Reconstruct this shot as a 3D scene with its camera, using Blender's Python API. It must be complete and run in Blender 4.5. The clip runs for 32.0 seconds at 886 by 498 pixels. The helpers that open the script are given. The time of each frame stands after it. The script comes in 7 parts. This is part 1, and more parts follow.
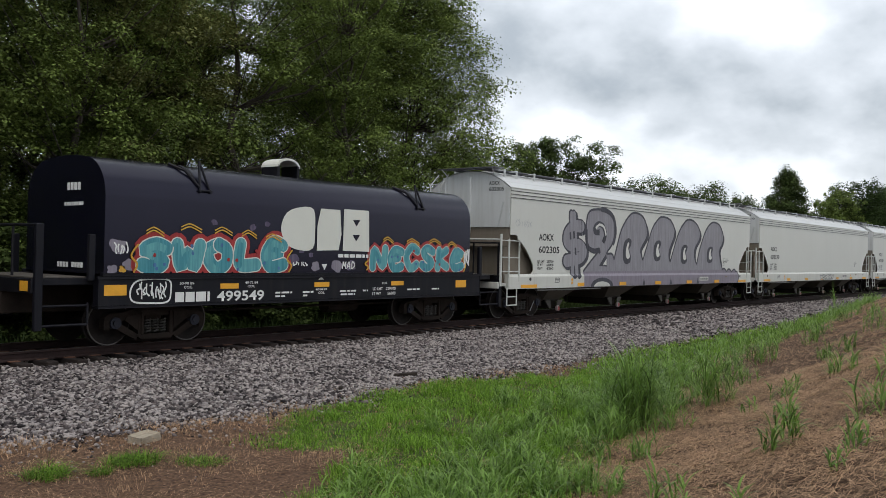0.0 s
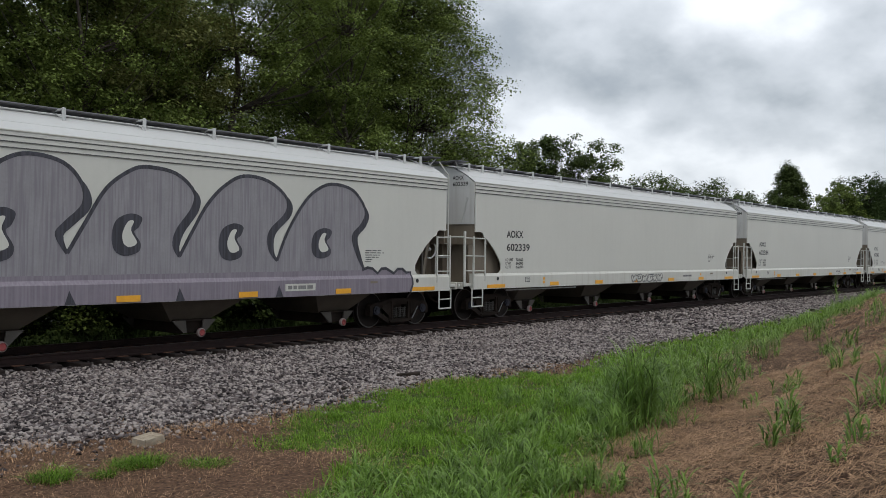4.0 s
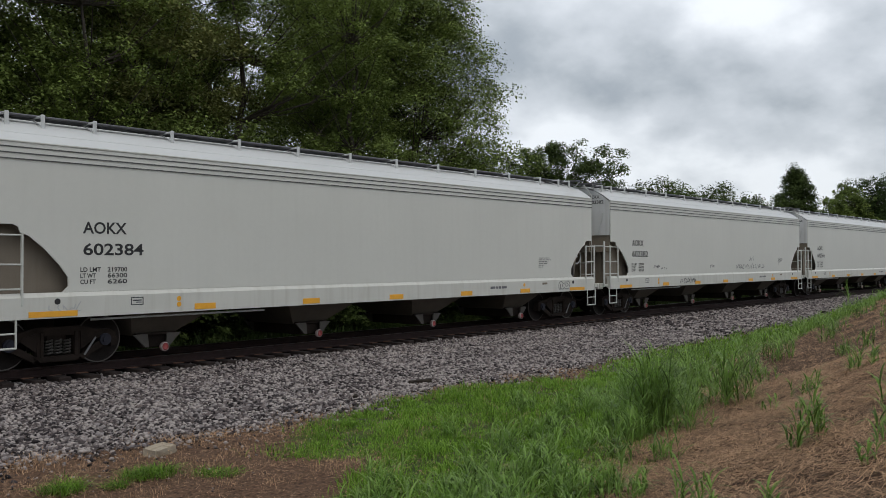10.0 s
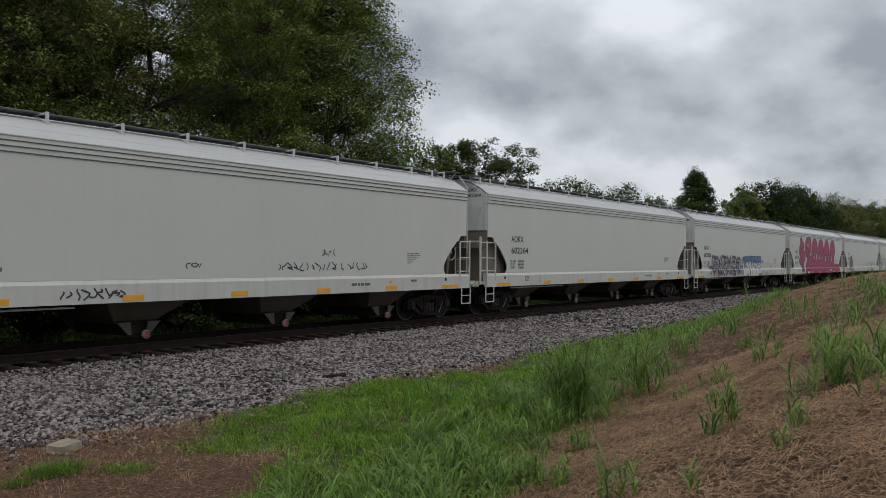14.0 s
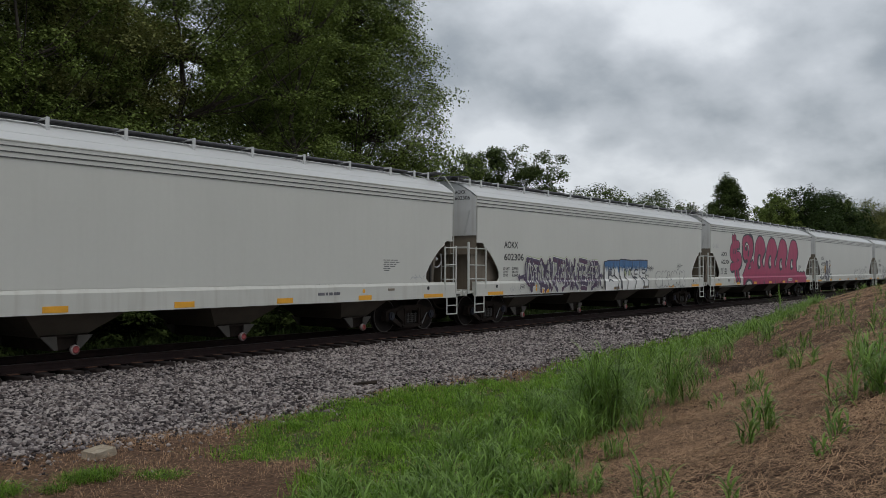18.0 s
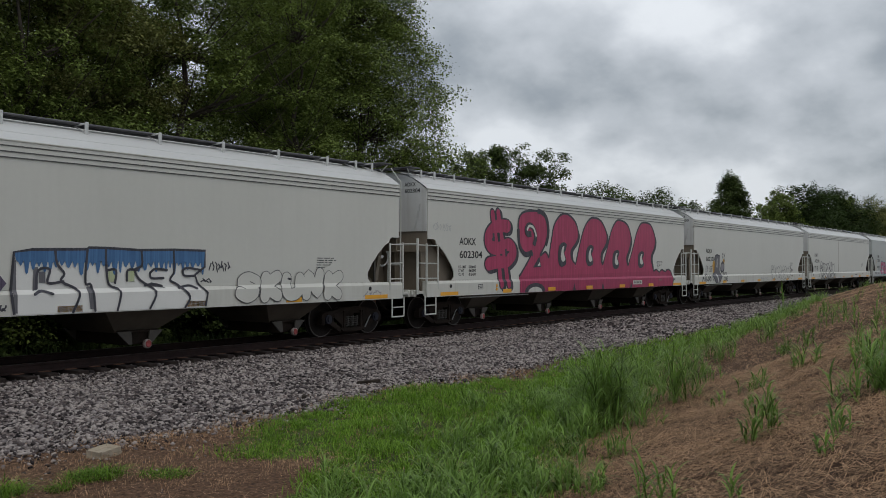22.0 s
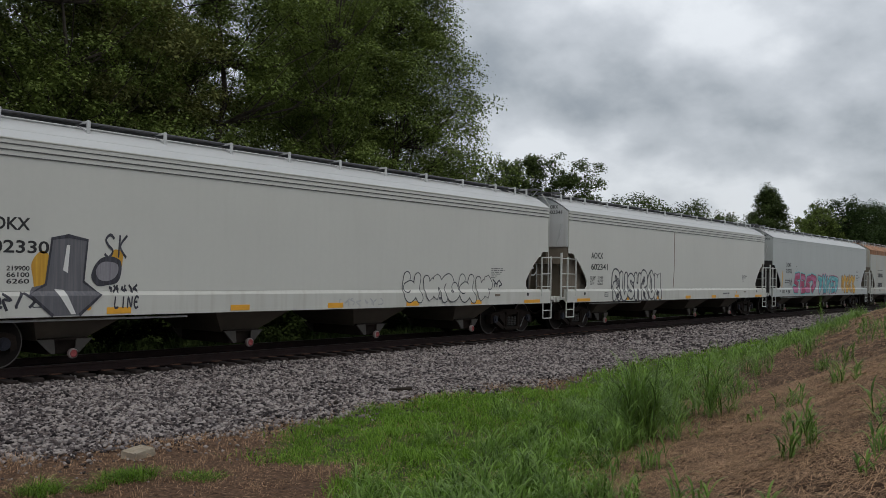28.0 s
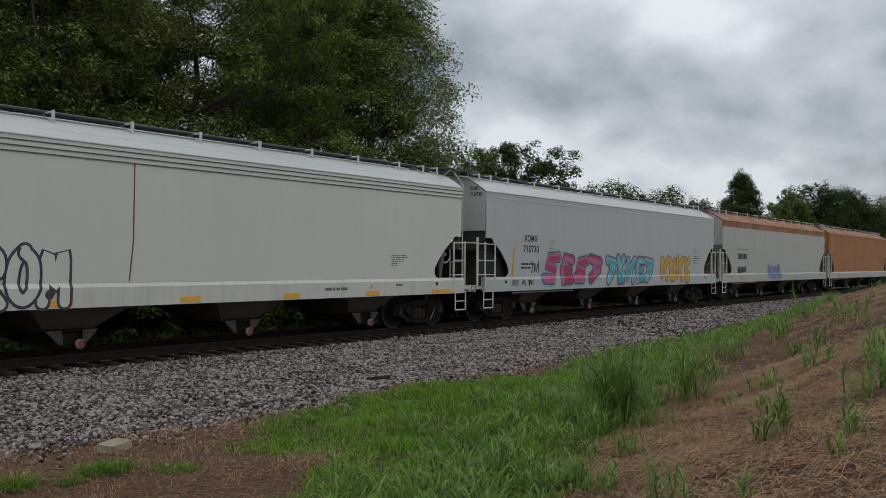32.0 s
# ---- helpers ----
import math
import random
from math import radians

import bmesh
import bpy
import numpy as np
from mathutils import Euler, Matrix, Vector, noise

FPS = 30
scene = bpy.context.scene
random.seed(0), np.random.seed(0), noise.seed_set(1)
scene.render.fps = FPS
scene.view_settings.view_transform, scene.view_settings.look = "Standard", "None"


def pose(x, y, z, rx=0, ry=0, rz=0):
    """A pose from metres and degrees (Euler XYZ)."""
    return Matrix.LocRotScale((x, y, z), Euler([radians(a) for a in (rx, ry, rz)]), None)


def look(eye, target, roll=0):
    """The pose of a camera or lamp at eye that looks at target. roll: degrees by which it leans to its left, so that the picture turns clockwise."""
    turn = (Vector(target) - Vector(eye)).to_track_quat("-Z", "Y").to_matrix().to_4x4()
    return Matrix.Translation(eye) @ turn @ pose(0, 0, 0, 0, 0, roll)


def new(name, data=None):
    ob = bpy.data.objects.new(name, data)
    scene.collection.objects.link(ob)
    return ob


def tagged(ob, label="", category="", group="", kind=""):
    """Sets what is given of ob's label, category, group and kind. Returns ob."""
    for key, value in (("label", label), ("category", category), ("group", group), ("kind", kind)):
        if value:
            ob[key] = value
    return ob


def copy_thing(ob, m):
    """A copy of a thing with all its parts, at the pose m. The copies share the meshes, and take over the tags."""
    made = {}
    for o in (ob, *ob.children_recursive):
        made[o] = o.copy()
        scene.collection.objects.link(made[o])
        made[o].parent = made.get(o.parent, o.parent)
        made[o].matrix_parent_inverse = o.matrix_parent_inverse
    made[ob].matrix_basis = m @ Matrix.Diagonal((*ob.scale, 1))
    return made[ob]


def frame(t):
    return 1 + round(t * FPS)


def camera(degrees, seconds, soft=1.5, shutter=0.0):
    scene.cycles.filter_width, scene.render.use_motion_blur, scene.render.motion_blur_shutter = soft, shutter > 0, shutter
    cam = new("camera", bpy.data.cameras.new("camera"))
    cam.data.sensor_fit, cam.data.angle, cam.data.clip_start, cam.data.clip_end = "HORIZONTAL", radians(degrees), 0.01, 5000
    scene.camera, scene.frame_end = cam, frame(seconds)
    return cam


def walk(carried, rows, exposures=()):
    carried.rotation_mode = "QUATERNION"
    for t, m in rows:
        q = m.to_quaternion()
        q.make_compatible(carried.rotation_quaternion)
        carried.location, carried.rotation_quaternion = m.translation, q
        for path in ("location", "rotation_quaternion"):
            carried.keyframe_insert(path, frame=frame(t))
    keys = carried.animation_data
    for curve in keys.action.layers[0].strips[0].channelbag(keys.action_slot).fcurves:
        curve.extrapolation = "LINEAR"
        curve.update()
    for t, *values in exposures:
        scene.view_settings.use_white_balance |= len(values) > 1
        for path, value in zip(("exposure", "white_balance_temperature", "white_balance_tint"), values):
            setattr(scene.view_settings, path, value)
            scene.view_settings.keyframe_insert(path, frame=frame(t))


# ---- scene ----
import itertools

EXPOSURES = [(0, 0.50), (2.5, 0.50), (4.5, 0.26), (10.0, 0.19), (11.0, -0.08), (32, -0.09)]

# camera: seconds, place, yaw, pitch, roll
VIEW = [
    (0.0, -0.146, -0.217, 1.977, -50.79, 0.22, 1.37),
    (0.5, -0.154, -0.222, 1.981, -50.72, 0.08, 1.53),
    (1.0, -0.157, -0.221, 1.980, -50.62, 0.01, 1.59),
    (1.5, -0.163, -0.232, 1.987, -50.46, -0.11, 1.60),
    (2.0, -0.211, -0.301, 2.005, -50.30, -0.07, 1.29),
    (2.5, -0.167, -0.250, 1.983, -50.17, -0.14, 0.91),
    (4.5, -0.157, -0.249, 1.981, -51.22, 0.39, 0.62),
    (5.0, -0.157, -0.262, 1.985, -52.36, 0.40, 0.59),
    (5.5, -0.152, -0.268, 1.985, -53.26, 0.36, 0.67),
    (6.0, -0.146, -0.267, 1.978, -53.80, 0.48, 0.58),
    (6.5, -0.151, -0.272, 1.980, -54.56, 0.58, 0.58),
    (7.0, -0.160, -0.272, 1.988, -54.37, 0.53, 0.59),
    (7.5, -0.146, -0.260, 1.981, -54.05, 0.36, 0.63),
    (8.0, -0.160, -0.240, 1.986, -53.08, 0.13, 0.68),
    (8.5, -0.155, -0.221, 1.986, -50.81, -0.13, 0.37),
    (9.0, -0.151, -0.200, 1.974, -48.30, -0.21, -0.13),
    (9.5, -0.113, -0.161, 1.957, -48.02, -0.28, -0.41),
    (10.0, -0.099, -0.111, 1.915, -50.26, 0.75, -0.16),
    (10.5, -0.151, -0.064, 1.861, -54.62, 1.05, 0.02),
    (11.0, -0.156, 0.015, 1.847, -55.67, 0.71, -0.32),
    (11.5, -0.158, 0.051, 1.848, -55.97, 0.39, -0.43),
    (12.0, -0.159, 0.051, 1.843, -56.50, 0.14, -0.07),
    (12.5, -0.135, 0.064, 1.843, -56.25, 0.45, 0.08),
    (13.0, -0.120, 0.083, 1.842, -56.33, 0.65, 0.40),
    (13.5, -0.130, 0.050, 1.843, -56.16, 0.63, 0.49),
    (14.0, -0.127, 0.054, 1.841, -56.08, 0.62, 0.42),
    (14.5, -0.126, 0.049, 1.835, -55.88, 0.74, 0.30),
    (16.5, -0.123, 0.069, 1.839, -55.00, 0.95, 0.27),
    (17.0, -0.128, 0.066, 1.835, -54.70, 1.13, 0.31),
    (17.5, -0.122, 0.080, 1.828, -54.37, 1.14, 0.28),
    (18.0, -0.120, 0.092, 1.834, -54.23, 1.10, 0.31),
    (18.5, -0.130, 0.074, 1.841, -54.09, 1.18, 0.46),
    (19.0, -0.120, 0.083, 1.833, -54.31, 1.40, 0.51),
    (19.5, -0.126, 0.086, 1.833, -54.33, 1.42, 0.49),
    (20.0, -0.130, 0.066, 1.838, -54.18, 1.40, 0.24),
    (20.5, -0.142, 0.055, 1.843, -54.34, 1.56, 0.07),
    (21.0, -0.143, 0.061, 1.844, -54.35, 1.75, 0.01),
    (21.5, -0.145, 0.064, 1.837, -54.31, 1.53, -0.02),
    (22.0, -0.141, 0.079, 1.837, -54.06, 1.00, 0.12),
    (22.5, -0.136, 0.077, 1.831, -53.73, 0.84, 0.21),
    (23.0, -0.145, 0.067, 1.836, -53.41, 0.88, 0.21),
    (23.5, -0.147, 0.064, 1.838, -53.18, 0.90, 0.37),
    (24.0, -0.147, 0.076, 1.835, -52.95, 1.02, 0.46),
    (24.5, -0.155, 0.070, 1.849, -52.69, 1.15, 0.61),
    (25.0, -0.149, 0.086, 1.844, -52.53, 1.31, 0.77),
    (25.5, -0.151, 0.083, 1.848, -52.34, 1.32, 0.79),
    (27.5, -0.139, 0.095, 1.838, -51.82, 1.35, 0.99),
    (28.0, -0.132, 0.106, 1.835, -51.94, 1.51, 1.10),
    (28.5, -0.149, 0.086, 1.840, -52.07, 1.57, 1.05),
    (29.0, -0.142, 0.094, 1.836, -52.14, 1.25, 0.98),
    (29.5, -0.142, 0.102, 1.843, -52.15, 0.91, 0.77),
    (30.0, -0.124, 0.118, 1.835, -52.83, 0.81, 0.74),
    (30.5, -0.135, 0.106, 1.836, -53.39, 0.83, 0.62),
    (31.0, -0.131, 0.114, 1.836, -53.66, 0.73, 0.54),
    (31.5, -0.136, 0.098, 1.836, -53.63, 0.78, 0.45),
    (32.0, -0.139, 0.103, 1.839, -53.46, 0.79, 0.53),
]
cam = camera(52.42, 32.0, soft=0.8)
walk(cam, [(t, pose(x, y, z, 0, 0, yaw) @ pose(0, 0, 0, 90 + pitch) @ pose(0, 0, 0, 0, 0, roll)) for t, x, y, z, yaw, pitch, roll in VIEW],
     exposures=EXPOSURES)

# the train: seconds, place of the first hopper's end along the track
TRAIN = [
    (0.0, 21.82), (1.0, 16.26), (2.0, 10.68), (2.5, 7.86), (4.5, -3.51), (5.5, -9.22), (6.5, -14.92), (7.5, -20.61), (8.5, -26.28), (9.5, -31.95), (10.5, -37.64), (11.5, -43.35), (12.5, -49.10), (13.5, -54.88), (14.5, -60.65), (16.5, -72.17), (17.5, -77.94), (18.5, -83.72), (19.5, -89.53), (20.5, -95.35), (21.5, -101.20), (22.5, -107.05), (23.5, -112.93), (24.5, -118.83), (25.5, -124.74), (27.5, -136.58), (28.5, -142.55), (29.5, -148.57), (30.5, -154.62), (31.5, -160.68), (32.0, -163.71),
]
PITCH = 20.67          # length of a hopper over its couplers
CENTRE = 16.76         # the track's middle line
HALF = 1.60            # half the width of a hopper over its sills

# ---- sky and sun ----
world = bpy.data.worlds.new("overcast_sky")
scene.world = world
world.use_nodes = True
wn, wl = world.node_tree.nodes, world.node_tree.links
wn.clear()
w_out = wn.new("ShaderNodeOutputWorld")
w_bg = wn.new("ShaderNodeBackground")
w_bg.inputs["Strength"].default_value = 1.06
w_co = wn.new("ShaderNodeTexCoord")
w_dir = wn.new("ShaderNodeSeparateXYZ")
wl.new(w_co.outputs["Generated"], w_dir.inputs["Vector"])


def w_math(kind, a, b):
    """One sum in the sky's nodes."""
    k = wn.new("ShaderNodeMath")
    k.operation = kind
    for socket, v in zip(k.inputs, (a, b)):
        if isinstance(v, (int, float)):
            socket.default_value = v
        else:
            wl.new(v, socket)
    return k.outputs[0]


# the clouds lie in one layer overhead, so they flatten and crowd towards the horizon
w_low = w_math("ADD", w_math("MAXIMUM", w_dir.outputs["Z"], 0.0), 0.5)
w_flat = wn.new("ShaderNodeCombineXYZ")
wl.new(w_math("ADD", w_math("DIVIDE", w_dir.outputs["X"], w_low), -2.007), w_flat.inputs["X"])
wl.new(w_math("ADD", w_math("DIVIDE", w_dir.outputs["Y"], w_low), 22.754), w_flat.inputs["Y"])
w_flat.inputs["Z"].default_value = 15.848
w_n1 = wn.new("ShaderNodeTexNoise")
w_n1.inputs["Scale"].default_value, w_n1.inputs["Detail"].default_value = 3.2, 7.0
w_n1.inputs["Roughness"].default_value, w_n1.inputs["Distortion"].default_value = 0.47, 0.0
w_ramp = wn.new("ShaderNodeValToRGB")
w_ramp.color_ramp.interpolation = "B_SPLINE"
w_ramp.color_ramp.elements[0].position, w_ramp.color_ramp.elements[0].color = 0.35, (0.34, 0.38, 0.425, 1)
w_ramp.color_ramp.elements[1].position, w_ramp.color_ramp.elements[1].color = 0.64, (0.89, 0.93, 0.975, 1)
for at, shade in ((0.40, (0.42, 0.46, 0.50, 1)), (0.46, (0.53, 0.57, 0.615, 1)), (0.54, (0.63, 0.67, 0.72, 1))):
    w_ramp.color_ramp.elements.new(at).color = shade
w_sep = wn.new("ShaderNodeSeparateXYZ")
w_up = wn.new("ShaderNodeMapRange")
w_up.inputs["From Min"].default_value, w_up.inputs["From Max"].default_value = 0.03, 0.28
w_up.inputs["To Min"].default_value, w_up.inputs["To Max"].default_value = 0.82, 1.03
w_mul = wn.new("ShaderNodeMixRGB")
w_mul.blend_type = "MULTIPLY"
w_mul.inputs[0].default_value = 1.0
w_sky = wn.new("ShaderNodeTexSky")
w_sky.sky_type, w_sky.sun_disc = "NISHITA", False
w_sky.sun_elevation, w_sky.sun_rotation = radians(58), radians(200)
w_dim = wn.new("ShaderNodeMixRGB")
w_dim.blend_type = "MULTIPLY"
w_dim.inputs[0].default_value, w_dim.inputs[2].default_value = 1.0, (0.07, 0.07, 0.07, 1)
w_mix = wn.new("ShaderNodeMixRGB")
w_mix.inputs[0].default_value = 0.1
wl.new(w_flat.outputs["Vector"], w_n1.inputs["Vector"])
w_n2 = wn.new("ShaderNodeTexNoise")
w_n2.inputs["Scale"].default_value, w_n2.inputs["Detail"].default_value = 7.5, 5.0
wl.new(w_flat.outputs["Vector"], w_n2.inputs["Vector"])
wl.new(w_math("ADD", w_n1.outputs["Fac"], w_math("MULTIPLY", w_math("SUBTRACT", w_n2.outputs["Fac"], 0.5), 0.30)), w_ramp.inputs["Fac"])
wl.new(w_co.outputs["Generated"], w_sep.inputs["Vector"])
wl.new(w_sep.outputs["Z"], w_up.inputs["Value"])
wl.new(w_ramp.outputs["Color"], w_mul.inputs[1])
wl.new(w_up.outputs["Result"], w_mul.inputs[2])
wl.new(w_sky.outputs["Color"], w_dim.inputs[1])
wl.new(w_mul.outputs["Color"], w_mix.inputs[1])
wl.new(w_dim.outputs["Color"], w_mix.inputs[2])
wl.new(w_mix.outputs["Color"], w_bg.inputs["Color"])
wl.new(w_bg.outputs["Background"], w_out.inputs["Surface"])

sun = new("sun", bpy.data.lights.new("sun", "SUN"))
sun.data.energy, sun.data.angle, sun.data.color = 0.7, radians(30), (1.0, 0.91, 0.78)
sun.matrix_world = look((0, 0, 50), (18, 18, 0))


# ---- materials ----
def mat(name, col, rough=0.6, metal=0.0, var=0.12, scale=1.5, fine=40.0, bump=0.15, tint=None, streak=None, amount=0.5, island=False, spec=0.4):
    """A painted or natural surface: two scales of variation, a bump and, where streak is given, runs of dirt down its face."""
    m = bpy.data.materials.new(name)
    m.use_nodes = True
    n, l = m.node_tree.nodes, m.node_tree.links
    b = n["Principled BSDF"]
    b.inputs["Roughness"].default_value, b.inputs["Metallic"].default_value = rough, metal
    b.inputs["Specular IOR Level"].default_value = spec
    co = n.new("ShaderNodeTexCoord")
    big = n.new("ShaderNodeTexNoise")
    big.inputs["Scale"].default_value, big.inputs["Detail"].default_value = scale, 4
    small = n.new("ShaderNodeTexNoise")
    small.inputs["Scale"].default_value, small.inputs["Detail"].default_value = fine, 3
    for t in (big, small):
        l.new(co.outputs["Object"], t.inputs["Vector"])
    add = n.new("ShaderNodeMath")
    add.operation = "MULTIPLY_ADD"
    add.inputs[1].default_value = 0.45
    l.new(small.outputs["Fac"], add.inputs[0])
    l.new(big.outputs["Fac"], add.inputs[2])
    last = add.outputs[0]
    if island:
        geo = n.new("ShaderNodeNewGeometry")
        inf = n.new("ShaderNodeObjectInfo")
        a1, a2 = n.new("ShaderNodeMath"), n.new("ShaderNodeMath")
        a1.operation = a2.operation = "MULTIPLY_ADD"
        a1.inputs[1].default_value, a2.inputs[1].default_value = 1.15, 0.25
        l.new(geo.outputs["Random Per Island"], a1.inputs[0])
        l.new(last, a1.inputs[2])
        l.new(inf.outputs["Random"], a2.inputs[0])
        l.new(a1.outputs[0], a2.inputs[2])
        last = a2.outputs[0]
    ramp = n.new("ShaderNodeValToRGB")
    lo, hi = ramp.color_ramp.elements
    lo.position, hi.position = (0.3, 1.0) if island else (0.35, 0.98)
    if island:
        sc = n.new("ShaderNodeMath")
        sc.operation = "MULTIPLY"
        sc.inputs[1].default_value = 0.55
        l.new(last, sc.inputs[0])
        last = sc.outputs[0]
    two = tint or tuple(min(1, c * (1 + var)) for c in col)
    one = tuple(c * (1 - var) for c in col)
    lo.color, hi.color = (*one, 1), (*two, 1)
    l.new(last, ramp.inputs["Fac"])
    shade = ramp.outputs["Color"]
    if streak:
        mp = n.new("ShaderNodeMapping")
        mp.inputs["Scale"].default_value = (2.2, 2.2, 0.16)
        runs = n.new("ShaderNodeTexNoise")
        runs.inputs["Scale"].default_value, runs.inputs["Detail"].default_value = 3.0, 6
        cut = n.new("ShaderNodeMapRange")
        cut.inputs["From Min"].default_value, cut.inputs["From Max"].default_value = 0.48, 0.8
        cut.inputs["To Max"].default_value = amount
        mix = n.new("ShaderNodeMixRGB")
        mix.inputs[2].default_value = (*streak, 1)
        l.new(co.outputs["Object"], mp.inputs["Vector"])
        l.new(mp.outputs["Vector"], runs.inputs["Vector"])
        l.new(runs.outputs["Fac"], cut.inputs["Value"])
        l.new(cut.outputs["Result"], mix.inputs[0])
        l.new(shade, mix.inputs[1])
        shade = mix.outputs["Color"]
    l.new(shade, b.inputs["Base Color"])
    if bump:
        bp = n.new("ShaderNodeBump")
        bp.inputs["Strength"].default_value, bp.inputs["Distance"].default_value = bump, 0.02
        l.new(add.outputs[0], bp.inputs["Height"])
        l.new(bp.outputs["Normal"], b.inputs["Normal"])
    return m


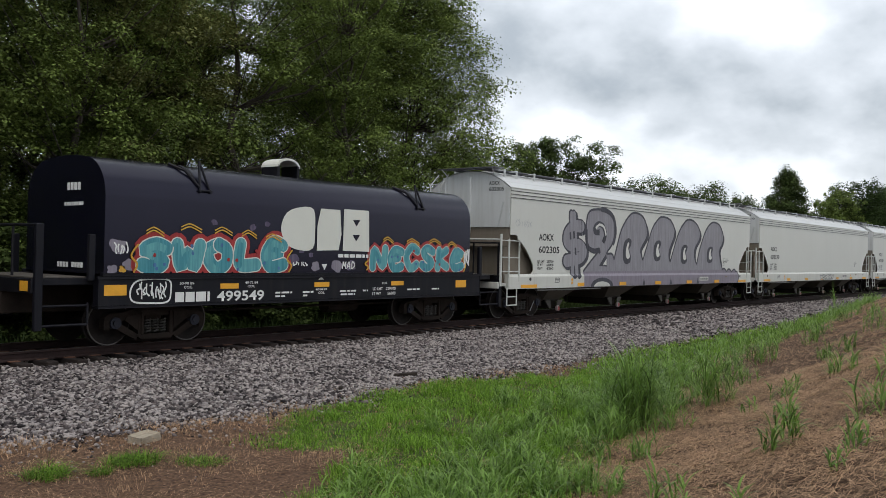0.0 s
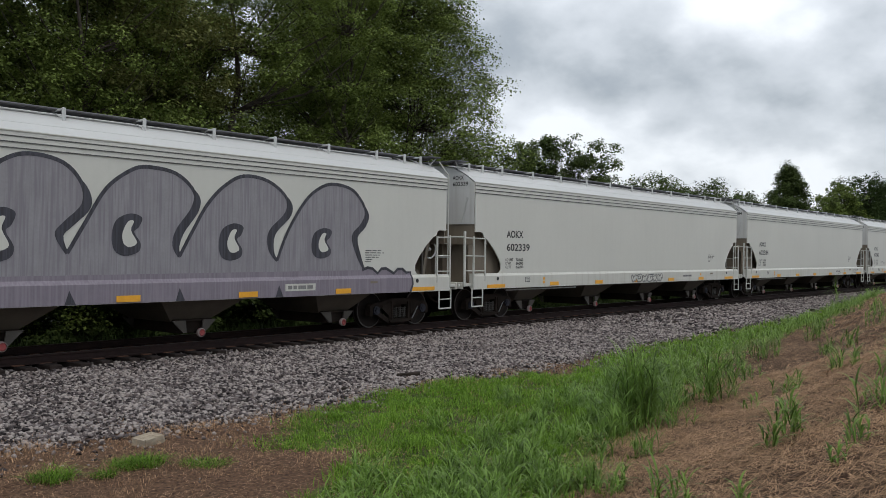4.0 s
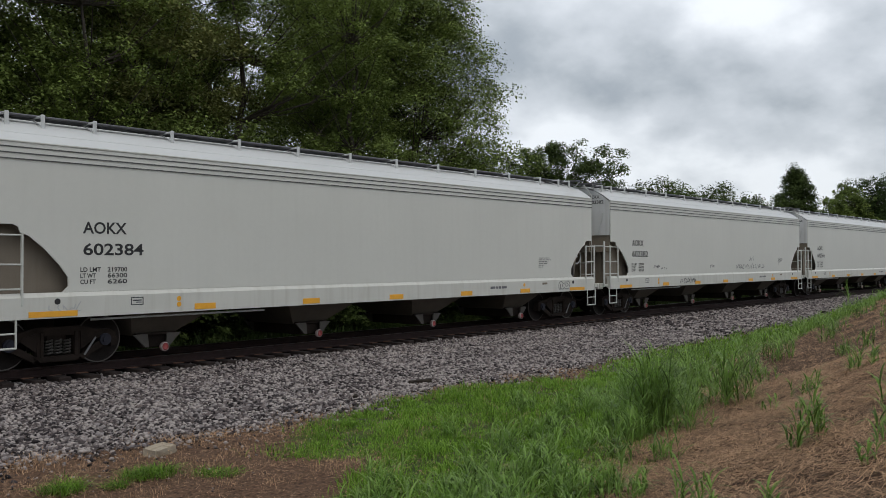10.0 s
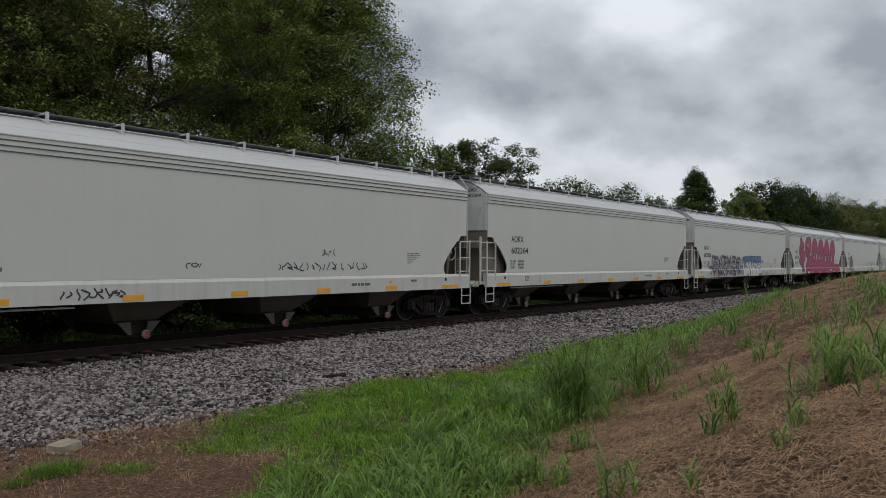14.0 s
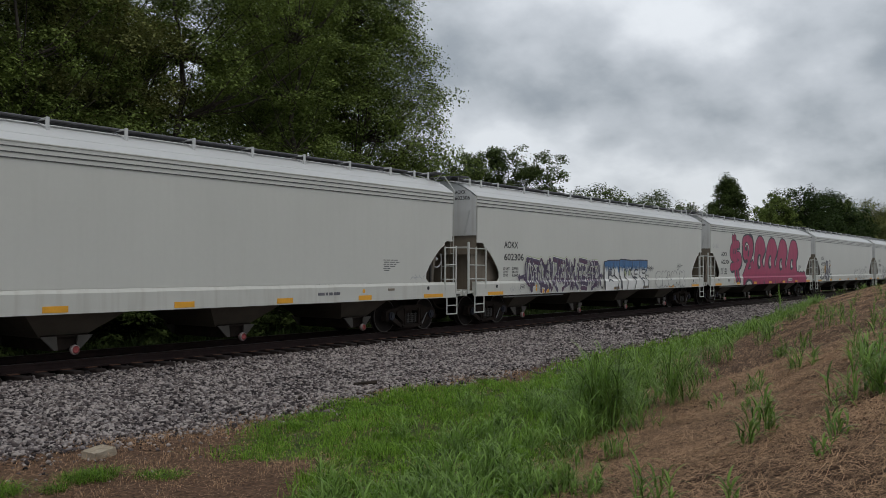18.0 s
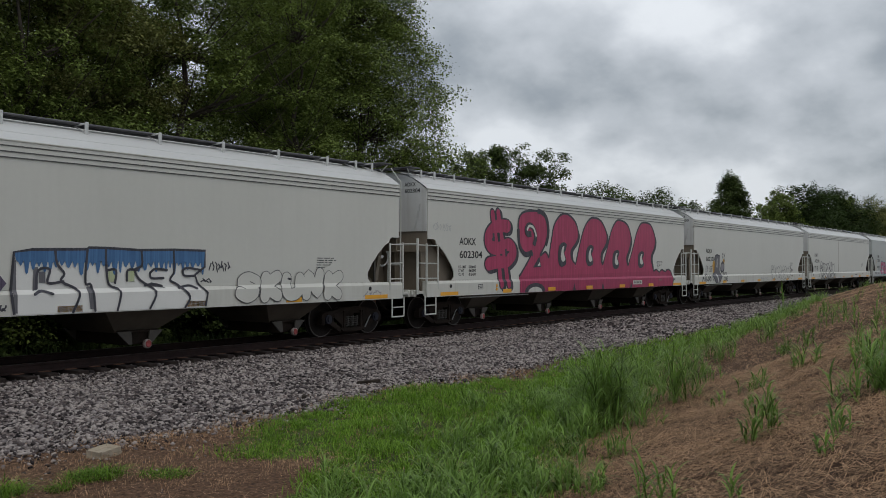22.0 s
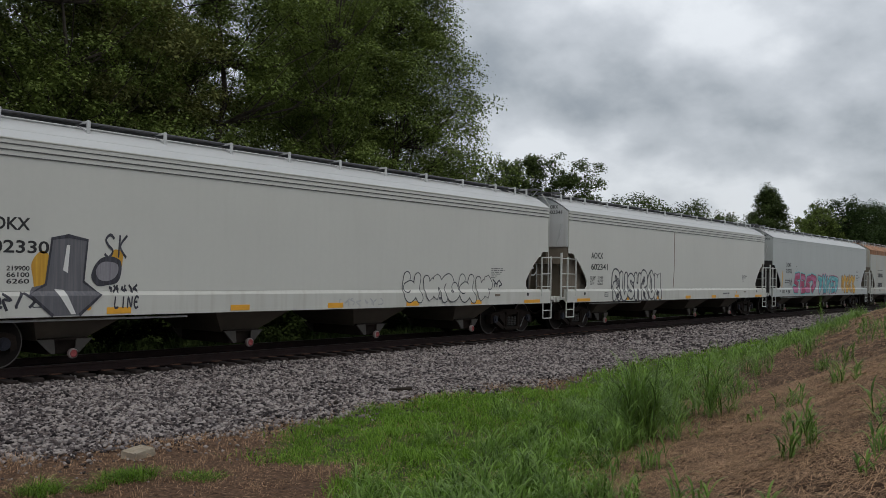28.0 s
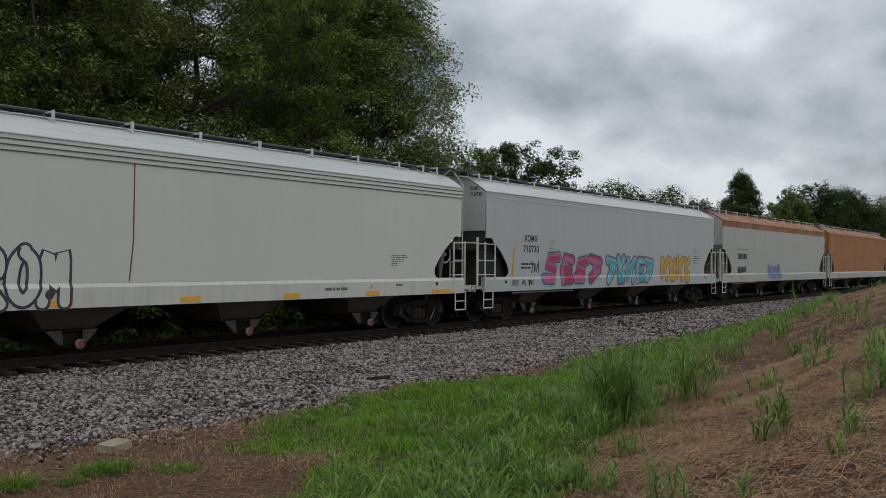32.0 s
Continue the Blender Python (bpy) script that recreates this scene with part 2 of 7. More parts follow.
M = dict(
    grey=mat("hopper_grey_paint", (0.596, 0.596, 0.556), 0.42, var=0.035, scale=0.5, fine=9, bump=0.02, streak=(0.42, 0.42, 0.38), amount=0.09),
    roof=mat("hopper_roof_paint", (0.52, 0.53, 0.53), 0.38, var=0.05, scale=0.8, fine=14, bump=0.03, streak=(0.52, 0.51, 0.48), amount=0.3),
    end=mat("hopper_end_paint", (0.58, 0.59, 0.59), 0.45, var=0.06, scale=1.2, bump=0.03, streak=(0.34, 0.32, 0.29), amount=0.4),
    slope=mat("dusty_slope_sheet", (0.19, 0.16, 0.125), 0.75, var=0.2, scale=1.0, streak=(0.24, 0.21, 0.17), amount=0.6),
    sill=mat("hopper_sill_paint", (0.575, 0.575, 0.535), 0.4, var=0.05, scale=1.4, bump=0.03, streak=(0.36, 0.33, 0.28), amount=0.4),
    # near-black copy of the slope sheet, with the shade of the openings in its colour
    shade_slope=mat("shade_black_slope_sheet", (0.035, 0.032, 0.030), 0.8, var=0.25, scale=1.2),
    xgrey=mat("bluish_grey_paint", (0.44, 0.465, 0.455), 0.42, var=0.04, scale=0.6, fine=9, bump=0.02, streak=(0.30, 0.31, 0.29), amount=0.2),
    tan=mat("weathered_pale_paint", (0.43, 0.44, 0.41), 0.55, var=0.06, scale=0.6, bump=0.04, streak=(0.46, 0.36, 0.22), amount=0.7),
    rust=mat("rusted_roof", (0.17, 0.065, 0.03), 0.85, var=0.4, scale=1.2, tint=(0.42, 0.20, 0.10), bump=0.2, streak=(0.5, 0.42, 0.32), amount=0.6),
    orange=mat("weathered_orange_paint", (0.33, 0.125, 0.035), 0.65, var=0.15, scale=0.7, tint=(0.43, 0.19, 0.065), bump=0.05, streak=(0.22, 0.10, 0.05), amount=0.5),
    # dark paint for the shadow lines of the eave laps and for small stencilling
    seam=mat("seam_shade_and_stencil", (0.10, 0.10, 0.10), 0.7, var=0.3, scale=3),
    walkway=mat("dark_galvanised_grating", (0.13, 0.13, 0.14), 0.6, 0.5, var=0.25, fine=60),
    bracket=mat("grey_bracket_paint", (0.5, 0.51, 0.51), 0.5, var=0.1),
    rail_white=mat("worn_white_handrail", (0.50, 0.51, 0.48), 0.5, var=0.1, scale=4),
    yellow=mat("yellow_reflector", (0.78, 0.38, 0.035), 0.45, var=0.1, scale=6, bump=0.03),
    black=mat("black_lettering", (0.022, 0.022, 0.024), 0.55, var=0.2, bump=0.02),
    grime=mat("truck_grime", (0.012, 0.009, 0.008), 0.85, var=0.35, scale=3, tint=(0.036, 0.026, 0.021), spec=0.15, bump=0.3),
    spring=mat("spring_steel", (0.06, 0.055, 0.05), 0.6, 0.3, var=0.3),
    wheel=mat("wheel_steel", (0.012, 0.010, 0.010), 0.8, 0.1, var=0.3, scale=5, tint=(0.026, 0.020, 0.018), spec=0.2),
    tread=mat("worn_wheel_tread", (0.12, 0.11, 0.105), 0.45, 0.7, var=0.2),
    bearing=mat("bluish_bearing_cap", (0.018, 0.019, 0.03), 0.6, 0.1, var=0.3),
    outlet=mat("hopper_outlet_grey", (0.085, 0.076, 0.068), 0.6, var=0.2, scale=3, streak=(0.1, 0.085, 0.07), amount=0.7),
    pocket=mat("dusty_hopper_pocket", (0.105, 0.088, 0.070), 0.7, var=0.2, scale=2, streak=(0.07, 0.06, 0.05), amount=0.6),
    rimpink=mat("worn_pinkish_rim", (0.45, 0.36, 0.34), 0.6, var=0.3, scale=8),
    red=mat("red_gate_wheel", (0.36, 0.07, 0.07), 0.5, var=0.2, scale=8),
    navy=mat("dark_navy_paint", (0.004, 0.004, 0.010), 0.27, var=0.2, scale=0.9, bump=0.02, streak=(0.009, 0.008, 0.02), amount=0.4, spec=0.4),
    navy2=mat("dark_navy_frame", (0.005, 0.005, 0.009), 0.55, var=0.25, scale=2, bump=0.05, streak=(0.025, 0.022, 0.02), amount=0.5, spec=0.25),
    cream=mat("cream_lettering", (0.66, 0.66, 0.60), 0.5, var=0.05),
    white=mat("white_marking", (0.72, 0.72, 0.70), 0.5, var=0.05),
    rusty=mat("rusty_steel", (0.10, 0.045, 0.03), 0.85, var=0.35, scale=6, tint=(0.2, 0.10, 0.065), bump=0.2),
    rail=mat("rusty_rail", (0.018, 0.009, 0.009), 0.85, 0.1, var=0.3, scale=5, tint=(0.035, 0.018, 0.016)),
    tie=mat("creosoted_tie", (0.012, 0.008, 0.008), 0.92, var=0.4, scale=3, fine=30, tint=(0.034, 0.023, 0.02), bump=0.4),
    stone=mat("grey_ballast_stone", (0.008, 0.007, 0.008), 0.9, var=0.45, scale=1.2, fine=60, tint=(0.30, 0.265, 0.25), bump=0.3, island=True, spec=0.15),
    block=mat("pale_limestone", (0.33, 0.285, 0.22), 0.9, var=0.25, scale=8, fine=50, bump=0.5),
    darkwood=mat("dark_rotten_wood", (0.03, 0.024, 0.02), 0.9, var=0.4, scale=10, bump=0.5, spec=0.1),
    bark=mat("tree_bark", (0.045, 0.036, 0.028), 0.9, var=0.4, scale=3, fine=25, tint=(0.085, 0.07, 0.058), bump=0.6),
    grass=mat("bright_green_grass", (0.035, 0.085, 0.010), 0.5, var=0.5, scale=0.8, tint=(0.225, 0.40, 0.05), bump=0, island=True, spec=0.12),
    weed=mat("tall_grass_blade", (0.038, 0.085, 0.016), 0.36, var=0.5, scale=1.0, tint=(0.265, 0.425, 0.10), bump=0, island=True, spec=0.25),
    dry=mat("dry_straw", (0.04, 0.022, 0.012), 0.85, var=0.5, scale=1.0, tint=(0.60, 0.385, 0.235), bump=0, island=True, spec=0.15),
    leaf=mat("broad_leaf", (0.024, 0.042, 0.009), 0.55, var=0.5, scale=0.45, tint=(0.22, 0.29, 0.075), bump=0, island=True, spec=0.1),
    leaf3=mat("far_leaf", (0.020, 0.034, 0.009), 0.6, var=0.5, scale=0.3, tint=(0.095, 0.135, 0.04), bump=0, island=True, spec=0.1),
    leaf2=mat("olive_leaf", (0.028, 0.036, 0.010), 0.6, var=0.5, scale=0.45, tint=(0.21, 0.225, 0.075), bump=0, island=True, spec=0.1),
    needle=mat("dark_far_foliage", (0.012, 0.026, 0.009), 0.6, var=0.5, scale=0.3, tint=(0.06, 0.095, 0.028), bump=0, island=True, spec=0.1),
)


stone_ramp = next(n for n in M["stone"].node_tree.nodes if n.bl_idname == "ShaderNodeValToRGB").color_ramp
stone_ramp.elements[0].position, stone_ramp.elements[0].color = 0.42, (0.012, 0.011, 0.012, 1)
for at, shade in ((0.56, (0.040, 0.034, 0.036, 1)), (0.67, (0.092, 0.079, 0.081, 1)), (0.79, (0.168, 0.139, 0.134, 1)), (0.90, (0.228, 0.207, 0.208, 1))):
    stone_ramp.elements.new(at).color = shade
stone_ramp.elements[-1].position, stone_ramp.elements[-1].color = 1.0, (0.37, 0.332, 0.315, 1)
M["navy"].node_tree.nodes["Principled BSDF"].inputs["Specular Tint"].default_value = (0.82, 0.78, 1.0, 1)


def add_translucency(m, share):
    """Lets some light through leaves and blades."""
    n, l = m.node_tree.nodes, m.node_tree.links
    b, out = n["Principled BSDF"], n["Material Output"]
    tr, mx = n.new("ShaderNodeBsdfTranslucent"), n.new("ShaderNodeMixShader")
    mx.inputs[0].default_value = share
    src = b.inputs["Base Color"].links[0].from_socket
    l.new(src, tr.inputs["Color"])
    l.new(b.outputs[0], mx.inputs[1])
    l.new(tr.outputs[0], mx.inputs[2])
    l.new(mx.outputs[0], out.inputs["Surface"])


for key in ("grass", "weed", "leaf", "leaf2", "leaf3", "needle"):
    add_translucency(M[key], 0.42 if key == "weed" else 0.3)


def ground_material():
    """Dirt, straw mulch, green soil and gravel darkened for shaded gaps, mixed by the painted zones of the sheet with a
    ragged edge.
    """
    m = bpy.data.materials.new("bank_and_trackside_ground")
    m.use_nodes = True
    n, l = m.node_tree.nodes, m.node_tree.links
    b = n["Principled BSDF"]
    b.inputs["Roughness"].default_value = 0.92
    b.inputs["Specular IOR Level"].default_value = 0.2
    co = n.new("ShaderNodeTexCoord")

    def noise_ramp(scale, detail, a, c, p0=0.35, p1=0.7, stretch=None):
        t = n.new("ShaderNodeTexNoise")
        t.inputs["Scale"].default_value, t.inputs["Detail"].default_value = scale, detail
        t.inputs["Roughness"].default_value = 0.65
        if stretch:
            mp = n.new("ShaderNodeMapping")
            mp.inputs["Scale"].default_value = stretch
            mp.inputs["Rotation"].default_value = (0, 0, 0.5)
            l.new(co.outputs["Object"], mp.inputs["Vector"])
            l.new(mp.outputs["Vector"], t.inputs["Vector"])
        else:
            l.new(co.outputs["Object"], t.inputs["Vector"])
        r = n.new("ShaderNodeValToRGB")
        r.color_ramp.elements[0].position, r.color_ramp.elements[1].position = p0, p1
        r.color_ramp.elements[0].color, r.color_ramp.elements[1].color = (*a, 1), (*c, 1)
        l.new(t.outputs["Fac"], r.inputs["Fac"])
        return t, r.outputs["Color"]

    t1, dirt = noise_ramp(26, 10, (0.042, 0.023, 0.015), (0.22, 0.130, 0.082))
    # straw's ground is kept dark, its colour giving the shadows between the straws
    t2, straw = noise_ramp(13, 8, (0.024, 0.014, 0.009), (0.15, 0.086, 0.052), stretch=(1, 3.5, 1))
    t3, soil = noise_ramp(1.8, 8, (0.04, 0.065, 0.014), (0.11, 0.12, 0.045))
    vor = n.new("ShaderNodeTexVoronoi")
    vor.inputs["Scale"].default_value = 17
    l.new(co.outputs["Object"], vor.inputs["Vector"])
    # gravel ground almost black: the shadow between the loose stones, put into its colour
    gap_shade = n.new("ShaderNodeValToRGB")
    gap_shade.color_ramp.elements[0].color, gap_shade.color_ramp.elements[1].color = (0.004, 0.0035, 0.0035, 1), (0.03, 0.027, 0.025, 1)
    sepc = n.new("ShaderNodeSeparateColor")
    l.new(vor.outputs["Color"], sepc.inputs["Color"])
    l.new(sepc.outputs["Red"], gap_shade.inputs["Fac"])
    zone = n.new("ShaderNodeVertexColor")
    zone.layer_name = "zone"
    zs = n.new("ShaderNodeSeparateColor")
    l.new(zone.outputs["Color"], zs.inputs["Color"])
    edge = n.new("ShaderNodeTexNoise")
    edge.inputs["Scale"].default_value, edge.inputs["Detail"].default_value = 3.5, 6
    l.new(co.outputs["Object"], edge.inputs["Vector"])
    shade = dirt
    for ch, colour in (("Blue", straw), ("Green", soil), ("Red", gap_shade.outputs["Color"])):
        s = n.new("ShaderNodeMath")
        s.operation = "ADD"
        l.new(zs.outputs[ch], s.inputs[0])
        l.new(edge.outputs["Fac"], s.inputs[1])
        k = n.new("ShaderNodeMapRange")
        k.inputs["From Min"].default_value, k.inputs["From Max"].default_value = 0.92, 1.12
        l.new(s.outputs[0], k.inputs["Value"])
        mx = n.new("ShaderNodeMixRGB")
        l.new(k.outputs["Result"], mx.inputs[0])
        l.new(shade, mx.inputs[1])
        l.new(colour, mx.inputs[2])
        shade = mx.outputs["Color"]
    l.new(shade, b.inputs["Base Color"])
    bp = n.new("ShaderNodeBump")
    bp.inputs["Strength"].default_value, bp.inputs["Distance"].default_value = 0.7, 0.05
    ad = n.new("ShaderNodeMath")
    l.new(t2.outputs["Fac"], ad.inputs[0])
    l.new(vor.outputs["Distance"], ad.inputs[1])
    l.new(ad.outputs[0], bp.inputs["Height"])
    l.new(bp.outputs["Normal"], b.inputs["Normal"])
    return m


# ---- builders ----
class Shape:
    """Gathers verts and faces of one mesh."""

    def __init__(self):
        self.v, self.f = [], []

    def add(self, verts, faces):
        k = len(self.v)
        self.v += [tuple(p) for p in verts]
        self.f += [tuple(i + k for i in f) for f in faces]
        return self

    def box(self, x0, x1, y0, y1, z0, z1, c=0.0):
        """A box, its edges cut off by c."""
        if c <= 0:
            return self.add([(x, y, z) for z in (z0, z1) for x, y in ((x0, y0), (x1, y0), (x1, y1), (x0, y1))],
                            [(3, 2, 1, 0), (4, 5, 6, 7), (0, 1, 5, 4), (1, 2, 6, 5), (2, 3, 7, 6), (3, 0, 4, 7)])
        b = bmesh.new()
        bmesh.ops.create_cube(b, size=1)
        for p in b.verts:
            p.co = Vector(((x0 + x1) / 2 + p.co.x * (x1 - x0), (y0 + y1) / 2 + p.co.y * (y1 - y0), (z0 + z1) / 2 + p.co.z * (z1 - z0)))
        bmesh.ops.bevel(b, geom=b.edges[:], offset=c, segments=1, affect="EDGES")
        b.verts.index_update()
        self.add([p.co[:] for p in b.verts], [[p.index for p in f.verts] for f in b.faces])
        b.free()
        return self

    def tube(self, p0, p1, r, n=8, r1=None, cap=True):
        p0, p1 = Vector(p0), Vector(p1)
        d = (p1 - p0).normalized()
        a = d.orthogonal().normalized()
        b = d.cross(a)
        ring = [math.cos(2 * math.pi * i / n) * a + math.sin(2 * math.pi * i / n) * b for i in range(n)]
        r1 = r if r1 is None else r1
        fs = [(i, (i + 1) % n, n + (i + 1) % n, n + i) for i in range(n)]
        if cap:
            fs += [tuple(range(n - 1, -1, -1)), tuple(range(n, 2 * n))]
        return self.add([p0 + q * r for q in ring] + [p1 + q * r1 for q in ring], fs)

    def path(self, pts, r, n=6):
        for a, b in zip(pts[:-1], pts[1:]):
            self.tube(a, b, r, n)
        return self

    def sweep(self, profile, x0, x1, close=False, caps=False):
        """A profile of (y, z) drawn along x."""
        n = len(profile)
        vs = [(x0, y, z) for y, z in profile] + [(x1, y, z) for y, z in profile]
        m = n if close else n - 1
        fs = [(i, (i + 1) % n, n + (i + 1) % n, n + i) for i in range(m)]
        if caps:
            fs += [tuple(range(n - 1, -1, -1)), tuple(range(n, 2 * n))]
        return self.add(vs, fs)

    def slab(self, outline, y0, y1):
        """An outline of (x, z) with a thickness along y."""
        n = len(outline)
        vs = [(x, y0, z) for x, z in outline] + [(x, y1, z) for x, z in outline]
        return self.add(vs, [tuple(range(n)), tuple(range(2 * n - 1, n - 1, -1))] + [(i, n + i, n + (i + 1) % n, (i + 1) % n) for i in range(n)])

    def lathe(self, profile, centre, n=24):
        """A profile of (radius, y) turned about the y axis through centre."""
        cx, cy, cz = centre
        k = len(profile)
        vs = [(cx + r * math.cos(2 * math.pi * i / n), cy + y, cz + r * math.sin(2 * math.pi * i / n)) for i in range(n) for r, y in profile]
        return self.add(vs, [(i * k + j, i * k + j + 1, ((i + 1) % n) * k + j + 1, ((i + 1) % n) * k + j) for i in range(n) for j in range(k - 1)])

    def mesh(self, name, material, smooth=False):
        me = bpy.data.meshes.new(name)
        me.from_pydata(self.v, [], self.f)
        me.materials.append(material)
        b = bmesh.new()
        b.from_mesh(me)
        bmesh.ops.recalc_face_normals(b, faces=b.faces)
        b.to_mesh(me)
        b.free()
        if smooth:
            me.polygons.foreach_set("use_smooth", [True] * len(me.polygons))
            me.set_sharp_from_angle(angle=radians(35))
        return me


def part(name, shape, material, parent, label="", smooth=False, at=None):
    ob = new(name, shape.mesh(name, material, smooth) if isinstance(shape, Shape) else shape)
    ob.parent = parent
    if at:
        ob.location = at
    return tagged(ob, label)


def thing(name, at, label, category, group="", kind=""):
    ob = new(name)
    ob.empty_display_size = 0.2
    ob.location = at
    return tagged(ob, label, category, group, kind)


def soup(name, verts, faces, material, smooth=False):
    """A mesh from arrays: n x 3 places, m x k corner numbers."""
    me = bpy.data.meshes.new(name)
    verts, faces = np.asarray(verts, np.float32), np.asarray(faces, np.int32)
    me.vertices.add(len(verts))
    me.vertices.foreach_set("co", verts.ravel())
    me.loops.add(faces.size)
    me.loops.foreach_set("vertex_index", faces.ravel())
    me.polygons.add(len(faces))
    me.polygons.foreach_set("loop_start", np.arange(len(faces), dtype=np.int32) * faces.shape[1])
    me.update(calc_edges=True)
    me.materials.append(material)
    if smooth:
        me.polygons.foreach_set("use_smooth", np.ones(len(faces), bool))
    return me


# ---- lettering and paint on the cars ----
def lettering(text, height, squeeze=0.9):
    """Flat lettering as a mesh, its foot at (0, 0), standing in the x-z plane and facing -y."""
    cu = bpy.data.curves.new("lettering", "FONT")
    cu.body, cu.size, cu.resolution_u = text, height / 0.69, 3
    cu.offset = height * 0.028
    ob = new("lettering", cu)
    me = bpy.data.meshes.new_from_object(ob.evaluated_get(bpy.context.evaluated_depsgraph_get()))
    bpy.data.objects.remove(ob)
    bpy.data.curves.remove(cu)
    for v in me.vertices:
        v.co = (v.co.x * squeeze, 0.0, v.co.y)
    return me


LETTER_MESHES = {}


def write(text, x, z, height, material, parent, y, squeeze=0.9, turn=None, name="lettering", width=None):
    """Lettering on a face of a car; width stretches it to a known length."""
    key = (text, round(height, 3), squeeze, width, material.name)
    if key not in LETTER_MESHES:
        me = lettering(text, height, squeeze)
        me.materials.clear()
        me.materials.append(material)
        if width:
            w = max(v.co.x for v in me.vertices)
            for v in me.vertices:
                v.co.x *= width / w
        LETTER_MESHES[key] = me
    ob = part(name, LETTER_MESHES[key], None, parent, "painted lettering reading " + text)
    ob.matrix_basis = turn or pose(x, y, z)
    return ob


def face_hopper(z):
    """How far out the near side of a hopper stands at a height."""
    return -HALF if z < 1.30 else -HALF + 0.05 * min(1, (z - 1.30) / 0.08)


def face_coil(z):
    return -1.56 if z < 1.40 else -1.50


def curve(pts, closed=False, n=5):
    """A smooth line through a few points."""
    k = len(pts)
    out = []
    for i in range(k if closed else k - 1):
        a, b, c, d = (Vector(pts[j % k] if closed else pts[min(max(j, 0), k - 1)]) for j in (i - 1, i, i + 1, i + 2))
        for s in range(n):
            t = s / n
            out.append(tuple(0.5 * (2 * b + (c - a) * t + (2 * a - 5 * b + 4 * c - d) * t * t + (3 * b - a - 3 * c + d) * t ** 3)))
    if not closed:
        out.append(tuple(pts[-1]))
    return out


def ribbon(pts, width, closed=False):
    """The quads of a painted line."""
    k = len(pts)
    left, right = [], []
    for i, p in enumerate(pts):
        a = Vector(pts[(i - 1) % k] if closed or i else pts[0])
        b = Vector(pts[(i + 1) % k] if closed or i < k - 1 else pts[-1])
        d = (b - a)
        d = d.normalized() if d.length > 1e-6 else Vector((1, 0))
        q = Vector((-d.y, d.x)) * width / 2
        left.append(Vector(p) + q)
        right.append(Vector(p) - q)
    m = k if closed else k - 1
    return [[left[i], right[i], right[(i + 1) % k], left[(i + 1) % k]] for i in range(m)]


def paint(name, outlines, material, car, layer=1, face=face_hopper, label="", cuts=(1.30, 1.38)):
    """Flat painted shapes given by (x, z) outlines, lying on the near side of a car and following its step."""
    b = bmesh.new()
    for n, o in enumerate(outlines):
        fs = b.faces.new([b.verts.new((p[0], -.0001 * n, p[1])) for p in o])
        fs.normal_update()
        if fs.calc_area() < 1e-7:
            b.faces.remove(fs)
    b.normal_update()
    bmesh.ops.triangulate(b, faces=b.faces[:])
    bmesh.ops.remove_doubles(b, verts=b.verts[:], dist=.003)
    for z in cuts:
        bmesh.ops.bisect_plane(b, geom=b.verts[:] + b.edges[:] + b.faces[:], plane_co=(0, 0, z), plane_no=(0, 0, 1))
    for v in b.verts:
        v.co.y += face(v.co.z) - 0.004 * layer
    b.normal_update()
    for f in b.faces:
        if f.normal.y > 0:
            f.normal_flip()
    me = bpy.data.meshes.new(name)
    b.to_mesh(me)
    b.free()
    me.materials.append(material)
    return part(name, me, None, car, label)


def blob(cx, cz, rx, rz, rng, lean=0.0, n=9, rough=0.12):
    """A fat letter-like outline."""
    pts = []
    for i in range(n):
        a = 2 * math.pi * i / n
        c, s = math.cos(a), math.sin(a)
        k = (abs(c) ** 3 + abs(s) ** 3) ** (-1 / 3) * (1 + rng.uniform(-rough, rough))
        pts.append((cx + rx * c * k + lean * s * rz, cz + rz * s * k))
    return curve(pts, True, 4)


# abstract strokes of sprayed figures, in a unit box; they spell nothing
GLYPHS = [
    [[(.1, .1), (.05, .7), (.35, .98), (.6, .7), (.35, .45), (.6, .1), (.95, .3), (.85, .6)]],
    [[(.1, .9), (.3, .1), (.5, .75), (.7, .15), (.78, .95), (.98, .7)]],
    [[(.35, .55), (.6, .45), (.55, .75), (.2, .8), (.08, .35), (.4, .05), (.85, .2), (.9, .75), (.65, .98)]],
    [[(.08, .3), (.3, .05), (.42, .5), (.2, .95), (.6, .9), (.62, .3), (.92, .08)]],
    [[(.9, .95), (.25, .85), (.6, .55), (.1, .3), (.55, .05), (.95, .4), (.75, .6)]],
    [[(.1, .05), (.12, .6), (.3, .95), (.5, .6), (.48, .05)], [(.5, .5), (.7, .95), (.92, .55), (.9, .05)]],
    [[(.12, .95), (.1, .4), (.3, .1), (.55, .35), (.4, .6), (.15, .5)], [(.75, .95), (.7, .4), (.95, .05)]],
]


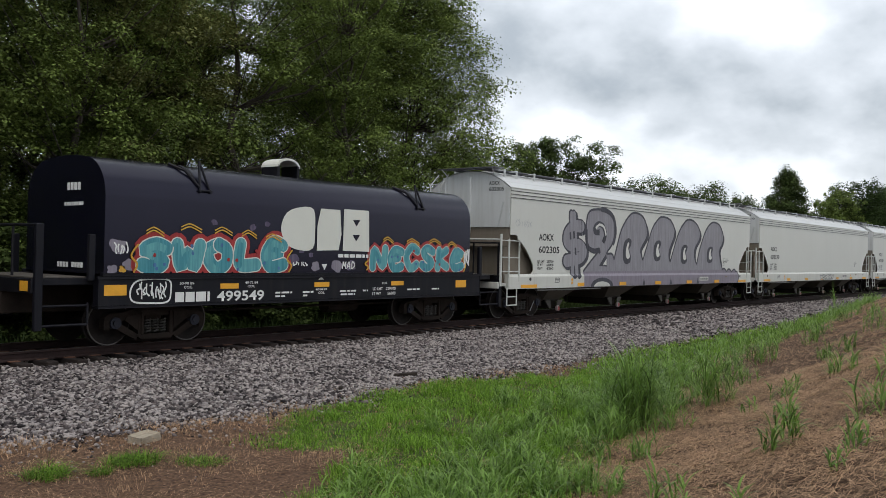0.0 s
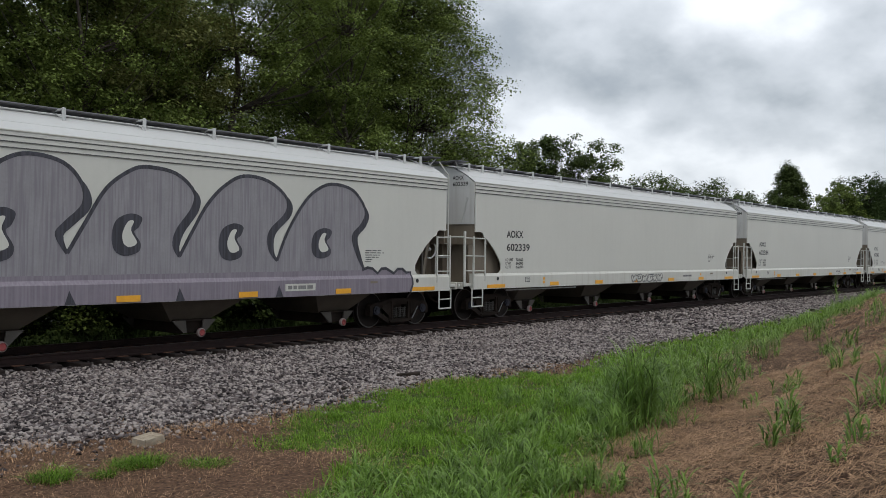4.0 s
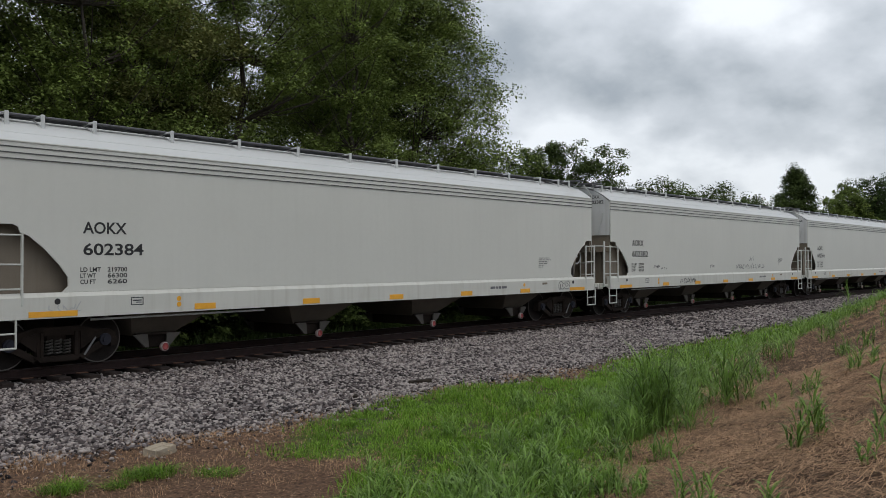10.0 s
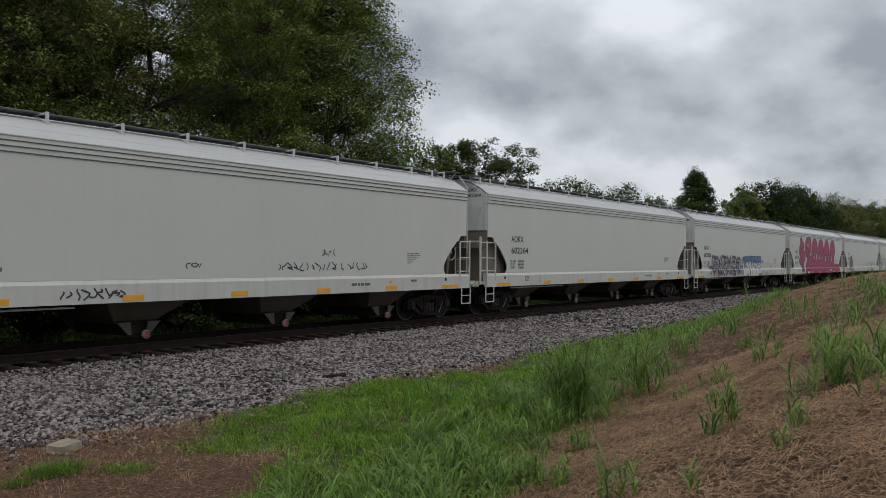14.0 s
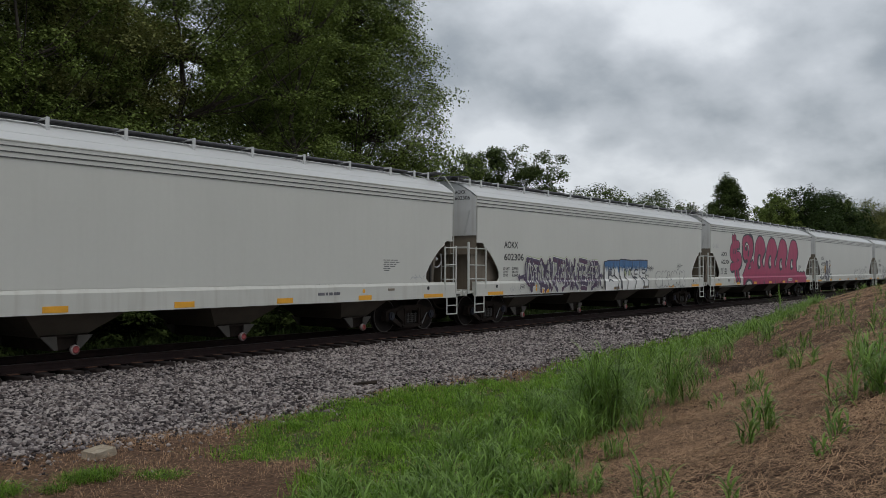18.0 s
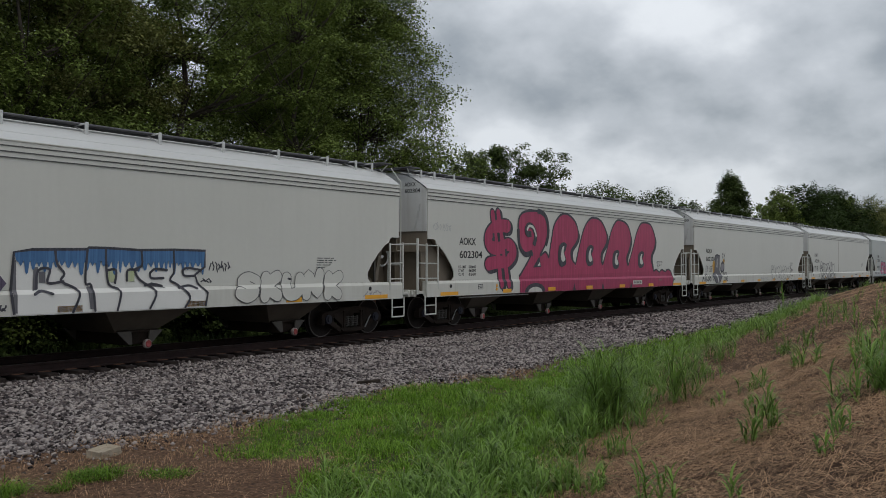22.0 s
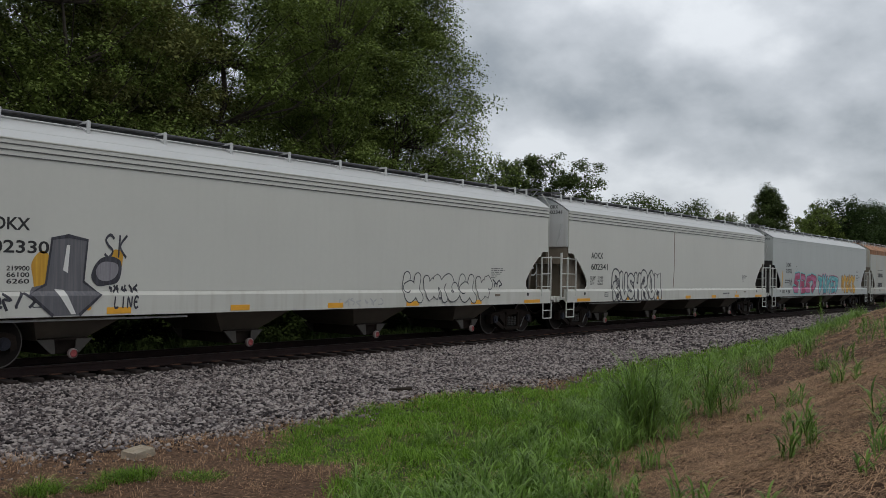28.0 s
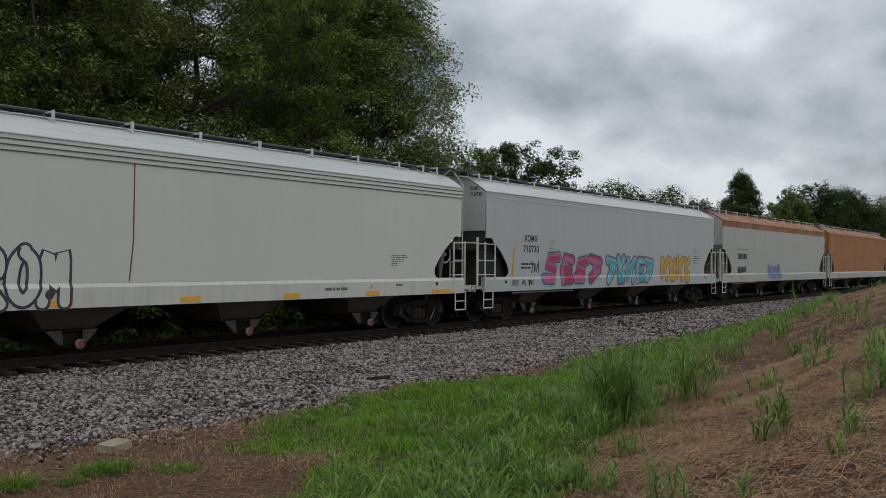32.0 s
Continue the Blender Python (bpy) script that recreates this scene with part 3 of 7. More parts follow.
# strokes of the sprayed capitals that can be read
STROKES = {
    "S": [[(.9, .82), (.5, 1), (.12, .78), (.4, .52), (.85, .28), (.5, 0), (.08, .15)]], "W": [[(.03, .95), (.22, .05), (.5, .62), (.78, .05), (.97, .95)]],
    "O": [[(.55, 1), (.12, .75), (.12, .25), (.5, 0), (.88, .25), (.88, .75), (.5, 1)]], "L": [[(.22, 1), (.15, .35), (.3, .04), (.92, .1)]],
    "E": [[(.9, .85), (.45, 1), (.12, .65), (.12, .3), (.45, 0), (.95, .12)], [(.15, .5), (.72, .55)]], "N": [[(.1, 0), (.14, .95), (.8, .08), (.9, 1)]],
    "C": [[(.9, .82), (.5, 1), (.1, .7), (.1, .3), (.5, 0), (.92, .18)]], "K": [[(.15, 1), (.15, 0)], [(.85, 1), (.25, .5), (.9, 0)]],
    "M": [[(.05, 0), (.15, 1), (.5, .35), (.85, 1), (.95, 0)]], "A": [[(.05, 0), (.5, 1), (.95, 0)], [(.25, .35), (.75, .35)]], "D": [[(.15, 0), (.15, 1), (.85, .7), (.85, .3), (.15, 0)]],
    "H": [[(.15, 1), (.12, 0)], [(.88, 1), (.85, 0)], [(.15, .5), (.85, .52)]], "R": [[(.12, 0), (.14, 1), (.75, .95), (.82, .62), (.2, .5), (.9, 0)]],
    "I": [[(.5, 1), (.5, 0)]], "U": [[(.1, 1), (.12, .25), (.5, 0), (.88, .25), (.9, 1)]], "T": [[(.5, .95), (.5, 0)], [(.05, .95), (.95, .95)]],
}
# angular strokes of the wild-style piece; they spell nothing
ANGLES = [
    [[(.05, 1), (.35, .62), (.3, 0)], [(.75, 1), (.35, .55), (.95, .3), (.7, 0)]],
    [[(0, .95), (.95, .85)], [(.45, .9), (.55, .35), (.2, 0)], [(.9, .5), (.55, .3)]],
    [[(.1, 1), (.3, .5), (.85, .55), (.9, 1)], [(.6, .55), (.5, 0)]],
    [[(.9, .9), (.25, 1), (.15, .5), (.8, .5)], [(.15, .5), (.25, 0), (.95, .1)]],
    [[(.95, .95), (.3, .9), (.1, .6), (.85, .4), (.7, .05), (.05, .1)]],
    [[(.05, 1), (.2, 0), (.5, .6), (.8, 0)], [(.5, .6), (.95, 1)]],
]


def tag_word(car, text, x0, x1, z0, z1, material, width, face=None, layer=2, lean=.1):
    """A short handwritten word in thin paint strokes."""
    w = (x1 - x0) / len(text)
    for i, ch in enumerate(text):
        for s in STROKES[ch]:
            pts = curve([(x0 + w * (i + .1 + .78 * u) + lean * (z1 - z0) * (v - .5), z0 + (z1 - z0) * v) for u, v in s], False, 4)
            paint("tag_stroke", ribbon(pts, width), material, car, layer + .1 * (i % 3), face or face_hopper, "hand-written word reading " + text)


def thick(pts, width):
    """A painted stroke with round ends."""
    out = ribbon(pts, width)
    for p, q in ((pts[0], pts[1]), (pts[-1], pts[-2])):
        a = math.atan2(p[1] - q[1], p[0] - q[0])
        out.append([(p[0] + width / 2 * math.cos(a + t), p[1] + width / 2 * math.sin(a + t)) for t in [math.pi * (i / 6 - .5) for i in range(7)]])
    return out


def throw_up(car, x0, x1, z0, z1, figures, seed, fill=None, line=None, glow=None, shine=None, face=face_hopper, thick_line=0.06, lean=0.12, what="sprayed graffiti", layer=1, fat=.3, plain=None, word=None, sharp=False, glow_wide=2.0):
    """A row of sprayed bubble figures, each a fat stroke: glow behind, edge, fill and a light rim."""
    rng = random.Random(seed)
    w = (x1 - x0) / figures
    h = z1 - z0
    last = -1
    for i in range(figures):
        pool = ANGLES if sharp else GLYPHS
        pick = rng.choice([g for g in range(len(pool)) if g != last])
        last = pick
        weight = min(w, h * .9) * fat
        hh = h * rng.uniform(.86, 1.0) - weight
        zz = z0 + weight / 2 + rng.uniform(0, .06) * h
        xx = x0 + w * i + weight * .35
        ww = w * 1.04 - weight * .7
        paths = [curve([(xx + ww * (u + rng.uniform(-.04, .04)) + lean * hh * (v - .5), zz + hh * (v + rng.uniform(-.03, .03))) for u, v in g], False, 1 if sharp else 5) for g in (STROKES[word[i]] if word else pool[pick])]
        up = layer + .35 * (i % 3) if not word else layer + .12 * (i % 2)
        for j, p in enumerate(paths):
            e = .1 * j
            if glow:
                paint("graffiti_glow", thick(p, weight * glow_wide), glow, car, up + e, face, what + ", glow")
            if line:
                paint("graffiti_edge", thick(p, weight + thick_line * 2), line, car, up + 1.2 + e, face, what + ", edge")
        for j, p in enumerate(paths):
            e = .1 * j
            body = fill[i % len(fill)] if fill else plain or M["grey"]
            paint("graffiti_figure", thick(p, weight), body, car, up + 1.5 + e, face, what + ", figure")
            if fill and len(fill) > 1:
                cut = len(p) // 2
                paint("graffiti_shade", thick([(x, z - weight * .12) for x, z in p[:cut + 1]], weight * .55), fill[(i + 1) % len(fill)], car, up + 1.85 + e, face, what + ", second tone")
            if shine:
                paint("graffiti_highlight", ribbon([(x - weight * .24, z + weight * .26) for x, z in p[1:-1]], max(.014, thick_line * .55)), shine, car, up + 2.2 + e, face, what + ", rim")


def scribble(car, x0, x1, z0, z1, strokes, seed, material, thick=0.03, face=face_hopper, what="scrawled tag", layer=1):
    """A scrawled tag that cannot be read."""
    rng = random.Random(seed)
    w = (x1 - x0) / strokes
    for i in range(strokes):
        cx = x0 + w * (i + 0.5)
        pts = [(cx + rng.uniform(-.6, .6) * w, z0 + (z1 - z0) * v) for v in (rng.uniform(.7, 1), rng.uniform(.35, .75), rng.uniform(.2, .6), rng.uniform(0, .3))]
        paint("tag_stroke", ribbon(curve(pts, False, 4), thick), material, car, layer + .12 * (i % 4), face, what)


def bars(car, x, z, rows, height, pitch_z, material, face=face_hopper, seed=1, name="stencilling", layer=1):
    """Small stencilling that cannot be read: plain bars, row under row."""
    rng = random.Random(seed)
    out = []
    for i, length in enumerate(rows):
        z0 = z - i * pitch_z
        xx = x + rng.uniform(0, .04)
        while xx < x + length:
            e = min(x + length, xx + rng.uniform(.08, .25))
            out.append([(xx, z0), (e, z0), (e, z0 + height), (xx, z0 + height)])
            xx = e + .035
    tagged(paint(name, out, material, car, layer, face, "small dark stencilling"), kind="stuff")


SPRAY = {k: mat("spray_" + k, c, 0.5, var=0.12, scale=2.5, fine=20, bump=0.02, streak=s, amount=0.5) for k, c, s in (
    ("silver", (0.265, 0.258, 0.28), (0.20, 0.185, 0.215)), ("mauve", (0.20, 0.175, 0.215), (0.255, 0.23, 0.27)), ("ink", (0.035, 0.035, 0.045), (0.07, 0.07, 0.09)),
    ("crimson", (0.37, 0.038, 0.105), (0.24, 0.025, 0.075)), ("rose", (0.42, 0.045, 0.120), (0.29, 0.030, 0.085)), ("teal", (0.06, 0.30, 0.36), (0.10, 0.42, 0.46)), ("lagoon", (0.045, 0.22, 0.27), (0.09, 0.33, 0.37)), ("mist", (0.12, 0.36, 0.38), (0.06, 0.24, 0.29)), ("red", (0.36, 0.03, 0.03), (0.22, 0.02, 0.02)),
    ("gold", (0.62, 0.36, 0.04), (0.5, 0.25, 0.03)), ("pink", (0.48, 0.15, 0.28), (0.36, 0.09, 0.2)), ("aqua", (0.22, 0.52, 0.52), (0.12, 0.36, 0.42)),
    ("violet", (0.065, 0.050, 0.090), (0.14, 0.11, 0.17)), ("blue", (0.05, 0.13, 0.28), (0.08, 0.2, 0.4)), ("lime", (0.42, 0.48, 0.28), (0.5, 0.52, 0.4)),
    ("slate", (0.115, 0.115, 0.13), (0.17, 0.165, 0.18)), ("plum", (0.11, 0.045, 0.09), (0.07, 0.05, 0.09)), ("haze", (0.36, 0.35, 0.37), (0.3, 0.29, 0.31)), ("faint", (0.40, 0.41, 0.42), (0.46, 0.46, 0.46)), ("indigo", (0.16, 0.19, 0.36), (0.3, 0.32, 0.42)))}

for m in SPRAY.values():
    for n in m.node_tree.nodes:
        if n.bl_idname == "ShaderNodeMapping":
            n.inputs["Scale"].default_value = (8.0, 8.0, 0.3)
        if n.bl_idname == "ShaderNodeMapRange":
            n.inputs["From Min"].default_value, n.inputs["From Max"].default_value, n.inputs["To Max"].default_value = 0.42, 0.62, 0.8


# ---- running gear ----
def truck_parts():
    """Meshes of a freight truck, its middle at the origin on the rail top."""
    r = 0.457
    wheel = Shape().lathe([(0.0, -.07), (.09, -.075), (.12, -.04), (.30, -.03), (.365, -.06), (r, -.065), (r, .045), (r + .03, .05), (r + .03, .07), (.37, .07), (.30, .02), (.10, .06), (0, .06)], (0, 0, 0), 28)
    frame = Shape()
    frame.slab([(-1.12, .58), (-1.02, .64), (-.72, .66), (-.42, .74), (.42, .74), (.72, .66), (1.02, .64), (1.12, .58), (1.12, .44), (.78, .48), (.42, .58), (-.42, .58), (-.78, .48), (-1.12, .44)], -.08, .08)
    frame.slab([(-.46, .22), (-.34, .12), (.34, .12), (.46, .22), (.34, .22), (-.34, .22)], -.10, .10)
    for k in (-1, 1):
        frame.slab([(k * .30, .60), (k * .40, .60), (k * .40, .20), (k * .30, .20)], -.09, .09)
        frame.slab([(k * .86, .48), (k * .98, .40), (k * .46, .12), (k * .38, .20)], -.085, .085)
        frame.slab([(k * 1.14, .50), (k * 1.14, .34), (k * 1.02, .32), (k * 1.02, .50)], -.09, .09)
    for k in (-1, 1):
        frame.slab([(k * .40, .64), (k * .66, .58), (k * .70, .50), (k * .42, .30)], -.10, -.081)
        frame.box(k * 0.32 - .03, k * .32 + .03, -.12, .12, .2, .66, .01)
    springs = Shape()
    n, ring = 40, 6
    for i in range(n):
        t = i / (n - 1)
        c = Vector((.068 * math.cos(t * 5 * 2 * math.pi), .068 * math.sin(t * 5 * 2 * math.pi), .23 + .27 * t))
        out = Vector((c.x, c.y, 0)).normalized()
        springs.v += [tuple(c + out * .021 * math.cos(2 * math.pi * j / ring) + Vector((0, 0, .021 * math.sin(2 * math.pi * j / ring)))) for j in range(ring)]
        if i:
            springs.f += [((i - 1) * ring + j, (i - 1) * ring + (j + 1) % ring, i * ring + (j + 1) % ring, i * ring + j) for j in range(ring)]
    return wheel, frame, springs


WHEEL, SIDE_FRAME, SPRINGS = truck_parts()


def wheelset_mesh():
    """An axle with its two wheels, the outer rims worn bright."""
    sh = Shape()
    for s in (-1, 1):
        sh.add([(x, s * .78 + (y if s < 0 else -y), z) for x, y, z in WHEEL.v], WHEEL.f)
    sh.tube((0, -.72, 0), (0, .72, 0), .08, 10)
    k = len(sh.f)
    rim = Shape().lathe([(.43, -.069), (.45, -.070), (.458, -.06), (.458, -.05)], (0, 0, 0), 28)
    for s in (-1, 1):
        sh.add([(x, s * .78 + (y if s < 0 else -y), z) for x, y, z in rim.v], rim.f)
    me = sh.mesh("wheelset", M["wheel"], True)
    me.materials.append(M["tread"])
    for i in range(k, len(me.polygons)):
        me.polygons[i].material_index = 1
    return me


ME_WHEELSET = wheelset_mesh()
ME_FRAME = SIDE_FRAME.mesh("side_frame", M["grime"])
ME_SPRING = SPRINGS.mesh("spring", M["spring"], True)
ME_CAP = Shape().tube((0, -.06, 0), (0, .06, 0), .115, 14).tube((0, -.085, 0), (0, -.06, 0), .07, 6).mesh("bearing_cap", M["bearing"])
ME_BOLSTER = Shape().box(-.2, .2, -.98, .98, .46, .66, .03).box(-.3, .3, -.35, .35, .6, .85, .03).mesh("bolster", M["grime"])
ME_BEAM = Shape().box(-.06, .06, -.75, .75, .3, .42, .01).tube((0, -.72, .36), (0, -.72, .62), .04).mesh("brake_beam", M["grime"])


def truck(car, x, stripe=False):
    t = part("truck", ME_BOLSTER, None, car, "grimy three-piece freight truck", at=(x, 0, 0))
    for k in (-1, 1):
        part("wheelset", ME_WHEELSET, None, t, at=(k * .9, 0, .457))
        for s in (-1, 1):
            c = part("bearing_cap", ME_CAP, None, t, "bluish roller bearing cap")
            c.matrix_basis = pose(k * .9, s * 1.06, .457, 0, 0, 0 if s < 0 else 180)
        part("brake_beam", ME_BEAM, None, t, at=(k * .36, 0, 0))
    for s in (-1, 1):
        f = part("side_frame", ME_FRAME, None, t)
        f.matrix_basis = pose(0, s * 1.0, 0, 0, 0, 0 if s < 0 else 180)
        for x in (-.17, 0, .17):
            part("spring", ME_SPRING, None, t, at=(x, s * 1.03, 0))
    if stripe:
        part("stencil_strip", Shape().slab([(.47, .20), (.505, .19), (.72, .50), (.695, .52)], -1.10, -1.085), M["faint_mark"], t, "pale stencilled strip")
    return t


M["faint_mark"] = mat("pale_stencil", (0.20, 0.20, 0.20), 0.6, var=0.3, scale=30, fine=60)
ME_COUPLER = Shape().box(-.75, .1, -.09, .09, .70, .92, .02).box(-.98, -.72, -.17, .12, .66, .96, .05).box(-1.04, -.86, .05, .19, .68, .94, .03).mesh("coupler", M["rusty"])
ME_HOSE = Shape().path(curve([(0, 0, 0), (-.25, 0, -.22), (-.5, .05, -.32), (-.72, .12, -.22)], False, 4), .03, 6).mesh("air_hose", M["grime"])


# ---- covered hopper ----
BODY = 19.60
CUT = [(0.12, 2.56), (0.40, 2.56), (0.49, 2.52), (0.53, 2.42), (0.68, 2.36), (0.95, 2.14), (1.22, 1.86), (1.38, 1.64), (1.385, 1.48), (1.28, 1.38)]


def hopper(style, label, group):
    """A four-pocket covered hopper; x along the car from its leading end, y across, z from the rail."""
    car = thing("covered_hopper", (0, CENTRE, 0), label, "freight car", group)
    side, roofm, endm, sillm = (M[k] for k in style["mats"])
    # the bluish car takes the copy whose colour holds the shade
    slopem = M[style.get("slope", "slope")]
    top_z = style.get("eave", 3.98)
    # side sheets with the cut-out corners
    right = [(BODY - x, z) for x, z in reversed(CUT)]
    outline = [(0.12, 3.68)] + CUT + right + [(BODY - 0.12, 3.68)]
    for s in (-1, 1):
        part("side_sheet", Shape().slab(outline, s * 1.55, s * 1.52), side, car, style["side"])
        # sill, its top bevelled back to the sheet
        part("side_sill", Shape().sweep([(s * 1.6, .93), (s * 1.6, 1.30), (s * 1.556, 1.375), (s * 1.45, 1.375), (s * 1.45, 1.02), (s * 1.52, .93)], 0, BODY, True, True), sillm, car, "pale riveted side sill")
        band = [(s * 1.553, 3.68), (s * 1.553, 3.775), (s * 1.559, 3.785), (s * 1.556, 3.875), (s * 1.562, 3.885), (s * 1.558, top_z - .03), (s * 1.575, top_z - .02), (s * 1.575, top_z)]
        part("eave_band", Shape().sweep(band + [(s * 1.45, top_z), (s * 1.45, 3.68)], .10, BODY - .10, True, True), style.get("band", side), car, "lapped band under the eave", smooth=False)
        # thin dark strips added in place of the shadow lines under the laps
        for z in (3.672, 3.772, 3.872) if style.get("ribs", True) else ():
            part("lap_seam", Shape().box(.10, BODY - .10, s * 1.545, s * 1.563, z - .010, z + .010, .003), M["seam"], car, "dark strip standing for the shadow line of a lap seam")
    # roof, slightly overhanging
    arc = [(1.57 * math.cos(a), top_z - .02 + (4.53 - top_z) * (1 - abs(math.cos(a)) ** 2.3)) for a in [math.pi * i / 26 for i in range(27)]]
    part("roof", Shape().sweep(arc + [(-1.5, top_z - .04), (1.5, top_z - .04)], .08, BODY - .08, True, False), roofm, car, style["rooflabel"], smooth=True)
    for s in (-1, 1):
        part("roof_fold", Shape().sweep([(s * 1.27, 4.182), (s * 1.31, 4.152), (s * 1.31, 4.05), (s * 1.27, 4.05)], .1, BODY - .1, True, True), roofm, car, "low fold along the roof edge") if style.get("ribs", True) else None
    # ends: bulkhead above, slope sheet below
    for e in (0, 1):
        f = (lambda x: x) if e == 0 else (lambda x: BODY - x)
        sh = Shape()
        n = len(arc)
        for x in (f(.084), f(.115)):
            sh.v += [(x, y * .965, z - .015) for y, z in arc] + [(x, -1.51, 2.78), (x, 1.51, 2.78)]
        m = n + 2
        sh.f += [tuple(range(m)), tuple(range(2 * m - 1, m - 1, -1))] + [(i, m + i, m + (i + 1) % m, (i + 1) % m) for i in range(m)]
        part("end_bulkhead", sh, endm, car, "plain end bulkhead above the slope sheet")
        for y in ((-.02, .98) if e == 0 else (.02, -.98)):
            a, b = sorted((f(.09), f(.02)))
            part("end_post", Shape().box(a, b, y - .05, y + .05, 2.6, 4.33, .012), endm, car)
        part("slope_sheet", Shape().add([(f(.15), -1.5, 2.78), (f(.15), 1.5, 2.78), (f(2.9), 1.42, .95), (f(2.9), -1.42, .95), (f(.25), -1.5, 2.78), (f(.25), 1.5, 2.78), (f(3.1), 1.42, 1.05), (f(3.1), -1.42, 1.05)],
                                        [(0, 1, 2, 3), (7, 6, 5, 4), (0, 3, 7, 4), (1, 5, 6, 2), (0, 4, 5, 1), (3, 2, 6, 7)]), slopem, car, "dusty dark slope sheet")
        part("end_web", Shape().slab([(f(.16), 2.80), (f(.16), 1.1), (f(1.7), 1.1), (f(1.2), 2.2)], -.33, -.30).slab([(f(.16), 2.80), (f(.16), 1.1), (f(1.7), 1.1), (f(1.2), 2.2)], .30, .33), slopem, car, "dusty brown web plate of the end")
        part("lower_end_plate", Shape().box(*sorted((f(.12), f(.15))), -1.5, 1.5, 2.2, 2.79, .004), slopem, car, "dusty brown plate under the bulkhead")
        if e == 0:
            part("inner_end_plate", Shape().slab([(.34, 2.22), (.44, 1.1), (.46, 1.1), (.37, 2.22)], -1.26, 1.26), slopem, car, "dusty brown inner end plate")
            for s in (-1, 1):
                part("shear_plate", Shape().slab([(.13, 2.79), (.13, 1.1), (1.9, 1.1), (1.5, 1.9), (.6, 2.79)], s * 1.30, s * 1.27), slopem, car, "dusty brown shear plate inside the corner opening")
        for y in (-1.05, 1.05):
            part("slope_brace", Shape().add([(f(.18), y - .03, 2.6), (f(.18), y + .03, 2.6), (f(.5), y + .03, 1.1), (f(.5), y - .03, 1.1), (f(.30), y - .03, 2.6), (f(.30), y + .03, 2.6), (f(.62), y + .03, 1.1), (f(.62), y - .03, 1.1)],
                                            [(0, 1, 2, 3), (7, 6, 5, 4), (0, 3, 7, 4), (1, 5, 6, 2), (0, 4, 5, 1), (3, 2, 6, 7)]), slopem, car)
        # platform, stub sill, coupler, hose
        a, b = sorted((f(-.42), f(.9)))
        part("end_platform", Shape().box(a, b, -1.5, 1.5, 1.02, 1.10, .01), sillm, car, "grey end platform")
        a, b = sorted((f(-.44), f(-.36)))
        part("end_sill", Shape().box(a, b, -1.52, 1.52, .95, 1.14, .012), sillm, car)
        a, b = sorted((f(-.4), f(3)))
        part("stub_sill", Shape().box(a, b, -.24, .24, .66, 1.01, .02), M["grime"], car)
        c = part("coupler", ME_COUPLER, None, car, "rusty knuckle coupler")
        c.matrix_basis = pose(f(0) - .0, 0, 0, 0, 0, 180 * e)
        h = part("air_hose", ME_HOSE, None, car)
        h.matrix_basis = pose(f(-.4), .4 * (1 - 2 * e), .85, 0, 0, 180 * e)
        # corner handholds: three posts and the rungs between them, on both sides
        for s in (-1, 1):
            y = s * 1.59
            for px, z0, z1, w in ((-.41, 1.02, 2.56 if e == 0 else 1.1, .036), (0.0, 1.02, 2.43, .022), (.54, 1.16, 2.40, .018)):
                a, b = sorted((f(px) - w, f(px) + w))
                part("handrail_post", Shape().box(a, b, y - .025, y + .025, z0, z1, .006), M["rail_white"], car, "worn white post")
            for z in (1.46, 1.88, 2.38):
                part("rung", Shape().tube((f(-.41 if e == 0 else 0), y, z), (f(.54), y, z - .01), .016, 8), M["rail_white"], car, smooth=True)
            # stirrup step
            part("stirrup_step", Shape().path([(f(-.06), y, .98), (f(-.06), y, .45), (f(.44), y, .45), (f(.44), y, .94)], .02, 8).path([(f(-.06), y, .70), (f(.44), y, .70)], .016, 8), M["rail_white"], car, "pale bent-bar stirrup step", smooth=True)
        if e == 0:
            part("crossover_rail", Shape().tube((f(-.41), -1.58, 2.40), (f(-.41), 1.58, 2.40), .026, 8), M["rail_white"], car, smooth=True)
            # crosswise walk at the roof end, on two props
        a, b = sorted((f(-.14), f(.32)))
        part("end_walk", Shape().box(a, b, -1.12, 1.12, 4.568, 4.60, .006), M["walkway"], car, "dark grating walk across the roof end")
        for y in (-.9, .9):
            part("end_walk_prop", Shape().tube((f(.10), y, 4.36), (f(-.10), y * 1.09, 4.57), .018, 6), M["bracket"], car)
        # slanting brace bar on the bulkhead
        part("bulkhead_brace", Shape().tube((f(.05), -1.30 if e == 0 else 1.30, 3.55), (f(.05), -1.12 if e == 0 else 1.12, 2.80), .02, 6), M["bracket"], car)
        # the tall ladder up one corner of each end
        ys = (.98, 1.42) if e == 0 else (-.98, -1.42)
        for y in ys:
            part("ladder_rail", Shape().path([(f(-.12), y, 1.1), (f(-.12), y, 4.08), (f(.12), y * .9, 4.44)], .019, 6), M["rail_white"], car, "tall end ladder rail")
        for i in range(8):
            z = 1.45 + i * .38
            part("ladder_rung", Shape().tube((f(-.12), ys[0], z), (f(-.12), ys[1], z), .014, 6), M["rail_white"], car)
    # brake gear inside the trailing corner
    part("brake_wheel", Shape().lathe([(.24, -.02), (.27, 0), (.24, .02), (.22, 0), (.24, -.02)], (BODY - .15, -1.0, 2.05), 20).tube((BODY - .4, -1.0, 2.05), (BODY - .15, -1.0, 2.05), .05, 8), M["bracket"], car, "hand brake wheel", smooth=True)
    part("brake_cylinder", Shape().tube((BODY - 1.1, -.7, 1.35), (BODY - .4, -.7, 1.35), .16, 14), slopem, car, smooth=True)
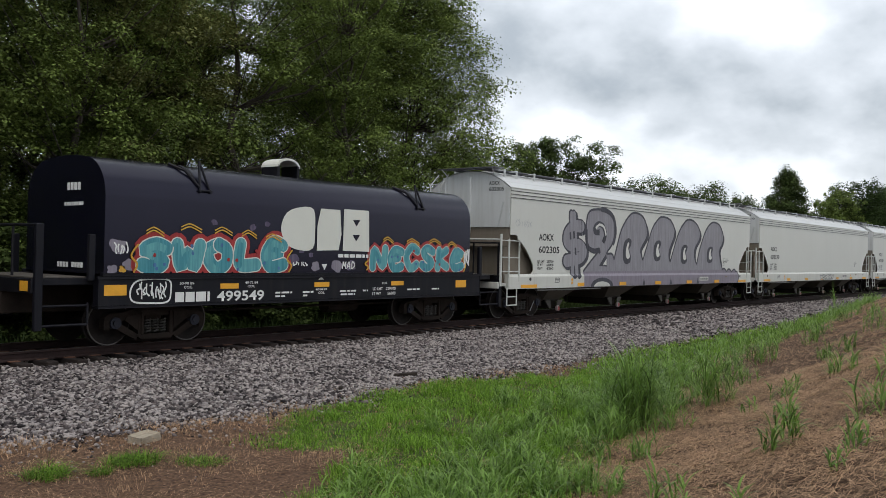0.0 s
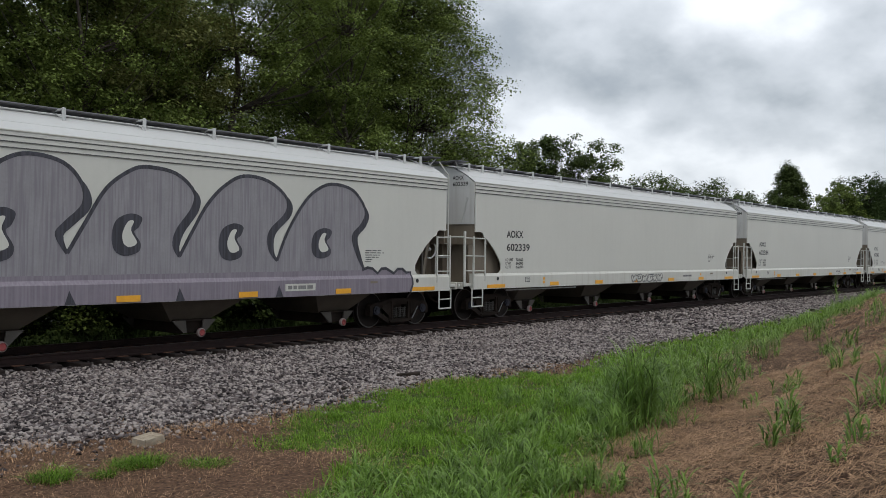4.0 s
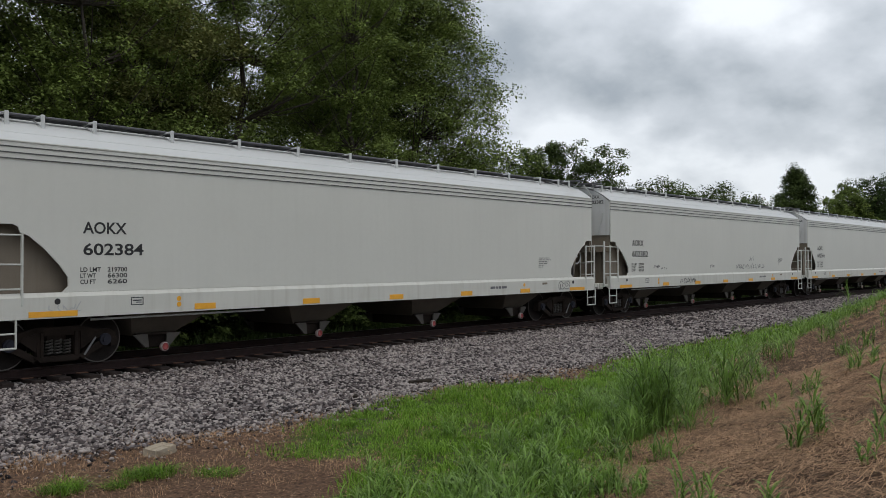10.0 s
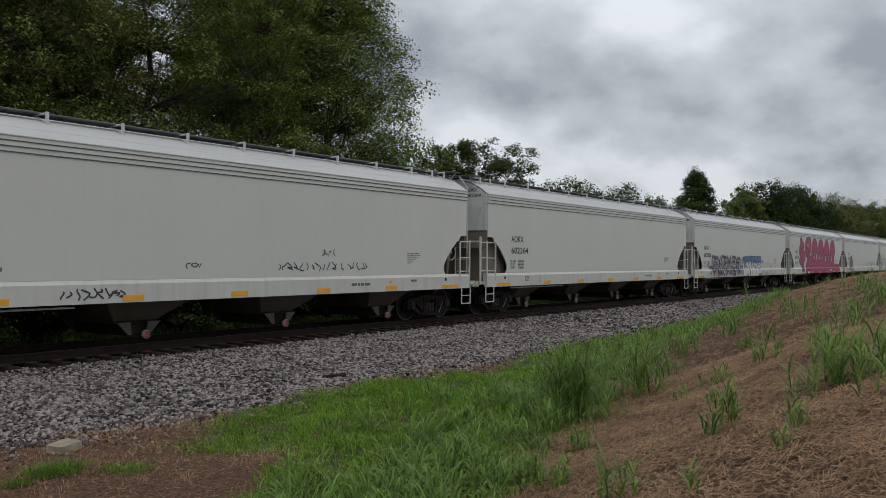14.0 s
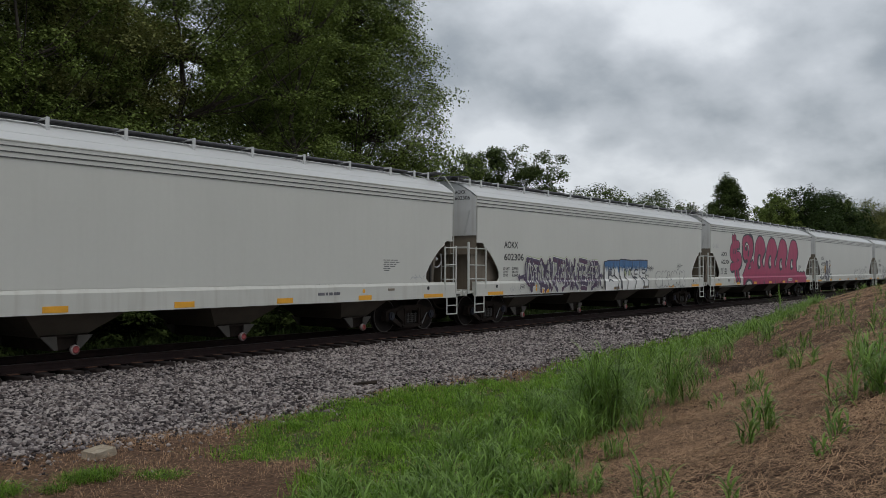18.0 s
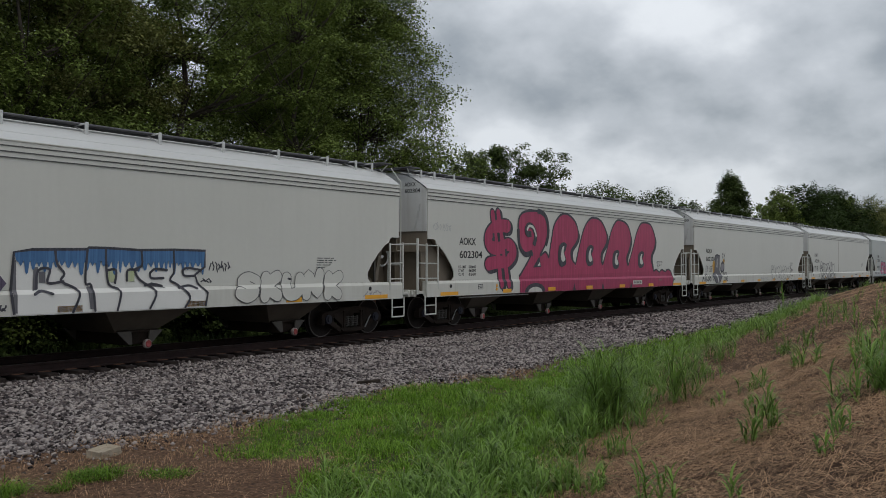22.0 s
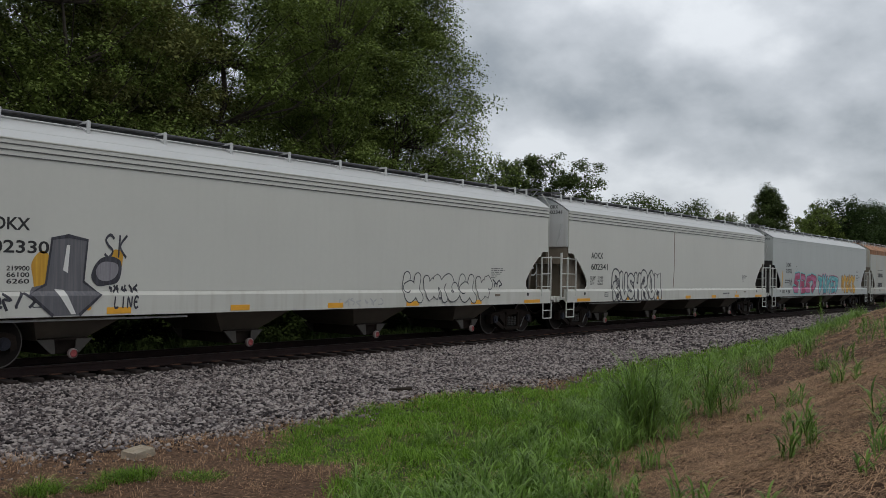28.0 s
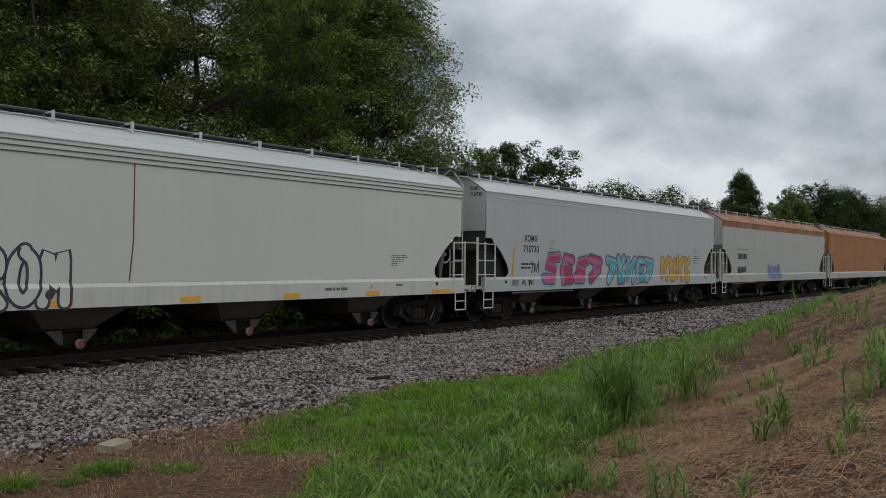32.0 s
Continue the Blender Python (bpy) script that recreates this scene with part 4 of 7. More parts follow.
    for y in (-1.2, -.6):
        part("inner_ladder_rail", Shape().box(BODY - .75, BODY - .69, y - .03, y + .03, 1.1, 2.5, .008), M["outlet"], car)
    # hopper pockets and outlets
    for c in (3.55, 7.7, 11.85, 16.0):
        sh = Shape()
        lv = ((1.35, 1.42, 1.15), (1.05, 1.32, .93), (.46, .78, .45))
        for hx, hy, z in lv:
            sh.v += [(c - hx, -hy, z), (c + hx, -hy, z), (c + hx, hy, z), (c - hx, hy, z)]
        sh.f += [(4 * k + i, 4 * k + (i + 1) % 4, 4 * k + 4 + (i + 1) % 4, 4 * k + 4 + i) for k in range(2) for i in range(4)] + [(11, 10, 9, 8), (0, 1, 2, 3)]
        if c == 3.55 or c == 16.0:
            sh.v = [(min(max(x, 2.75), BODY - 2.75), y, z) for x, y, z in sh.v]
        part("hopper_pocket", sh, M["pocket"], car, "dusty sloping hopper pocket")
        out = part("outlet", Shape().box(c - .30, c + .30, -.86, .86, .20, .47, .02).box(c - .46, c + .46, -.95, .95, .45, .50, .01), M["grime"], car, "dark outlet gate")
        for k in (-1, 1):
            for y in (-.97, .93):
                part("gate_wing", Shape().slab([(c + k * .54, .48), (c + k * .22, .48), (c + k * .19, .22), (c + k * .27, .22)], y, y + .04), M["outlet"], out, "splayed grey plate of the outlet")
        part("gate_wheel", Shape().lathe([(0, -.05), (.06, -.06), (.085, -.03), (.09, .02), (.04, .04), (0, .04)], (c + .10, -1.04, .22), 16), M[style.get("gate", "red")], out, "round red gate capstan", smooth=True)
        part("wheel_rim", Shape().lathe([(.075, -.062), (.092, -.045), (.096, 0), (.085, .03)], (c + .10, -1.04, .22), 16), M["rimpink"], out, "pale worn rim", smooth=True)
        part("gate_shaft", Shape().tube((c + .10, -1.0, .22), (c + .10, .98, .22), .03, 8), M["grime"], out)
    part("train_pipe", Shape().path([(1.9, -1.38, .86), (5.9, -1.38, .86)], .022, 6), M["bracket"], car, "pale pipe under the sill")
    part("consolidated_stencil", Shape().box(2.580, 2.840, -HALF - .004, -HALF + .01, 1.10, 1.115).box(2.580, 2.840, -HALF - .004, -HALF + .01, 1.235, 1.25).box(2.580, 2.595, -HALF - .004, -HALF + .01, 1.115, 1.235).box(2.825, 2.840, -HALF - .004, -HALF + .01, 1.115, 1.235).box(2.620, 2.800, -HALF - .004, -HALF + .01, 1.18, 1.20).box(2.680, 2.800, -HALF - .004, -HALF + .01, 1.145, 1.16), SPRAY["ink"], car, "small framed stencil panel")
    part("centre_plate", Shape().box(2.8, BODY - 2.8, -1.1, 1.1, .95, 1.2, .02), M["pocket"], car)
    # running boards along the roof, on brackets
    for s in (-1, 1):
        part("running_board", Shape().box(-.12, BODY + .12, s * .34, s * .70, 4.53, 4.565, .006), M["walkway"], car, "dark grating roof walk")
        part("walk_edge", Shape().tube((-.12, s * .73, 4.56), (BODY + .12, s * .73, 4.56), .022, 6), M["walkway"], car)
        for x in [.55, 1.2] + [2.2 + 1.68 * i for i in range(10)] + [BODY - 1.2, BODY - .55]:
            part("bracket", Shape().box(x - .035, x + .035, s * .97 - .02, s * .97 + .02, 4.22, 4.57, .008), M["bracket"], car, "pale roof walk post")
            part("bracket_strut", Shape().tube((x, s * .97, 4.545), (x, s * .5, 4.535), .02, 6).tube((x, s * .97, 4.37), (x, s * .55, 4.52), .016, 6), M["bracket"], car)
    for i in range(6):
        x = .9 + i * 2.98
        part("hatch_cover", Shape().sweep([(-.26, 4.40), (-.26, 4.53), (-.14, 4.58), (.14, 4.58), (.26, 4.53), (.26, 4.40)], x, x + 2.86, True, True), roofm, car, "long trough hatch cover")
    for x in (1.45, BODY - 1.45):
        truck(car, x, style.get("stripe", True))
    # yellow reflectors along the sill
    for x, w in style.get("marks", ((.65, .88), (3.98, .5), (6.82, .5), (9.65, .5), (12.48, .5), (15.3, .5), (18.05, .9))):
        z = .955 if w > .7 else .96
        part("reflector", Shape().box(x, x + w, -HALF - .008, -HALF + .01, z, z + (.10 if w > .7 else .12), .002), M["yellow"], car, "yellow reflective strip")
    for s in (.0, 1):
        x = 1.16 if s == 0 else BODY - 1.35
        part("round_sticker", Shape().tube((3.62 if s == 0 else BODY - 4.1, -HALF - .005, 1.19), (3.62 if s == 0 else BODY - 4.1, -HALF + .01, 1.19), .05, 12), M["yellow"], car, "small round yellow sticker")
        part("sill_slot", Shape().tube((x, -HALF - .006, 1.22), (x, -HALF + .01, 1.22), .055, 10), M["black"], car, "dark oval slot")
    return car



GROUP = "cars of the freight train"
GREY = dict(mats=("grey", "roof", "end", "sill"), side="light grey painted side sheet with cut-out corners", rooflabel="curved white roof sheet")
first = hopper(GREY, "light grey covered hopper car sprayed with a big silver sum", GROUP)
fleet = [first]
LABELS = ["clean light grey four-pocket covered hopper car", "light grey covered hopper car with dark corner openings", "light grey covered hopper car with a scrawled line on its side",
          "plain light grey covered hopper car", "light grey covered hopper car with violet and blue graffiti", "light grey covered hopper car with a big crimson sprayed sum",
          "light grey covered hopper car with a grey arrow sprayed on it", "light grey covered hopper car with black outline graffiti"]
for text in LABELS:
    other = copy_thing(first, pose(0, CENTRE, 0))
    fleet.append(tagged(other, text))
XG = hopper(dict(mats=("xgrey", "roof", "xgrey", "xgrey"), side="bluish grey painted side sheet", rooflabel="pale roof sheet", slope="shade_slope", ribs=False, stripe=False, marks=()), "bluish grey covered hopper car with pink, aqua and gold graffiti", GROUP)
TN = hopper(dict(mats=("tan", "rust", "tan", "tan"), band=M["rust"], side="weathered pale side sheet streaked with rust", rooflabel="rusted brown roof sheet", ribs=False, stripe=False, marks=()), "weathered pale covered hopper car with a rusty roof", GROUP)
OR = hopper(dict(mats=("orange", "rust", "orange", "tan"), band=M["orange"], side="weathered orange side sheet", rooflabel="rusty orange roof sheet", ribs=False, stripe=False, marks=()), "weathered orange covered hopper car with a pale sill", GROUP)
fleet += [XG, TN, OR]
# numbers and stencils of the grey hoppers
SMALL = [("220000", "66000"), ("220000", "66000"), ("219700", "66300"), ("220000", "66000"), ("220000", "66000"), ("219900", "66100"), ("220000", "66000"), ("219900", "66100"), ("219900", "66100")]
NUMBERS = ["602305", "602339", "602384", "602382", "602364", "602306", "602304", "602330", "602341"]
SIDE = -1.55 - 0.004
for i, car in enumerate(fleet[:9]):
    k = M["black"]
    write("AOKX", 1.66, 2.43, .205, k, car, SIDE, width=.86)
    write(NUMBERS[i], 1.65, 2.04, .205, k, car, SIDE, width=1.22)
    for z, a, b in ((1.735, "LD LMT", SMALL[i][0]), (1.625, "LT WT", SMALL[i][1]), (1.515, "CU FT", "6260")):
        write(a, 1.60, z, .078, k, car, SIDE, width=.40 if a == "LD LMT" else .30)
        write(b, 2.13, z, .078, k, car, SIDE, width=.40)
    for text, z, w in (("AOKX", 4.02, .40), (NUMBERS[i], 3.84, .56)):
        ob = write(text, 0, 0, .11, k, car, 0, width=w)
        ob.matrix_basis = pose(.079, -.74, z + .04, 0, 0, -90)
    bars(car, 16.32, 1.98, (.62, .7, .55, .5, .3, .25), .02, .055, M["seam"], seed=i)
    bars(car, 13.80, 1.11, (.80,), .07, .1, SPRAY["slate"], face_hopper, seed=40)
    part("sill_plate", Shape().box(16.48, 16.74, -HALF - .012, -HALF + .01, 1.18, 1.24, .003), M["slope"], car, "small dark plate on the sill")
    part("spot_mark", Shape().tube((3.62, -HALF - .005, 1.08), (3.62, -HALF + .01, 1.08), .05, 10), M["yellow"], car, "yellow spot")


def sum_piece(car, fill, low, ink, dollar, two, hook, wedge, humps, counters, foot, arch):
    """The big sprayed sum: a dollar sign, a curled two and four leaning noughts on a common foot."""
    what = "big sprayed sum"
    s_line, bars_two, gaps = dollar
    strokes = [(curve(s_line, False, 6), .40)] + [(curve(b, False, 5), .21) for b in bars_two]
    for j, (ln, w) in enumerate(strokes):
        paint("graffiti_shadow", thick([(x + .10, z - .06) for x, z in ln], w + .10), ink, car, 1 + .2 * j, label=what + ", dark edge")
        paint("graffiti_shadow", thick([(x - .02, z + .01) for x, z in ln], w + .09), ink, car, 1.1 + .2 * j, label=what + ", dark edge")
    for j, (ln, w) in enumerate(strokes):
        paint("graffiti_dollar_sign", thick(ln, w), fill, car, 2 + .25 * j, label=what + ", dollar sign")
    for x, z in gaps:
        paint("graffiti_counter", ribbon([(x, z + .12), (x + .04, z - .12)], .10), ink, car, 3.4)
    body = curve(two, False, 5)
    shapes = [curve(h, False, 5) for h in humps]
    for j, o in enumerate(shapes + [body]):
        paint("graffiti_figure", [o + [(o[-1][0], 1.40), (o[0][0], 1.40)]], fill, car, 2.0 + .05 * j, label=what + ", filled figure")
        paint("graffiti_edge", ribbon(o, .075), ink, car, 2.4 + .15 * j, label=what + ", dark outline")
    for j, o in enumerate(shapes):
        # a broad dark flank down the trailing side, thinning at both ends
        m = o[len(o) * 5 // 9:]
        k = len(m) - 1
        flank = m + [(x + .17 * math.sin(math.pi * min(1, (i + .5) / k)) ** .6, z - .03) for i, (x, z) in reversed(list(enumerate(m)))]
        paint("graffiti_flank", [flank], ink, car, 3.2 + .1 * j, label=what + ", dark flank")
    rim = body[len(body) * 9 // 16:len(body) * 13 // 16]
    paint("graffiti_flank", ribbon([(x + .06, z) for x, z in rim], .17), ink, car, 3.3, label=what + ", dark flank")
    curl = body[len(body) * 2 // 16:len(body) * 6 // 16]
    paint("graffiti_flank", ribbon([(x + .01, z - .06) for x, z in curl], .16), ink, car, 3.25, label=what + ", dark flank")
    paint("graffiti_foot", [foot], low, car, 2.9, label=what + ", common foot of the figures")
    bumps = [p for p in foot if p[0] > 15.9]
    paint("graffiti_edge", ribbon(bumps, .07), ink, car, 3.6, label=what + ", dark outline")
    for x, z, h in counters:
        eye = [(-.33, -.06), (-.24, .30), (.05, .46), (.30, .38), (.24, .16), (.14, .04), (.28, -.22), (.22, -.42), (-.06, -.50), (-.27, -.38)]
        light = [(-.11, .0), (.0, .27), (.13, .29), (.07, .08), (.20, -.20), (.04, -.30), (-.08, -.22)]
        paint("graffiti_counter", [curve([(x + u, z + v * h) for u, v in eye], True, 4)], ink, car, 4.0, label=what + ", dark counter")
        paint("graffiti_counter", [curve([(x + u, z + v * h) for u, v in light], True, 4)], M["grey"], car, 4.5)
    paint("graffiti_counter", ribbon(curve(hook, False, 6), .20), ink, car, 4.0)
    paint("graffiti_counter", ribbon(curve([(x + .05, z - .02) for x, z in hook[1:5]], False, 5), .085), M["grey"], car, 4.5)
    (ax, az), (bx, bz), (cx, cz) = wedge
    paint("graffiti_counter", [[(ax - .08, az - .05), (bx - .02, bz), (cx + .03, cz - .05)]], ink, car, 4.0)
    paint("graffiti_counter", [[(ax + .20, az), (bx + .0, bz - .19), (cx - .02, cz)]], M["grey"], car, 4.5)
    c, half = arch
    turn = [math.pi * i / 16 for i in range(17)]
    paint("graffiti_arch", [[(c + half * math.cos(a), .94 + .30 * math.sin(a)) for a in turn]], ink, car, 4.0)
    paint("graffiti_arch", [[(c + (half - .22) * math.cos(a), .94 + .17 * math.sin(a)) for a in turn]], M["sill"], car, 4.4)
    for x in (8.75, 11.05, 13.6):
        paint("graffiti_notch", [[(x - .11, .94), (x + .11, .94), (x - .02, 1.20)]], ink, car, 4.2)
    # reflectors and a placard cleaned again
    for x in (6.82, 9.65, 12.48, 15.3):
        part("reflector", Shape().box(x, x + .5, -HALF - .034, -HALF - .026, .96, 1.08, .001), M["yellow"], car, "yellow reflective strip")
    paint("placard_ground", [[(13.76, 1.06), (14.66, 1.06), (14.66, 1.22), (13.76, 1.22)]], M["sill"], car, 5)
    bars(car, 13.82, 1.10, (.78,), .08, .1, M["faint_mark"], face_hopper, seed=41, layer=6)


sum_piece(fleet[0], SPRAY["silver"], SPRAY["mauve"], SPRAY["ink"],
          ([(4.20, 2.95), (3.75, 2.93), (3.36, 2.72), (3.30, 2.45), (3.62, 2.30), (4.10, 2.32), (4.40, 2.12), (4.18, 1.92), (3.72, 1.84), (3.30, 1.80)],
           [[(3.56, 3.34), (3.63, 2.6), (3.70, 1.42)], [(3.72, 3.34), (3.82, 2.6), (3.98, 1.42)]], ((3.50, 2.62), (3.72, 2.66), (3.84, 2.12))),
          [(4.39, 1.46), (4.81, 1.76), (5.45, 2.21), (5.06, 2.20), (4.67, 2.33), (4.53, 2.72), (4.56, 3.25), (4.75, 3.50), (5.21, 3.58), (5.84, 3.56), (6.34, 3.33), (6.50, 2.84), (6.32, 2.4), (5.95, 2.09), (6.33, 2.07), (6.50, 1.87)],
          [(5.68, 2.45), (5.83, 2.72), (5.68, 3.0), (5.35, 3.08), (5.10, 2.95), (5.14, 2.80), (5.42, 2.80)], ((5.51, 1.69), (5.95, 2.08), (5.98, 1.67)),
          [[(6.50, 1.87), (6.73, 2.41), (7.02, 2.97), (7.53, 3.44), (8.01, 3.60), (8.62, 3.49), (8.97, 3.14), (9.0, 2.75), (8.65, 2.40), (8.51, 2.20), (8.71, 1.87)],
           [(8.71, 1.87), (9.05, 2.44), (9.45, 3.08), (9.92, 3.44), (10.3, 3.55), (10.95, 3.47), (11.38, 3.13), (11.34, 2.79), (11.0, 2.35), (10.92, 2.05), (11.05, 1.82)],
           [(11.05, 1.82), (11.37, 2.37), (11.7, 2.89), (12.11, 3.29), (12.61, 3.54), (13.28, 3.48), (13.80, 3.15), (13.80, 2.79), (13.35, 2.37), (13.34, 2.0), (13.56, 1.74)],
           [(13.56, 1.74), (13.85, 2.38), (14.31, 3.03), (14.71, 3.37), (15.21, 3.54), (15.9, 3.43), (16.33, 2.97), (16.2, 2.62), (15.9, 2.32), (16.08, 1.85), (16.32, 1.51)]],
          ((7.47, 2.20, .98), (9.90, 2.25, .84), (12.32, 2.15, .82), (14.9, 2.16, .74)),
          [(4.40, .935), (4.38, 1.45), (16.23, 1.51), (16.42, 1.57), (16.59, 1.55), (16.78, 1.43), (16.92, 1.54), (17.08, 1.55), (17.38, 1.42), (17.52, 1.53), (17.70, 1.53), (17.86, 1.43), (18.01, 1.45), (18.06, 1.14), (17.97, .935)], (5.6, .78))
sum_piece(fleet[6], SPRAY["rose"], SPRAY["crimson"], SPRAY["ink"],
          ([(4.30, 3.06), (3.70, 3.04), (3.24, 2.76), (3.26, 2.46), (3.70, 2.34), (4.40, 2.48), (4.66, 2.22), (4.30, 1.96), (3.66, 1.92), (3.22, 1.86)],
           [[(3.44, 3.44), (3.55, 2.95), (3.79, 1.99), (3.92, 1.20)], [(3.76, 3.48), (3.88, 2.98), (4.13, 2.13), (4.34, 1.20)]], ((3.48, 2.70), (3.80, 2.70), (4.20, 2.22))),
          [(5.02, 1.46), (5.42, 1.80), (5.85, 2.27), (5.41, 2.23), (5.07, 2.48), (4.97, 2.87), (5.01, 3.34), (5.3, 3.56), (5.91, 3.64), (6.46, 3.60), (6.78, 3.38), (6.88, 2.94), (6.70, 2.5), (6.37, 2.15), (6.74, 2.28), (6.98, 2.08)],
          [(5.96, 2.48), (6.08, 2.80), (5.90, 3.08), (5.62, 3.14), (5.46, 3.0), (5.56, 2.86), (5.80, 2.86)], ((5.99, 1.80), (6.35, 2.13), (6.41, 1.82)),
          [[(6.98, 2.08), (7.16, 2.68), (7.35, 3.2), (7.76, 3.55), (8.29, 3.64), (8.91, 3.39), (9.17, 2.94), (8.96, 2.62), (8.60, 2.34), (8.65, 2.05), (8.94, 1.87)],
           [(8.94, 1.87), (9.22, 2.51), (9.57, 3.13), (9.93, 3.46), (10.36, 3.60), (11.02, 3.49), (11.47, 3.05), (11.44, 2.66), (11.02, 2.28), (11.0, 2.02), (11.13, 1.84)],
           [(11.13, 1.84), (11.51, 2.46), (11.87, 3.13), (12.28, 3.52), (12.72, 3.60), (13.38, 3.43), (13.70, 2.96), (13.56, 2.52), (13.30, 2.18), (13.30, 1.98), (13.41, 1.81)],
           [(13.41, 1.81), (13.87, 2.51), (14.23, 3.12), (14.61, 3.5), (15.06, 3.60), (15.71, 3.5), (16.15, 3.0), (16.08, 2.60), (15.72, 2.18), (15.86, 1.79), (15.99, 1.58)]],
          ((7.95, 2.22, .90), (10.06, 2.20, .82), (12.30, 2.07, .78), (14.68, 2.08, .72)),
          [(4.98, .935), (5.02, 1.45), (15.99, 1.58), (16.14, 1.64), (16.30, 1.65), (16.60, 1.54), (16.76, 1.63), (16.94, 1.64), (17.25, 1.55), (17.42, 1.64), (17.64, 1.65), (17.90, 1.56), (18.02, 1.40), (18.06, 1.17), (17.95, .935)], (5.98, .68))
for car in (fleet[0], fleet[6]):
    scribble(car, .35, 1.25, 2.80, 3.05, 9, 11, SPRAY["faint"], .02, what="faint scrawled tag")
# second hopper: a boxed scrawl on the sill
throw_up(fleet[1], 9.4, 11.9, .96, 1.24, 6, 21, None, SPRAY["ink"], thick_line=.035, what="black scrawl on the sill")
scribble(fleet[2], 1.9 - .9, 2.5 - .9, 1.0, 1.22, 5, 31, SPRAY["faint"], .018)
throw_up(fleet[2], 17.4, 18.0, 1.0, 1.25, 2, 32, None, SPRAY["ink"], thick_line=.02, what="small outlined tag")
# fourth hopper: scrawls
scribble(fleet[3], 11.1, 14.6, 1.50, 1.74, 18, 41, SPRAY["ink"], .03, what="scrawled line of writing")
scribble(fleet[3], 12.7, 13.2, 1.88, 2.08, 4, 42, SPRAY["ink"], .028)
scribble(fleet[3], 5.4, 6.9, 1.0, 1.24, 9, 43, SPRAY["ink"], .035)
for x, z in ((3.3, 1.62), (8.4, 1.6), (3.9, 1.55)):
    scribble(fleet[3], x, x + .5, z, z + .12, 4, int(x * 10), SPRAY["ink"], .025)


def slide(car, known, scale, start, to):
    """Narrows and moves the painting added to a car since its parts were counted."""
    for ob in [c for c in car.children if c.name not in known]:
        for v in ob.data.vertices:
            v.co.x = to + (v.co.x - start) * scale
    return {c.name for c in car.children}


# sixth hopper: violet burner, dripping blue letters, outline letters
car = fleet[5]
known = {c.name for c in car.children}
throw_up(car, 3.1, 9.4, 1.30, 2.16, 6, 51, [SPRAY["violet"], SPRAY["plum"]], M["white"], SPRAY["lime"], SPRAY["ink"], thick_line=.024, lean=.15, what="violet wild-style graffiti", fat=.24, sharp=True, glow_wide=1.6)
throw_up(car, 2.9, 9.3, .95, 1.55, 7, 52, [SPRAY["violet"], SPRAY["plum"]], M["white"], None, SPRAY["mauve"], thick_line=.024, lean=-.4, what="violet wild-style graffiti", layer=4.2, fat=.3, sharp=True)
scribble(car, 2.9, 9.7, 1.0, 2.15, 42, 53, SPRAY["violet"], .07, layer=7, what="violet wild-style graffiti")
scribble(car, 3.1, 9.5, 1.1, 2.1, 26, 54, M["white"], .03, layer=8, what="white edges of the violet graffiti")
for x0, x1, z0, z1 in ((2.95, 2.45, 1.52, 1.48), (9.35, 9.9, 1.56, 1.50)):
    paint("graffiti_spike", [[(x0, z0 + .07), (x1 * .7 + x0 * .3, z1 + .05), (x1 * .75 + x0 * .25, z1 + .14), (x1, z1), (x1 * .75 + x0 * .25, z1 - .14), (x1 * .7 + x0 * .3, z1 - .05), (x0, z0 - .07)]], SPRAY["violet"], car, 6.5, label="violet pointed arrow")
known = slide(car, known, .84, 2.9, 2.85)
rng = random.Random(8)
CAPS = "white dripping letters with a black edge"
top = [(8.86, 2.04), (9.2, 2.09), (10.25, 2.11), (10.28, 2.14), (10.64, 2.14), (11.4, 2.11), (12.2, 2.13), (12.98, 2.12)]
paint("graffiti_figure", [[(8.82, .95)] + top + [(12.97, 1.78), (12.72, 1.62), (12.78, 1.45), (13.02, 1.24), (12.96, .95)]], M["white"], car, 2, label=CAPS)
paint("graffiti_edge", ribbon([(8.85, .96), (8.80, 1.30), (8.86, 2.04)] + top[1:] + [(12.97, 1.78), (12.72, 1.62), (12.78, 1.45), (13.02, 1.24), (12.96, .96)], .05), SPRAY["ink"], car, 5.8, label=CAPS)
drip = list(top)
x = 12.96
while x > 9.0:
    w = rng.uniform(.07, .13)
    low = 1.80 - rng.uniform(0, .20)
    drip += [(x, 1.86), (x - w * .25, low + .03), (x - w * .5, low), (x - w * .75, low + .03), (x - w, 1.87 + rng.uniform(-.02, .04))]
    x -= w + .02
paint("graffiti_drip", [drip + [(8.9, 1.9)]], SPRAY["blue"], car, 5.5, label="blue dripping top of the letters")
